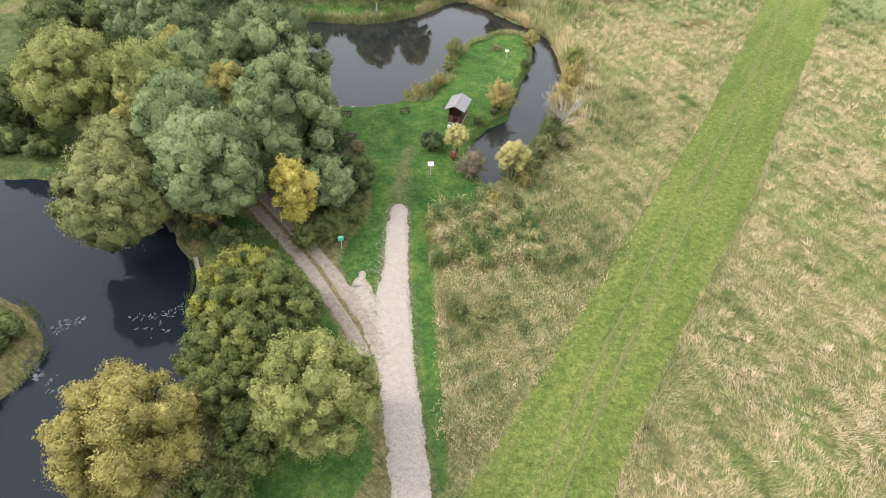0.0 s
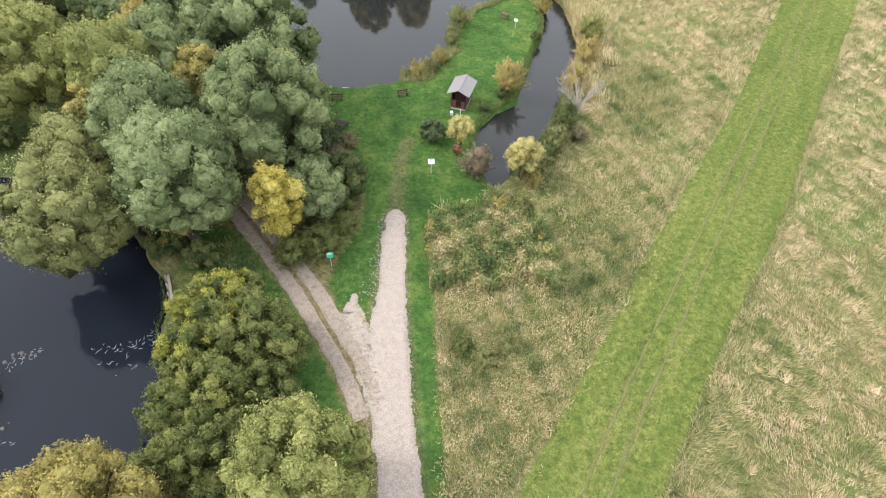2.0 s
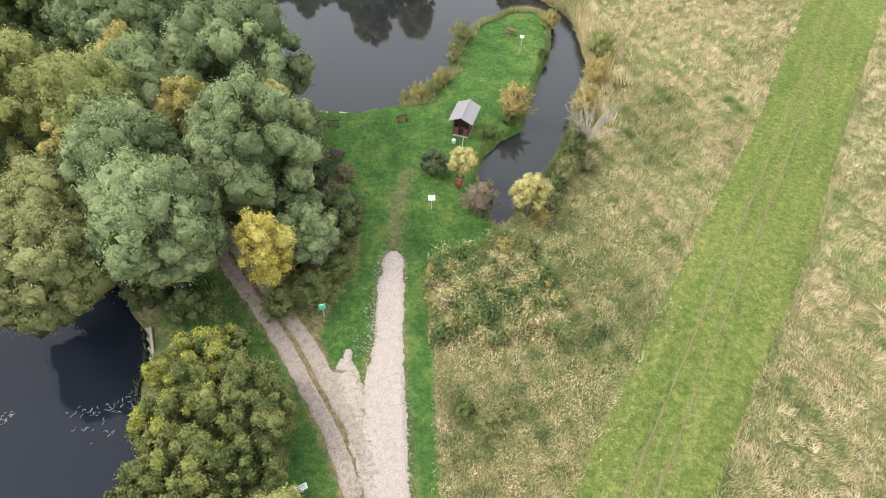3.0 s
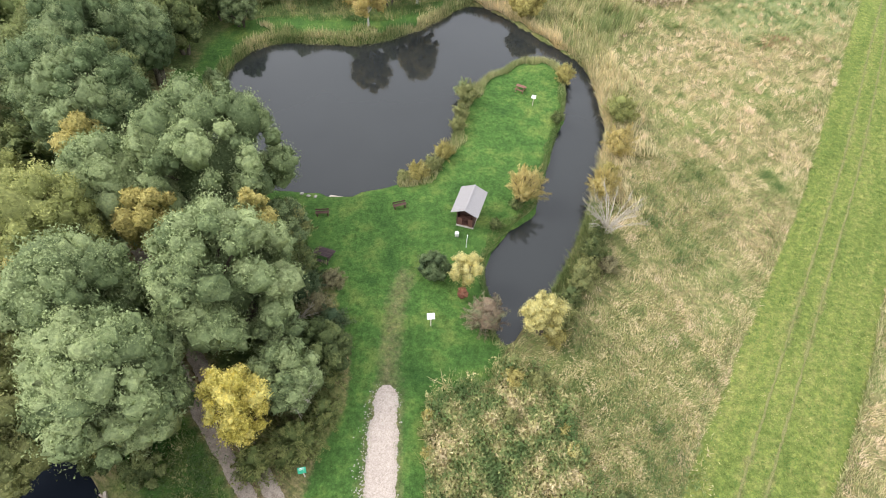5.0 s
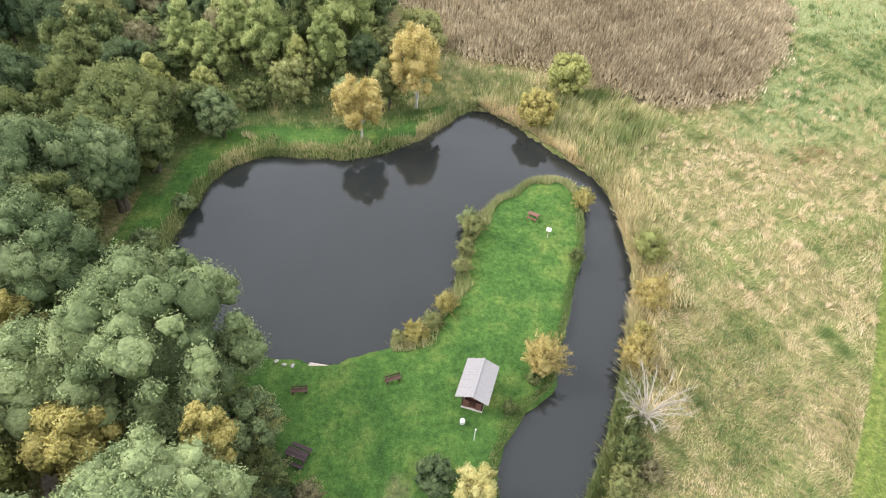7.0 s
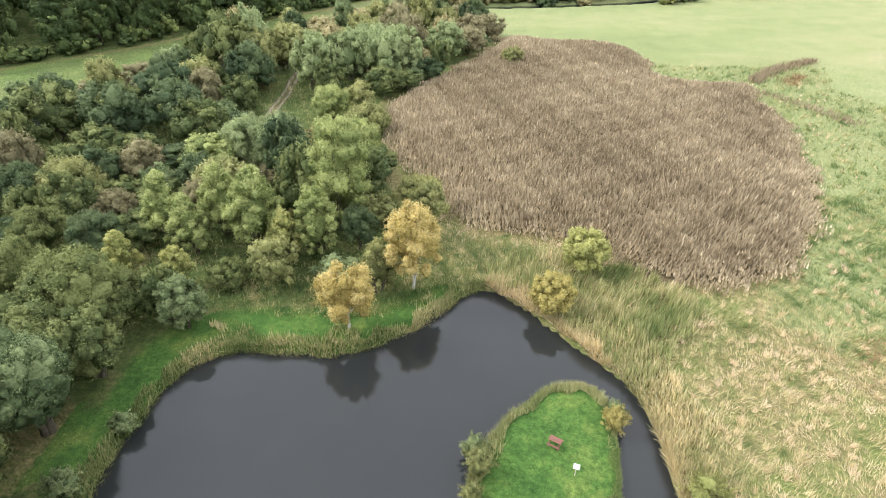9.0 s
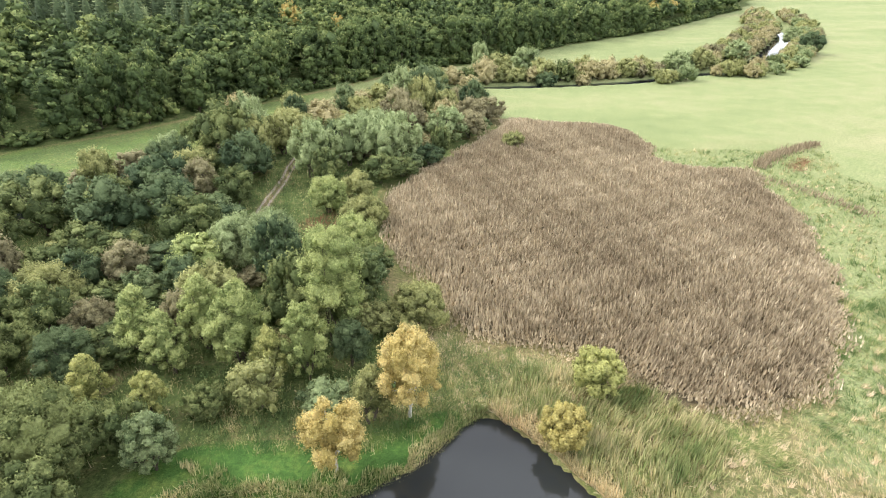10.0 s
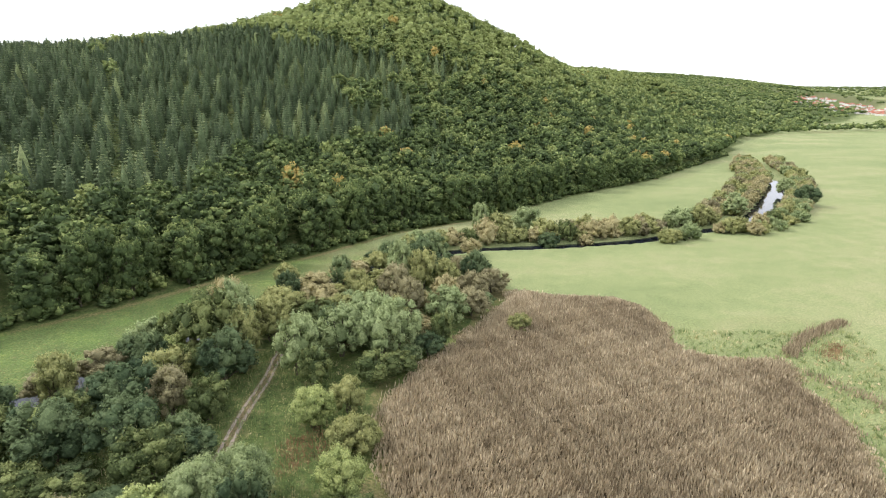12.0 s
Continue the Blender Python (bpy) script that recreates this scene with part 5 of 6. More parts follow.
for x, y, r, h, leaf in ((21.4, 79.0, 2.0, 3.0, LIME), (19.9, 73.2, 1.8, 3.2, AMBER), (17.0, 67.0, 1.55, 2.9, AMBER), (18.3, 69.4, 1.2, 2.0, GOLD), (12.9, 55.6, 1.5, 2.3, OLIVE), (14.4, 58.8, 1.4, 2.4, GREEN), (10.7, 52.0, 1.3, 2.2, OLIVE), (15.6, 57.4, 1.1, 1.6, BROWN), (15.2, 61.0, 1.2, 2.0, GREEN), (11.7, 54.0, 1.2, 1.8, GREEN), (13.7, 57.0, 1.2, 1.9, OLIVE), (10.0, 50.2, 1.0, 1.5, GOLD)):
    bush("bank_bush", "autumn-coloured bush on the channel's bank", leaf, x, y, r, h * 1.2, 0.13, group="bushes along the channel")
for x, y, r, h, leaf in ((-0.3, 43.9, 0.55, 1.3, GOLD), (-0.4, 42.6, 0.6, 1.4, OLIVE), (-0.3, 41.2, 0.55, 1.3, GOLD), (5.6, 43.6, 0.75, 1.9, OLIVE), (9.8, 41.2, 0.7, 1.3, YELLOW), (9.4, 42.8, 0.6, 1.1, GOLD), (6.3, 46.6, 1.0, 1.6, GOLD), (8.2, 46.2, 1.2, 1.9, OLIVE), (3.4, 30.6, 1.2, 1.2, OLIVE), (1.8, 31.6, 0.9, 1.1, BRAMBLE), (5.2, 31.8, 0.9, 1.0, OLIVE), (12.6, 38.0, 0.8, 0.9, GREEN)):
    bush("meadow_shrub", "low shrub standing in the tall meadow grass", leaf, x, y, r, h, 0.11)

# beyond the pond
grow("birch_tree", "yellow birch with a pale trunk on the pond's far shore", AMBER, -8.0, 99.2, 3.0, 8.2, 1.7, bark=BIRCH_BARK, trunk=0.14, lobe=0.75, size=0.3, hang=0.4, tints=(0.0, 0.6), loose=0.6, group="birches on the shore")
grow("birch_tree", "tall golden-yellow birch with a forked pale trunk", AMBER, -1.7, 106.2, 3.5, 11.2, 1.6, bark=BIRCH_BARK, trunk=0.15, stems=2, lobe=0.85, lobes=34, size=0.32, hang=0.3, taper=0.35, tints=(0.25, 0.8), loose=0.6, group="birches on the shore")
for x, y, r, h, leaf, label in [
    (-5.4, 105.6, 2.3, 7.4, OLIVE, "olive-green tree between the birches"), (-25.0, 99.6, 2.5, 6.2, DEEP_WILLOW, "neat rounded grey-green willow on the shore lawn"),
    (-34.0, 98.2, 5.2, 9.6, GREEN, "broad pale willow above the pond"), (-11.2, 119.0, 3.9, 16.4, PALE_GREEN, "tall pale green willow towering over the thicket"), (-13.4, 112.6, 2.7, 9.6, PALE_GREEN, "upright green willow beneath the tall one"), (-8.6, 115.0, 2.4, 6.0, DARK, "dark shrubby alder beside the tall willow"),
    (-0.9, 122.5, 3.9, 6.0, OLIVE, "rounded olive bush at the reed bed"), (13.6, 102.6, 2.6, 4.6, GOLD, "rounded golden bush behind the sedge"), (18.9, 110.2, 3.0, 5.6, LIME, "ochre bush at the reed bed's edge"),
    (-49.3, 124.6, 4.7, 6.8, OLIVE, "domed olive-brown willow bush"), (-41.6, 120.2, 3.3, 4.6, BROWN, "domed brownish bush behind the pond"),
    (-28.6, 112.6, 2.5, 8.6, PALE_GREEN, "upright green alder behind the pond"), (-31.8, 114.2, 2.7, 10.6, PALE_GREEN, "upright green alder behind the pond"), (-26.0, 117.5, 3.0, 10.2, PALE_GREEN, "dark green alder behind the pond"), (-20.9, 114.0, 3.5, 11.6, PALE_GREEN, "leafy green alder behind the shore"), (-17.0, 111.5, 2.2, 7.2, LIME, "small green alder behind the pond"), (-34.6, 107.6, 2.2, 6.8, LIME, "yellow-green young tree behind the pond"), (-28.0, 106.4, 1.8, 5.4, LIME, "small yellow-green tree behind the pond"), (-22.4, 106.8, 2.4, 3.4, GREEN, "low green bush behind the shore lawn"), (-33.0, 103.6, 2.6, 3.6, GREEN, "low green bush behind the shore lawn"), (-39.5, 112.0, 3.4, 6.2, DARK, "dark alder in the thicket"), (-46.5, 112.5, 3.6, 6.6, GREEN, "green alder in the thicket"), (-38.5, 103.0, 2.8, 4.6, BROWN, "brownish half-bare bush in the thicket"), (-52.0, 108.0, 3.8, 7.0, DARK, "dark alder in the thicket"), (-46.0, 97.0, 3.6, 7.4, GREEN, "green alder in the thicket"),
    (-43.5, 104.8, 3.8, 7.2, GREEN, "green tree in the thicket"), (-54.3, 123.0, 4.3, 7.5, DARK, "dark tree in the thicket"), (-28.0, 137.0, 4.2, 8.6, WILLOW, "grey willow by the field path"), (-24.0, 141.0, 4.2, 7.5, WILLOW, "greyish willow by the field path"),
    (-11.4, 142.0, 3.5, 6.8, PALE_GREEN, "rounded green willow at the reed bed"), (-11.3, 152.4, 4.2, 5.6, OLIVE, "olive willow bush at the reed bed"), (-18.6, 158.8, 3.6, 6.8, PALE_GREEN, "rounded yellow-green willow by the path")]:
    low = "bush" in label or "neat" in label
    grow("shore_bush" if low else "willow_tree" if "willow" in label else "shore_tree", label, leaf, x, y, r, h, 0.05 if low else 0.4, category="shrub" if low else "tree", trunk=0.16, stems=2, tints=(0.3, 0.78) if h > 14 else (0.25, 0.78), size=0.25 + 0.02 * r, hang=0.15, taper=0.0 if "tall pale" in label else 0.65 if h > 6.3 and "willow" not in label else 0.1, lobe=(0.2 if low else 0.27 if "willow" in label else 0.22) * r, lobes=46 if low else 40 if h > 8 else 28, loose=0.45)


def proto(name, leaf, bark, seeds, r, h, base, lobes, lobe, leaves, size, **more):
    return [tree_parts(name, leaf, bark, s, r, h, base, lobes, lobe, leaves, size, level=ICO1, each=4, loose=0.35, **more) for s in seeds]


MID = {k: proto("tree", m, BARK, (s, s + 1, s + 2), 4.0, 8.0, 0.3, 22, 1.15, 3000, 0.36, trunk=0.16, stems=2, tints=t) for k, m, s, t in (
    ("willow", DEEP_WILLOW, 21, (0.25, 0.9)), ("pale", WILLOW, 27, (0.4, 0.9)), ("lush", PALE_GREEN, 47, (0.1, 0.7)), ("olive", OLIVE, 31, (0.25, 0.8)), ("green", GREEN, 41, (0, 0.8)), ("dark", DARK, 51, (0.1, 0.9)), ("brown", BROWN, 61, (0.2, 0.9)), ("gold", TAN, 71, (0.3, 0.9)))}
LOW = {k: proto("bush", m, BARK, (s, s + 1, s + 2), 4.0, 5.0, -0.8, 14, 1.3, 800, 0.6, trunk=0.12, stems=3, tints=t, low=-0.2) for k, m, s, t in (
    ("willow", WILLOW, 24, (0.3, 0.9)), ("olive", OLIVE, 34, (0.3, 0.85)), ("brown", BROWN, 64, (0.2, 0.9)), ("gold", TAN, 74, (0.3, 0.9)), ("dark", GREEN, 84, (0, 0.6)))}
KIND_LABEL = {"pale": "pale silvery willow beside the reed bed", "lush": "light green alder in the valley thicket", "willow": "grey-green willow in the valley thicket", "olive": "olive-yellow autumn willow in the valley thicket", "green": "green alder in the valley thicket", "dark": "dark green tree in the valley thicket", "brown": "brownish half-bare bush in the valley thicket", "gold": "golden-brown autumn bush by the river"}


def mid_tree(kind, x, y, r, h, rng, group="valley thicket"):
    PLANTED.append((x, y, r))
    plant(MID[kind][rng.integers(3)], "thicket_tree", KIND_LABEL[kind], "tree", x, y, rng.uniform(0, 360), r / 4.0, h / 8.0, group)


for kind, x, y, r, h in [
    ("green", -63.9, 147.7, 5.8, 10), ("dark", -53.7, 148.4, 5.8, 10), ("green", -52.5, 138.4, 4.3, 6.5), ("dark", -43.5, 149, 5.2, 10.5), ("green", -37.8, 144, 5.0, 9), ("dark", -49.7, 161, 6, 10), ("green", -44.5, 184, 6.4, 14), ("pale", -40.5, 188, 5, 15), ("dark", -37, 171.6, 5.2, 11), ("pale", -25, 176, 4.8, 12.5), ("pale", -18.2, 184, 5.3, 11.5), ("pale", -10.5, 182.5, 4.8, 12), ("pale", -6.5, 188, 5.6, 11.5), ("pale", 3.6, 201, 5.6, 9.5), ("brown", 10, 208, 4.5, 7), ("brown", 16.5, 225, 5.0, 7.2), ("olive", 20.2, 197.2, 2.8, 4.8), ("dark", -2.5, 229, 5.5, 14.5), ("pale", -8.5, 224, 4.2, 15), ("pale", -14, 196, 5.5, 10.5), ("gold", -23.5, 233, 6, 6.5), ("gold", -32, 222, 5.5, 6), ("olive", -16, 240, 5, 7), ("brown", -66.6, 168.4, 4.5, 6.5), ("brown", -61, 174, 4.5, 6.5), ("pale", -58.6, 189, 5.5, 8), ("olive", -36, 206, 6, 7.5), ("gold", -28, 212, 5, 6.5), ("pale", 18.5, 293, 3.6, 13), ("gold", 13, 262, 3.8, 6),
    ("olive", 26, 291, 6, 9), ("pale", 37, 296, 6, 11), ("dark", 43, 280, 4.5, 6.5), ("gold", 58, 284, 3.2, 5), ("olive", 78, 296, 5, 7), ("olive", 91, 285, 4, 5), ("pale", 103, 312, 5, 8), ("olive", 116, 316, 5, 9), ("olive", 124, 304, 4, 5), ("pale", 142, 338, 6, 9), ("dark", 194, 366, 7, 11), ("pale", 205, 402, 6, 11)]:
    mid_tree(kind, x, y, r, h, rg)
rw = np.random.default_rng(23)
for i in range(4000):
    x, y = rw.uniform(-130, 14), rw.uniform(70, 262)
    if len(PLANTED) > 372 or not inside(np.array([x]), np.array([y]), WOOD_RING)[0]:
        continue
    if x < -46 - 0.55 * (y - 70) or x < -95 + 0.35 * (y - 120) and y > 170:
        continue
    if line_distance(np.array([x]), np.array([y]), fp)[0] < 3.4 or line_distance(np.array([x]), np.array([y]), FAR_LINE)[0] < 4.5 or line_distance(np.array([x]), np.array([y]), br)[0] < 3.4:
        continue
    if min(area_distance(np.array([x]), np.array([y]), r)[0] for r in LAWN_RINGS) < 2.0 or (-32 < x < -10 and 126 < y < 180 and rw.random() < 0.93):
        continue
    r = rw.uniform(2.4, 4.8)
    if any((x - a) ** 2 + (y - b) ** 2 < (0.62 * (c + r)) ** 2 for a, b, c in PLANTED):
        continue
    h = r * (rw.uniform(0.8, 1.5) if rw.random() < 0.5 else rw.uniform(1.8, 3.0))
    far = y > 195
    kind = rw.choice(["willow", "olive", "lush", "green", "dark", "brown", "gold"], p=[0.25, 0.33, 0.0, 0.05, 0.05, 0.2, 0.12] if far else [0.08, 0.14, 0.09, 0.34, 0.25, 0.1, 0.0])
    mid_tree(str(kind), x, y, r, h, rw)
near_far = FAR_LINE[(FAR_LINE[:, 1] > 262) & (FAR_LINE[:, 1] < 620)]


def river_bush(x, y, r, kind):
    if line_distance(np.array([x]), np.array([y]), FAR_LINE)[0] < 3.6 + 0.6 * r + 2.4 * float(smoothstep(290, 350, np.array([y]))[0]):
        return
    PLANTED.append((x, y, r))
    plant(LOW[kind][rw.integers(3)], "river_bush", "rounded autumn willow bush along the winding river", "shrub", x, y, rw.uniform(0, 360), r / 4.0, r * rw.uniform(1.0, 1.5) / 5.0, "bushes along the river")


far_dir = unit(np.gradient(near_far, axis=0))
far_len = np.r_[0, np.cumsum(np.linalg.norm(np.diff(near_far, axis=0), axis=1))]
for side, rows in ((-1, (6.6, 12.5, 18.0)), (1, (8.0, 13.0))):
    for row, off in enumerate(rows):
        s = 0.0
        while s < far_len[-1]:
            px_, py_ = np.interp(s, far_len, near_far[:, 0]), np.interp(s, far_len, near_far[:, 1])
            dx_, dy_ = np.interp(s, far_len, far_dir[:, 0]), np.interp(s, far_len, far_dir[:, 1])
            r = rw.uniform(2.6, 4.4) * (1 + 0.0012 * max(0, py_ - 320))
            r *= 1.3 if py_ < 325 and side < 0 else 1.0
            s += r * rw.uniform(1.0, 1.5)
            wide = 330 < py_ < 520
            if (side > 0 and px_ < 112 and not 84 < px_ < 96) or (side < 0 and row == 2 and not wide) or (row == 1 and rw.random() < 0.3) or (px_ < 30 and row):
                continue
            o = off + 1.4 * float(py_ > 320) * (row + 1) + rw.normal() * 1.0
            o = max(o, 3.8 + 0.6 * r + 2.5 * float(smoothstep(290, 350, np.array([py_]))[0]))
            kind = str(rw.choice(["willow", "olive", "gold", "brown", "dark"], p=[0.12, 0.3, 0.3, 0.2, 0.08] if side < 0 else [0.2, 0.35, 0.15, 0.15, 0.15]))
            river_bush(float(px_ + side * dy_ * o), float(py_ - side * dx_ * o), r, kind)


# ---- the wooded hill ----
def bank_of(seeds, r, h, base, lobes, lobe, leaves, size, taper=0.0, core=0.7):
    out = []
    for s in seeds:
        rng = np.random.default_rng(s)
        L = crown_lobes(rng, r, h, base, lobes, lobe, taper, (0.15, 0.55))
        shade = []
        v, f, t = joined(leaves_on(rng, L, leaves, size, 1.0, 0.0, -0.2, 0.5, 0.15, shade), core_of(rng, L, core, ICO1, shade))
        out.append((v, f, t - 0.35, np.concatenate(shade)))
    return out


def plant_many(protos, places, rng):
    """Many trees in one mesh: places are x, y, width, height, tint."""
    pieces = []
    zs = ground_height(places[:, 0], places[:, 1])
    for (x, y, w, h, t), z in zip(places, zs):
        v, f, tt, nn = protos[rng.integers(len(protos))]
        a = rng.uniform(0, 6.283)
        c, s = math.cos(a) * w, math.sin(a) * w
        q = np.stack([v[:, 0] * c - v[:, 1] * s + x, v[:, 0] * s + v[:, 1] * c + y, v[:, 2] * h + z - 0.3], 1)
        c, s = math.cos(a), math.sin(a)
        nq = np.stack([nn[:, 0] * c - nn[:, 1] * s, nn[:, 0] * s + nn[:, 1] * c, nn[:, 2]], 1)
        pieces.append((q, f, np.clip(tt + t, 0.0, 0.78) if t < 0.95 else np.clip(1 + 0.4 * (tt - 0.1), 0.8, 1.0), nq))
    return pieces


rf = np.random.default_rng(41)
step_f = 8.4
cx, cy = np.meshgrid(np.arange(-420, 720, step_f), np.arange(150, 1250, step_f))
cx, cy = (cx + rf.uniform(-3.2, 3.2, cx.shape)).ravel(), (cy + rf.uniform(-3.2, 3.2, cy.shape)).ravel()
dist, az = np.hypot(cx, cy - 70), np.degrees(np.arctan2(cx, cy - 70))
into = uphill(cx, cy)
ok = (into > 1.5) & (az > -44) & (az < 30) & (dist < 1250) & ((dist < 620) | (rf.random(cx.shape) < 0.6))
cx, cy, into, dist, az = cx[ok], cy[ok], into[ok], dist[ok], az[ok]
height = hill(cx, cy)
pine_zone = (into > 75 + 25 * wave(cx, cy, 60, 3)) & (height < 92 + 20 * wave(cx, cy, 80, 1)) & (wave(cx, cy, 45, 8) > -0.75 + 0.012 * (az + 10) * (az > -10) * 2)
pine_zone &= az < -1 + 5 * wave(cx, cy, 40, 6) - 6 * smoothstep(60, 100, height)
pine_zone |= (rf.random(cx.shape) < 0.06) & (into > 40)
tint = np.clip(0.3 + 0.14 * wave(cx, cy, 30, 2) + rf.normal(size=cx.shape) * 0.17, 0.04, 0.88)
# haze painted into the tint: leafy trees paler uphill; also a pale larch band
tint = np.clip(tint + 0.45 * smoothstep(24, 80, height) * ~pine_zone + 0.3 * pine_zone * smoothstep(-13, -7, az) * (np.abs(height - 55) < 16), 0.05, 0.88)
tint = np.where(rf.random(cx.shape) < 0.012, 0.97, tint)
LEAFY = bank_of(range(80, 86), 4.3, 15.5, 2.5, 20, 1.45, 330, 0.95)
LEAFY_MID = bank_of(range(86, 90), 4.3, 15.0, 5.0, 9, 1.9, 120, 1.2)
LEAFY_FAR = bank_of(range(90, 96), 4.3, 14.0, 6.0, 3, 3.0, 64, 2.1)


def pine_of(seed, leaves, size, radius=3.2, tall=15.5, base=5.0):
    """A conifer: sprays on whorls that narrow to a point, round a slim core."""
    rng = np.random.default_rng(seed)
    u = rng.random(leaves) ** 1.1
    whorl = np.round(u * 9 + rng.uniform(-0.2, 0.2, leaves)) / 9
    u = np.clip(0.65 * whorl + 0.35 * u, 0, 1)
    a = rng.uniform(0, 6.283, leaves)
    reach = radius * (1.02 - u) ** 0.5 * rng.uniform(0.45, 1.1, leaves) + 0.1
    out = np.stack([np.cos(a), np.sin(a), rng.uniform(-0.35, 0.25, leaves)], 1)
    p = np.stack([np.cos(a) * reach, np.sin(a) * reach, base + (tall - base) * u], 1)
    side = np.stack([-np.sin(a), np.cos(a), rng.normal(size=leaves) * 0.5], 1)
    s = (size * (0.6 + 0.6 * rng.random(leaves)) * (1.15 - 0.6 * u))[:, None]
    v = np.stack([p + out * s * 0.6, p - out * s * 0.5 + side * s * 0.42, p - out * s * 0.5 - side * s * 0.42], 1).reshape(-1, 3)
    # lit tops and dark lower sides put into the tint, by height
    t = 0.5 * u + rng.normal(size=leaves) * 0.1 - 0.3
    ring = np.linspace(0, 6.283, 6, endpoint=False)
    cone = [(0.25 * math.cos(q), 0.25 * math.sin(q), 0) for q in ring] + [(radius * 0.62 * math.cos(q), radius * 0.62 * math.sin(q), base) for q in ring] + [(radius * 0.4 * math.cos(q), radius * 0.4 * math.sin(q), base + 0.5 * (tall - base)) for q in ring] + [(0, 0, tall)]
    f = []
    for k in range(2):
        for i in range(6):
            j = (i + 1) % 6
            f += [(k * 6 + i, k * 6 + j, k * 6 + 6 + j), (k * 6 + i, k * 6 + 6 + j, k * 6 + 6 + i)]
    f += [(12 + i, 12 + (i + 1) % 6, 18) for i in range(6)]
    cone = np.array(cone)
    shade = np.concatenate([np.repeat(unit(out + np.array([0, 0, 0.7]) + rng.normal(size=(leaves, 3)) * 0.2), 3, axis=0), unit(cone * np.array([1, 1, 0]) + np.array([0, 0, 0.3]))])
    # core cone in a dark tint, the shade inside the crown as colour
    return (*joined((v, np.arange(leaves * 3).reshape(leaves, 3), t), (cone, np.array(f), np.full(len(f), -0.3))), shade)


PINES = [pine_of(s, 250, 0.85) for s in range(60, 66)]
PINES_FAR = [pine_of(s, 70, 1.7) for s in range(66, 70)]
UNDER = bank_of(range(96, 100), 2.4, 4.4, 0.0, 6, 1.2, 80, 0.6)
front = (~pine_zone) & (into < 14)
# low tints: the shadow along the forest's foot is put into the leaf colour
EDGE_TREES = proto("forest_tree", FOREST, BARK, range(100, 106), 4.8, 16.5, -1.0, 26, 1.7, 2400, 0.6, trunk=0.25, tints=(0.0, 0.42))
order = np.argsort(dist * front + 1e6 * ~front)
near_front = [i for i in order[:int(front.sum())] if dist[i] < 420]
for i in near_front:
    plant(EDGE_TREES[rf.integers(6)], "forest_tree", "broadleaved forest tree at the foot of the hill", "tree", float(cx[i]), float(cy[i]), rf.uniform(0, 360), rf.uniform(0.85, 1.25), rf.uniform(0.8, 1.2), "forest edge")
rest = np.ones(len(cx), bool)
rest[near_front] = False


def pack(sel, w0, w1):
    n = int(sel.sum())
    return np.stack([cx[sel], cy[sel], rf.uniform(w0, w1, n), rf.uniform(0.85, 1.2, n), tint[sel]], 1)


edge_line = np.array(FOREST_EDGE[2:13], float)
edge_len = np.r_[0, np.cumsum(np.linalg.norm(np.diff(edge_line, axis=0), axis=1))]
eq = rf.uniform(0, edge_len[-1], 620)
ex, ey = np.interp(eq, edge_len, edge_line[:, 0]) + rf.normal(size=620) * 1.2 - 2.2, np.interp(eq, edge_len, edge_line[:, 1]) + rf.normal(size=620) * 1.2 + 2.2
stuff("forest_undergrowth", plant_many(UNDER, np.stack([ex, ey, rf.uniform(0.6, 1.3, 620), rf.uniform(0.5, 1.3, 620), np.clip(0.35 + 0.2 * wave(ex, ey, 9, 2) + rf.normal(size=620) * 0.12, 0.05, 0.7)], 1), rf), FOREST, "low leafy undergrowth along the forest's foot", "undergrowth")
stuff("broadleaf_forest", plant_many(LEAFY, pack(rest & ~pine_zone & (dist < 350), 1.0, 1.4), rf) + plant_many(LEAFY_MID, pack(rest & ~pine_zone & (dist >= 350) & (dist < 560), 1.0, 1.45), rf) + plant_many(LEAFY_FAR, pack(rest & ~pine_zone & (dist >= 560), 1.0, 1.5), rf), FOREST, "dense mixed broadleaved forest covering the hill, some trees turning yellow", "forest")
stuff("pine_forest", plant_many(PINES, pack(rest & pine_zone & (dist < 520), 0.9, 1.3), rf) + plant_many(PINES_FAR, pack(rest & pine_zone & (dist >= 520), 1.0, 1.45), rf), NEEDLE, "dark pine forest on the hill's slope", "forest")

# far ridges and tree belts
fxx, fyy = np.meshgrid(np.arange(150, 2600, 21.0), np.arange(900, 3900, 21.0))
fxx, fyy = (fxx + rf.uniform(-7, 7, fxx.shape)).ravel(), (fyy + rf.uniform(-7, 7, fyy.shape)).ravel()
fd_, fa = np.hypot(fxx, fyy - 70), np.degrees(np.arctan2(fxx, fyy - 70))
fi = uphill(fxx, fyy)
belt = ((fi > 0) & (fi < 620) & (fd_ < 2100) & (fd_ > 960)) | ((fa < 32 + 2 * wave(fxx, fyy, 130, 4)) & (fd_ > 1750) & (fi > -350))  | ((fd_ > 3100) & (fd_ < 3700)) | ((line_distance(fxx, fyy, np.array([(420, 905), (530, 1030), (660, 1120), (900, 1250), (1400, 1520)])) < 26 + 12 * wave(fxx, fyy, 60, 2)) & (fi < 0)) | ((wave(fxx, fyy, 120, 9) > 0.15) & (fd_ > 1420) & (fd_ < 1900) & (fi < 0)) | ((wave(fxx, fyy, 150, 6) > 0.8) & (fd_ > 2000))
ok = belt & (fa > 8) & (fa < 41) & (rf.random(fxx.shape) < np.where(fd_ < 1450, 0.9, 0.6))
BLOBS = bank_of(range(110, 114), 8.5, 14.0, 2.0, 2, 5.0, 12, 4.4)
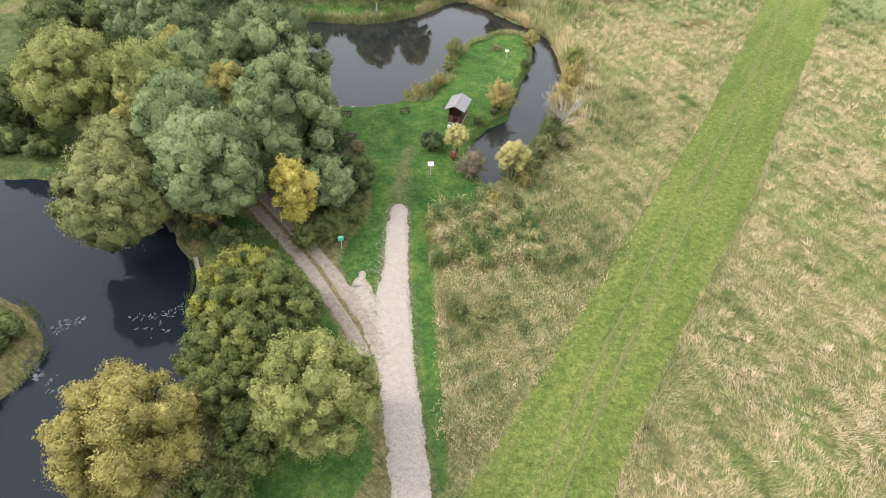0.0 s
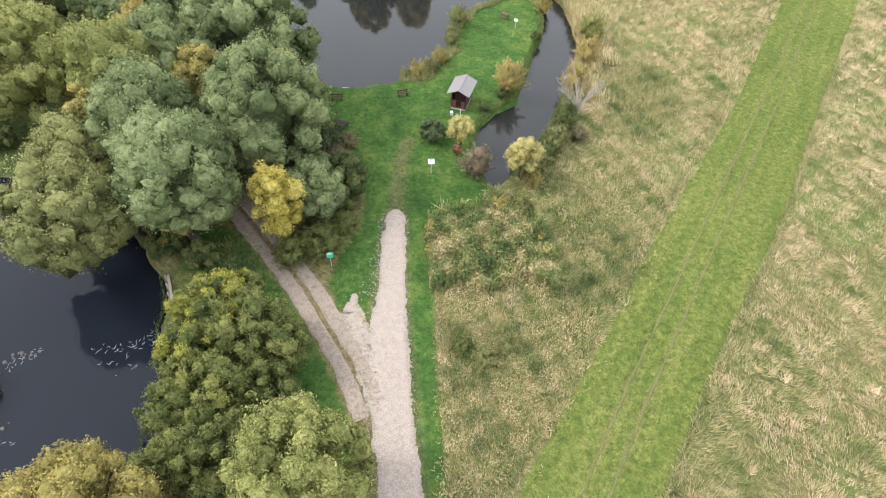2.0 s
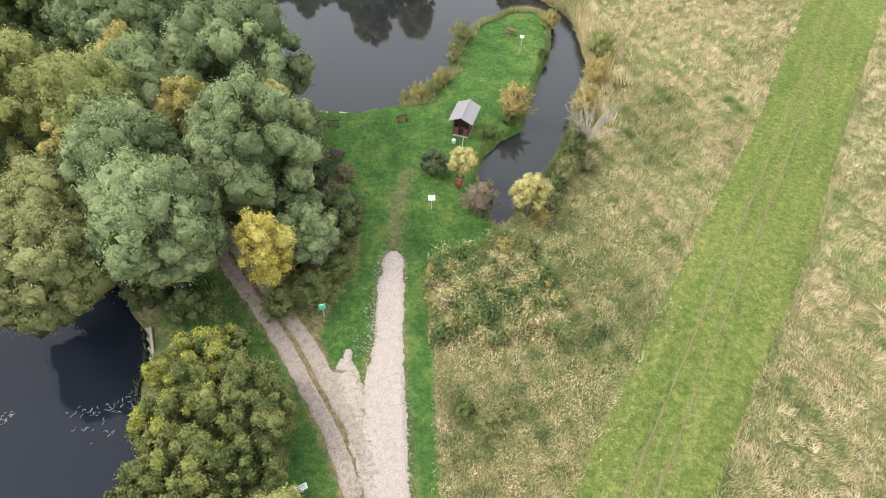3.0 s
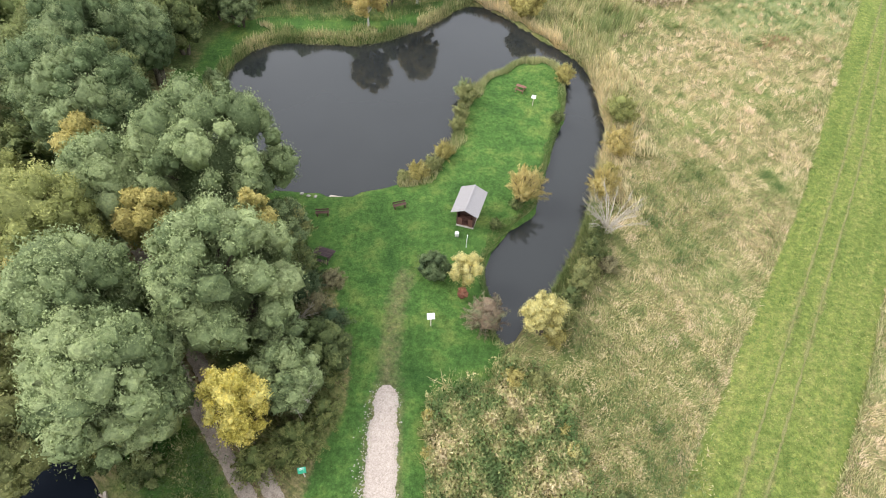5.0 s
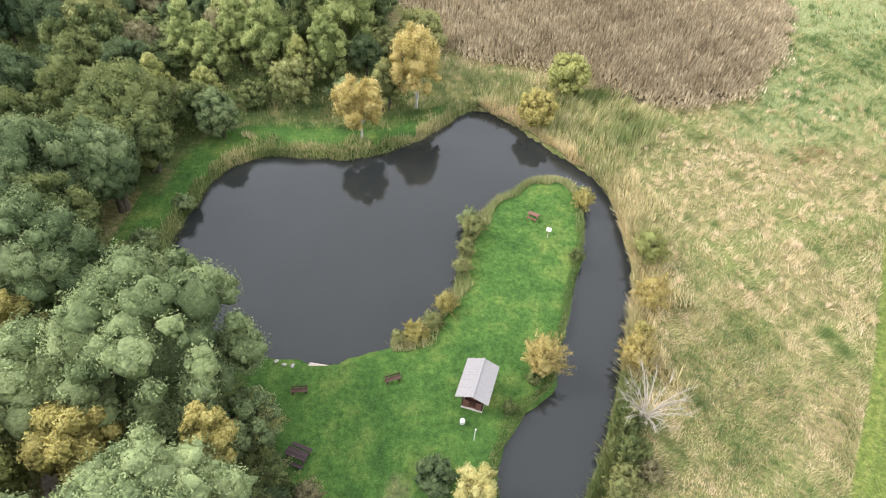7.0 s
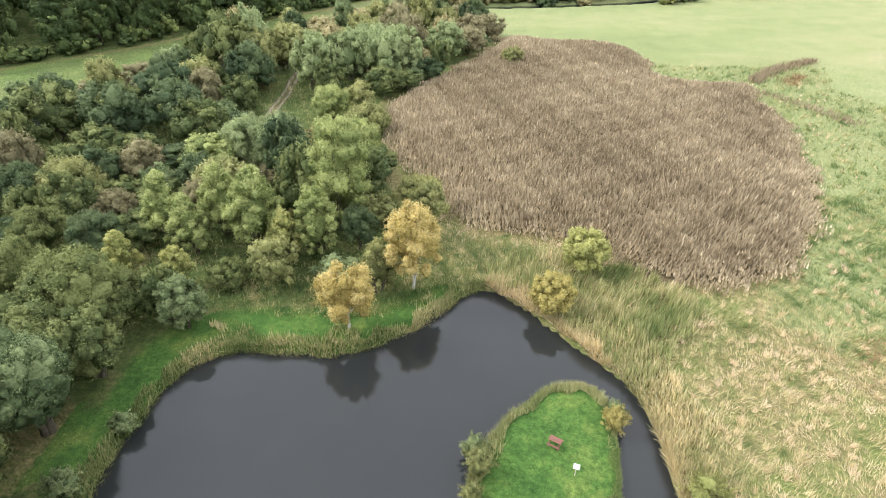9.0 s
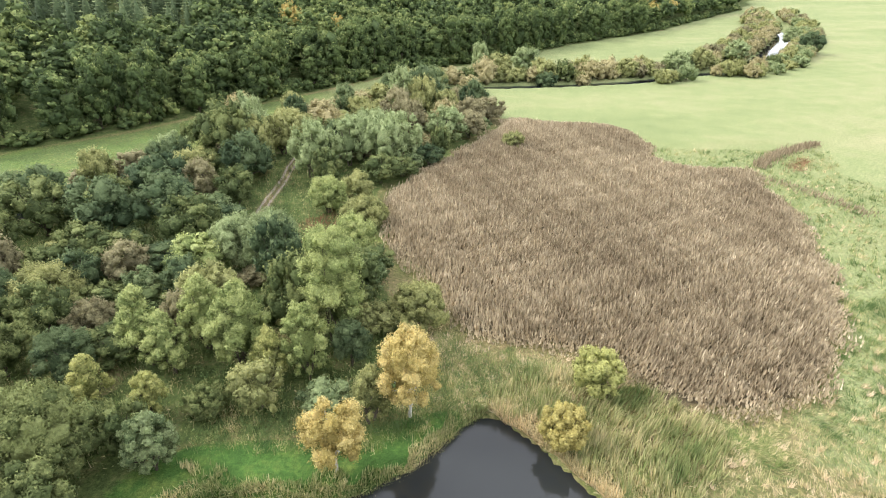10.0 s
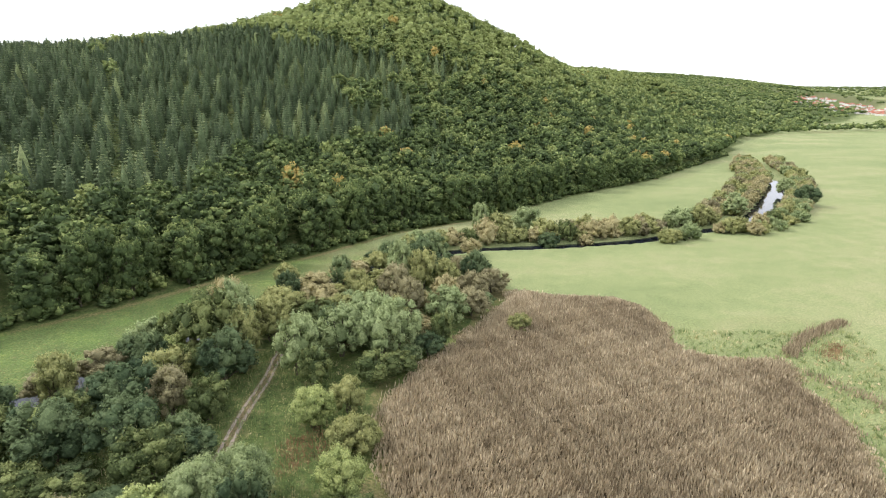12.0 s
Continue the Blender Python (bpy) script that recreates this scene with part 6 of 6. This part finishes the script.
places = np.stack([fxx[ok], fyy[ok], rf.uniform(0.9, 1.5, int(ok.sum())), rf.uniform(0.8, 1.15, int(ok.sum())), np.clip(0.3 + rf.normal(size=int(ok.sum())) * 0.1, 0.05, 0.8)], 1)
stuff("distant_forest", plant_many(BLOBS, places, rf), FOREST, "distant wooded ridges and tree belts", "forest")
print("forest", len(cx), len(near_front), int(ok.sum()), "planted", len(PLANTED))


# ---- things ----
def at_ground(x, y, rz=0.0, lift=0.0):
    return pose(x, y, float(ground_height(np.array([x], float), np.array([y], float))[0]) + lift, 0, 0, rz)


def hut():
    h = thing("garden_hut", "small brown timber shelter with a grey sheet roof", "hut", at=at_ground(3.7, 64.1, -18.8))
    box("plinth", (1.7, 2.8, 0.12), STONE, h, (0, 0.0, 0.03), label="pale stone plinth")
    box("floor_board", (1.56, 2.6, 0.05), RED_WOOD, h, (0, 0.05, 0.12))
    for x in (-0.78, 0.78):
        for y in (-1.25, 0.1, 1.35):
            box("post", (0.12, 0.12, 2.0), BROWN_WOOD, h, (x, y, 1.15))
    box("back_wall", (1.6, 0.05, 1.95), BROWN_WOOD, h, (0, 1.38, 1.12))
    box("partition", (1.5, 0.05, 1.95), BROWN_WOOD, h, (0, -0.2, 1.12))
    for x in (-0.52, 0.52):
        box("front_panel", (0.46, 0.05, 0.95), RED_WOOD, h, (x, -1.27, 0.6))
    for x in (-0.82, 0.82):
        for k in range(9):
            box("board", (0.035, 2.6, 0.2), BROWN_WOOD, h, (x, 0.05, 0.3 + 0.21 * k))
    for k in range(5):
        box("bench_slat", (1.45, 0.11, 0.035), RED_WOOD, h, (0, -0.95 + 0.13 * k, 0.55))
    for s in (-1, 1):
        roof = box("roof", (1.44, 3.6, 0.035), GREY_PAINT, h, (s * 0.635, 0, 2.345), (0, s * 24, 0), label="grey corrugated roof sheet")
        for k in range(15):
            box("rib", (1.42, 0.04, 0.016), GREY_PAINT, roof, (0, -1.68 + 0.24 * k, 0.02), bevel=0.004)
    box("ridge_cap", (0.2, 3.62, 0.03), GREY_PAINT, h, (0, 0, 2.66))
    for y in (-1.3, 1.35):
        bm = bmesh.new()
        a = [bm.verts.new(p) for p in ((-0.95, y - 0.02, 2.06), (0.95, y - 0.02, 2.06), (0, y - 0.02, 2.5))]
        b = [bm.verts.new((v.co.x, y + 0.02, v.co.z)) for v in a]
        bm.faces.new(a), bm.faces.new(b[::-1])
        for i in range(3):
            bm.faces.new((a[i], b[i], b[(i + 1) % 3], a[(i + 1) % 3]))
        bmesh.ops.recalc_face_normals(bm, faces=bm.faces[:])
        me = bpy.data.meshes.new("gable")
        bm.to_mesh(me)
        bm.free()
        me.materials.append(BROWN_WOOD)
        part("gable", me, h)


def picnic_table(x, y, rz, wood, label, s=1.0):
    t = thing("picnic_table", label, "table", "picnic tables", at_ground(x, y, rz) @ Matrix.Diagonal((s, s, 1, 1)))
    for k in range(4):
        box("table_plank", (1.8, 0.17, 0.045), wood, t, (0, -0.28 + 0.187 * k, 0.74))
    for side in (-1, 1):
        for k in range(2):
            box("bench_plank", (1.8, 0.14, 0.045), wood, t, (0, side * (0.66 + 0.155 * k), 0.45))
        for e in (-0.7, 0.7):
            box("leg", (0.09, 0.06, 0.85), wood, t, (e, side * 0.42, 0.37), (side * 28, 0, 0))
    for e in (-0.7, 0.7):
        box("cross_beam", (0.06, 1.6, 0.09), wood, t, (e + 0.06, 0, 0.385))
        box("top_beam", (0.06, 0.74, 0.08), wood, t, (e + 0.06, 0, 0.675))


def bench(x, y, rz):
    b = thing("park_bench", "dark brown wooden bench on the pond lawn", "bench", "benches", at_ground(x, y, rz))
    for k in range(3):
        box("seat_plank", (1.3, 0.11, 0.045), BROWN_WOOD, b, (0, -0.13 + 0.125 * k, 0.45))
    box("back_plank", (1.3, 0.035, 0.12), BROWN_WOOD, b, (0, 0.23, 0.6), (-12, 0, 0))
    for e in (-0.5, 0.5):
        box("leg", (0.08, 0.36, 0.44), BROWN_WOOD, b, (e, 0.0, 0.2))
        box("back_post", (0.06, 0.04, 0.3), BROWN_WOOD, b, (e, 0.255, 0.52), (-12, 0, 0))


def board_sign(x, y, rz, w, h, top, face, label, tilt=-55, bars=4, ink=INK):
    s = thing("information_sign", label, "sign", "signs", at_ground(x, y, rz))
    box("post", (0.07, 0.07, top), GREY_WOOD, s, (0, 0.04, top / 2 - 0.05))
    p = box("panel", (w, h, 0.03), face, s, (0, 0, top), (tilt + 90, 0, 0))
    box("heading_bar", (w * 0.6, h * 0.08, 0.004), ink, p, (0, h * 0.36, 0.017), bevel=0.0)
    for k in range(bars):
        box("text_bar", (w * (0.72 - 0.1 * (k % 2)), h * 0.035, 0.004), ink, p, (-w * 0.05, h * (0.2 - 0.13 * k), 0.017), bevel=0.0)
    return s


hut()
picnic_table(-9.5, 59.1, -22, DARK_WOOD, "weathered dark brown picnic table on the lawn", 0.92)
picnic_table(11.0, 84.9, -32, RED_WOOD, "reddish wooden picnic table at the spit's end", 0.62)
bench(-2.9, 65.4, 18)
bench(-10.2, 64.4, 4)
board_sign(0.0, 51.8, 3, 0.62, 0.5, 1.45, WHITE_PAINT, "white information board on a post beside the mown path")
board_sign(12.1, 82.0, -20, 0.5, 0.4, 1.2, WHITE_PAINT, "small white notice board on the grassy spit")
sg = board_sign(-8.6, 39.9, 10, 0.55, 0.45, 1.35, GREEN_PAINT, "small green and white sign at the track fork", -40, 2, WHITE_PAINT)
board_sign(-8.5, 26.6, 25, 0.75, 0.42, 0.9, WHITE_PAINT, "low white sign among the bushes", -35)

barrel = thing("barrel", "white round barrel standing on the lawn", "barrel", at=at_ground(2.5, 61.7) @ Matrix.Diagonal((0.8, 0.8, 0.8, 1)))
prof = [(0.0, 0.0), (0.2, 0.0), (0.24, 0.06), (0.255, 0.3), (0.24, 0.54), (0.225, 0.6), (0.2, 0.6), (0.195, 0.56), (0.0, 0.56)]
ang = np.linspace(0, 2 * np.pi, 20, endpoint=False)
bv = np.array([(r * math.cos(a), r * math.sin(a), z) for r, z in prof for a in ang])
bf = [(i * 20 + j, i * 20 + (j + 1) % 20, (i + 1) * 20 + (j + 1) % 20, (i + 1) * 20 + j) for i in range(len(prof) - 1) for j in range(20)]
part("drum", np_mesh("barrel_drum", bv, bf, WHITE_PAINT, smooth=True), barrel)
hv, hf = tubes([([(0.25 * math.cos(a), 0.25 * math.sin(a), 0.42) for a in np.linspace(0, 6.2832, 21)], [0.014] * 21)])
part("hoop", np_mesh("barrel_hoop", hv, hf, METAL, smooth=True), barrel, "grey metal hoop")

post = thing("white_post", "thin white post leaning on the lawn", "post", at=at_ground(3.3, 60.3))
pv, pf = tubes([([(0, 0, -0.1), (0.0, 0.02, 0.8), (0.05, 0.06, 1.55)], [0.035, 0.035, 0.03])], 8)
part("shaft", np_mesh("post_shaft", pv, pf, WHITE_PAINT, smooth=True), post)
box("cap", (0.1, 0.1, 0.05), WHITE_PAINT, post, (0.05, 0.06, 1.57), bevel=0.015)

plank = thing("landing_plank", "bleached wooden landing plank at the pond's edge", "plank", at=pose(-8.8, 66.9, -0.28, 0, 3, -9))
box("deck_board", (2.3, 0.2, 0.07), GREY_WOOD, plank, (0, 0, 0.06), bevel=0.015)
box("deck_board", (2.15, 0.16, 0.06), GREY_WOOD, plank, (0.06, 0.2, 0.05), bevel=0.015)
box("bearer", (0.2, 0.5, 0.18), STONE, plank, (-1.05, 0.05, -0.06), bevel=0.02)
box("bearer", (0.14, 0.45, 0.16), GREY_WOOD, plank, (0.8, 0.05, -0.07), bevel=0.02)
for k, (x, y) in enumerate(((-11.9, 67.0), (-12.6, 67.3), (-11.2, 66.9))):
    rng = np.random.default_rng(k)
    st = np_mesh("stone", ICO2[0] * np.array([0.22, 0.16, 0.1]) * (1 + 0.1 * rng.normal(size=(len(ICO2[0]), 1))), ICO2[1], STONE)
    ob = tagged(new("shore_stone", st), "pale flat stone on the pond's edge", "stone", "shore stones")
    ob.matrix_basis = at_ground(x, y, 40 * k, 0.04)

# footbridge over the river under the willows
bridge = thing("footbridge", "bleached wooden footbridge half hidden under willows", "bridge", at=pose(-31.2, 53.0, 0.15, 0, 0, -55))
for s in (-0.5, 0.5):
    box("beam", (6.5, 0.16, 0.22), GREY_WOOD, bridge, (0, s, -0.05))
    box("handrail", (6.4, 0.09, 0.07), GREY_WOOD, bridge, (0, s * 1.3, 1.0))
    for k in range(5):
        box("rail_post", (0.08, 0.08, 1.05), GREY_WOOD, bridge, (-3 + 1.5 * k, s * 1.3, 0.5))
for k in range(26):
    box("deck_board", (0.19, 1.4, 0.045), GREY_WOOD, bridge, (-3.1 + 0.248 * k, 0, 0.09))

# weir wall, rapids and stones in the river
wall = thing("weir_wall", "low pale timber wall holding the river bank", "wall", at=pose(-21.35, 37.8, -1.3, 0, 0, -68))
for k in range(4):
    box("timber", (3.2, 0.2, 0.24), GREY_WOOD, wall, (0, 0.02 * k, 0.15 + 0.25 * k), bevel=0.02)
for k in range(4):
    box("stake", (0.14, 0.14, 1.5), GREY_WOOD, wall, (-1.4 + 0.93 * k, -0.14, 0.45), bevel=0.02)


def foam(rng, a, b, count, spread_m):
    vs, fs, base = [], [], 0
    for _ in range(count):
        k = rng.random()
        x, y = a[0] * (1 - k) + b[0] * k + rng.normal() * spread_m, a[1] * (1 - k) + b[1] * k + rng.normal() * spread_m
        n, r0 = 6, rng.uniform(0.04, 0.13)
        bend, head = rng.uniform(-1, 1), rng.uniform(0, 6.28)
        pts = [(x + math.cos(head + bend * t) * r0 * t * 2, y + math.sin(head + bend * t) * r0 * t * 2, RIVER_LEVEL + 0.012) for t in np.linspace(-1, 1, n)]
        v, f = tubes([(pts, [0.006, 0.015, 0.024, 0.024, 0.015, 0.006])], 5)
        v[:, 2] = RIVER_LEVEL + 0.01 + (v[:, 2] - RIVER_LEVEL) * 0.5
        vs.append(v), fs.append(f + base)
        base += len(v)
    return np.concatenate(vs), np.concatenate(fs)


rr = np.random.default_rng(3)
for a, b, n, w in (((-25.2, 32.4), (-21.6, 33.6), 34, 0.35), ((-24.5, 31.6), (-21.8, 31.0), 10, 0.4), ((-31.0, 31.4), (-29.4, 32.7), 22, 0.2), ((-31.6, 28.2), (-30.6, 27.0), 26, 0.25), ((-31.0, 26.8), (-28.0, 25.4), 20, 0.25)):
    v, f = foam(rr, a, b, n, w)
    tagged(new("river_foam", np_mesh("river_foam", v, f, FOAM)), "white foam where the river runs over a stone sill", "foam", kind="stuff")
rock_proto = [ICO2[0] * np.array([0.3, 0.24, 0.17]) * (1 + 0.14 * np.random.default_rng(k).normal(size=(len(ICO2[0]), 1))) for k in range(4)]
rock_mesh = [np_mesh("river_rock", v, ICO2[1], WET_STONE) for v in rock_proto]
for k in range(22):
    line = (((-31.5, 31.4), (-30.6, 32.4)), ((-31.6, 28.0), (-29.6, 26.8)), ((-31.9, 27.0), (-31.2, 29.6)))[k % 3]
    u = rr.random()
    x, y = (line[0][i] * (1 - u) + line[1][i] * u + rr.normal() * 0.25 for i in (0, 1))
    ob = tagged(new("river_rock", rock_mesh[k % 4]), "wet rounded stone of the river sill", "rock", "river rocks")
    s = rr.uniform(0.3, 0.8)
    ob.matrix_basis = pose(x, y, max(RIVER_LEVEL - 0.02, float(ground_height(np.array([x]), np.array([y]))[0])), 0, 0, rr.uniform(0, 360)) @ Matrix.Diagonal((s, s, s, 1))


# bare trees and fallen wood
def bare_tree(name, label, x, y, h, spread_m, count, bark, seed, low=0.2, group=""):
    rng = np.random.default_rng(seed)
    top = thing(name, label, "tree", group, at_ground(x, y))
    stems, twigs = [], []
    for k in range(count):
        a = rng.uniform(0, 6.283)
        reach, up = spread_m * rng.uniform(0.4, 1), h * rng.uniform(0.55, 1)
        tip = np.array([math.cos(a) * reach, math.sin(a) * reach, up])
        p = [np.array([0, 0, -0.1]), tip * np.array([0.25, 0.25, 0.45]), tip * np.array([0.62, 0.62, 0.8]), tip]
        stems.append((p, [0.07, 0.055, 0.03, 0.008]))
        for j in range(11):
            u = rng.uniform(0.3, 1)
            q = p[1] * (1 - u) + p[3] * u
            d = unit(tip + rng.normal(size=3) * h * 0.35) * rng.uniform(0.4, 1.1)
            twigs.append(([q, q + d * 0.6, q + d], [0.02, 0.014, 0.005]))
    v, f = tubes(stems, 6)
    part("trunk", np_mesh(name + "_trunk", v, f, bark, smooth=True), top)
    v, f = tubes(twigs, 4)
    part("crown", np_mesh(name + "_crown", v, f, bark), top)


bare_tree("bare_tree", "leafless pale dead willow leaning over the channel", 16.4, 61.8, 4.6, 3.0, 24, PALE_BARK, 4)
bare_tree("bare_shrub", "tangle of dry bare branches beside the lawn", -10.6, 52.4, 2.2, 2.3, 14, PALE_BARK, 9)
bare_tree("bare_shrub", "leafless grey shrub among green ones", -9.2, 44.8, 3.6, 1.4, 9, PALE_BARK, 13)
log = thing("fallen_log", "rotten red-brown log lying at the lawn's edge", "log", at=at_ground(-8.3, 49.9, 118, 0.22))
lv, lf = tubes([([(-1.1, 0, 0), (-0.4, 0.06, 0.03), (0.4, -0.03, 0.02), (1.0, 0.05, 0)], [0.2, 0.23, 0.22, 0.17])], 10)
part("stem", np_mesh("log_stem", lv, lf, RED_WOOD, smooth=True), log)
for k in range(3):
    lv, lf = tubes([([(-0.6 + 0.5 * k, 0, 0.1), (-0.5 + 0.5 * k, 0.1, 0.42)], [0.06, 0.03])], 6)
    part("branch_stub", np_mesh("log_stub", lv, lf, RED_WOOD, smooth=True), log)

# village far down the valley
ROOF_RED = paint_material("red_roof_tiles", (0.36, 0.14, 0.09), 0.8)
RENDER_WHITE = paint_material("white_render", (0.8, 0.78, 0.74), 0.9)
PANE = paint_material("dark_pane", (0.05, 0.06, 0.07), 0.2)


def house(x, y, rz, w, d, h):
    o = thing("village_house", "white rendered house with a red tiled roof far down the valley", "house", "village", at_ground(x, y, rz, -0.5))
    box("wall", (w, d, h), RENDER_WHITE, o, (0, 0, h / 2), bevel=0.0)
    for s in (-1, 1):
        box("roof", (w + 0.8, d * 0.64, 0.3), ROOF_RED, o, (0, s * d * 0.26, h + d * 0.2), (-s * 40, 0, 0), bevel=0.0)
        box("gable", (0.3, d * 0.55, d * 0.3), RENDER_WHITE, o, (s * w * 0.48, 0, h + d * 0.12), bevel=0.0)
        for k in (-0.3, 0.0, 0.3):
            box("window", (1.3, 0.1, 1.5), PANE, o, (w * k, s * (d / 2 + 0.03), h * 0.55), bevel=0.0)
    return o


rv = np.random.default_rng(8)
HOUSES = []
for k in range(125):
    dd, a = rv.uniform(1960, 2380), radians(rv.uniform(31.5, 39.0))
    x, y, rz = dd * math.sin(a), 70 + dd * math.cos(a), rv.uniform(0, 180)
    if k < 6:
        HOUSES.append(house(x, y, rz, rv.uniform(9, 14), rv.uniform(7, 9), rv.uniform(4.0, 6.5)))
    else:
        copy_thing(HOUSES[k % 6], at_ground(x, y, rz, -0.5))
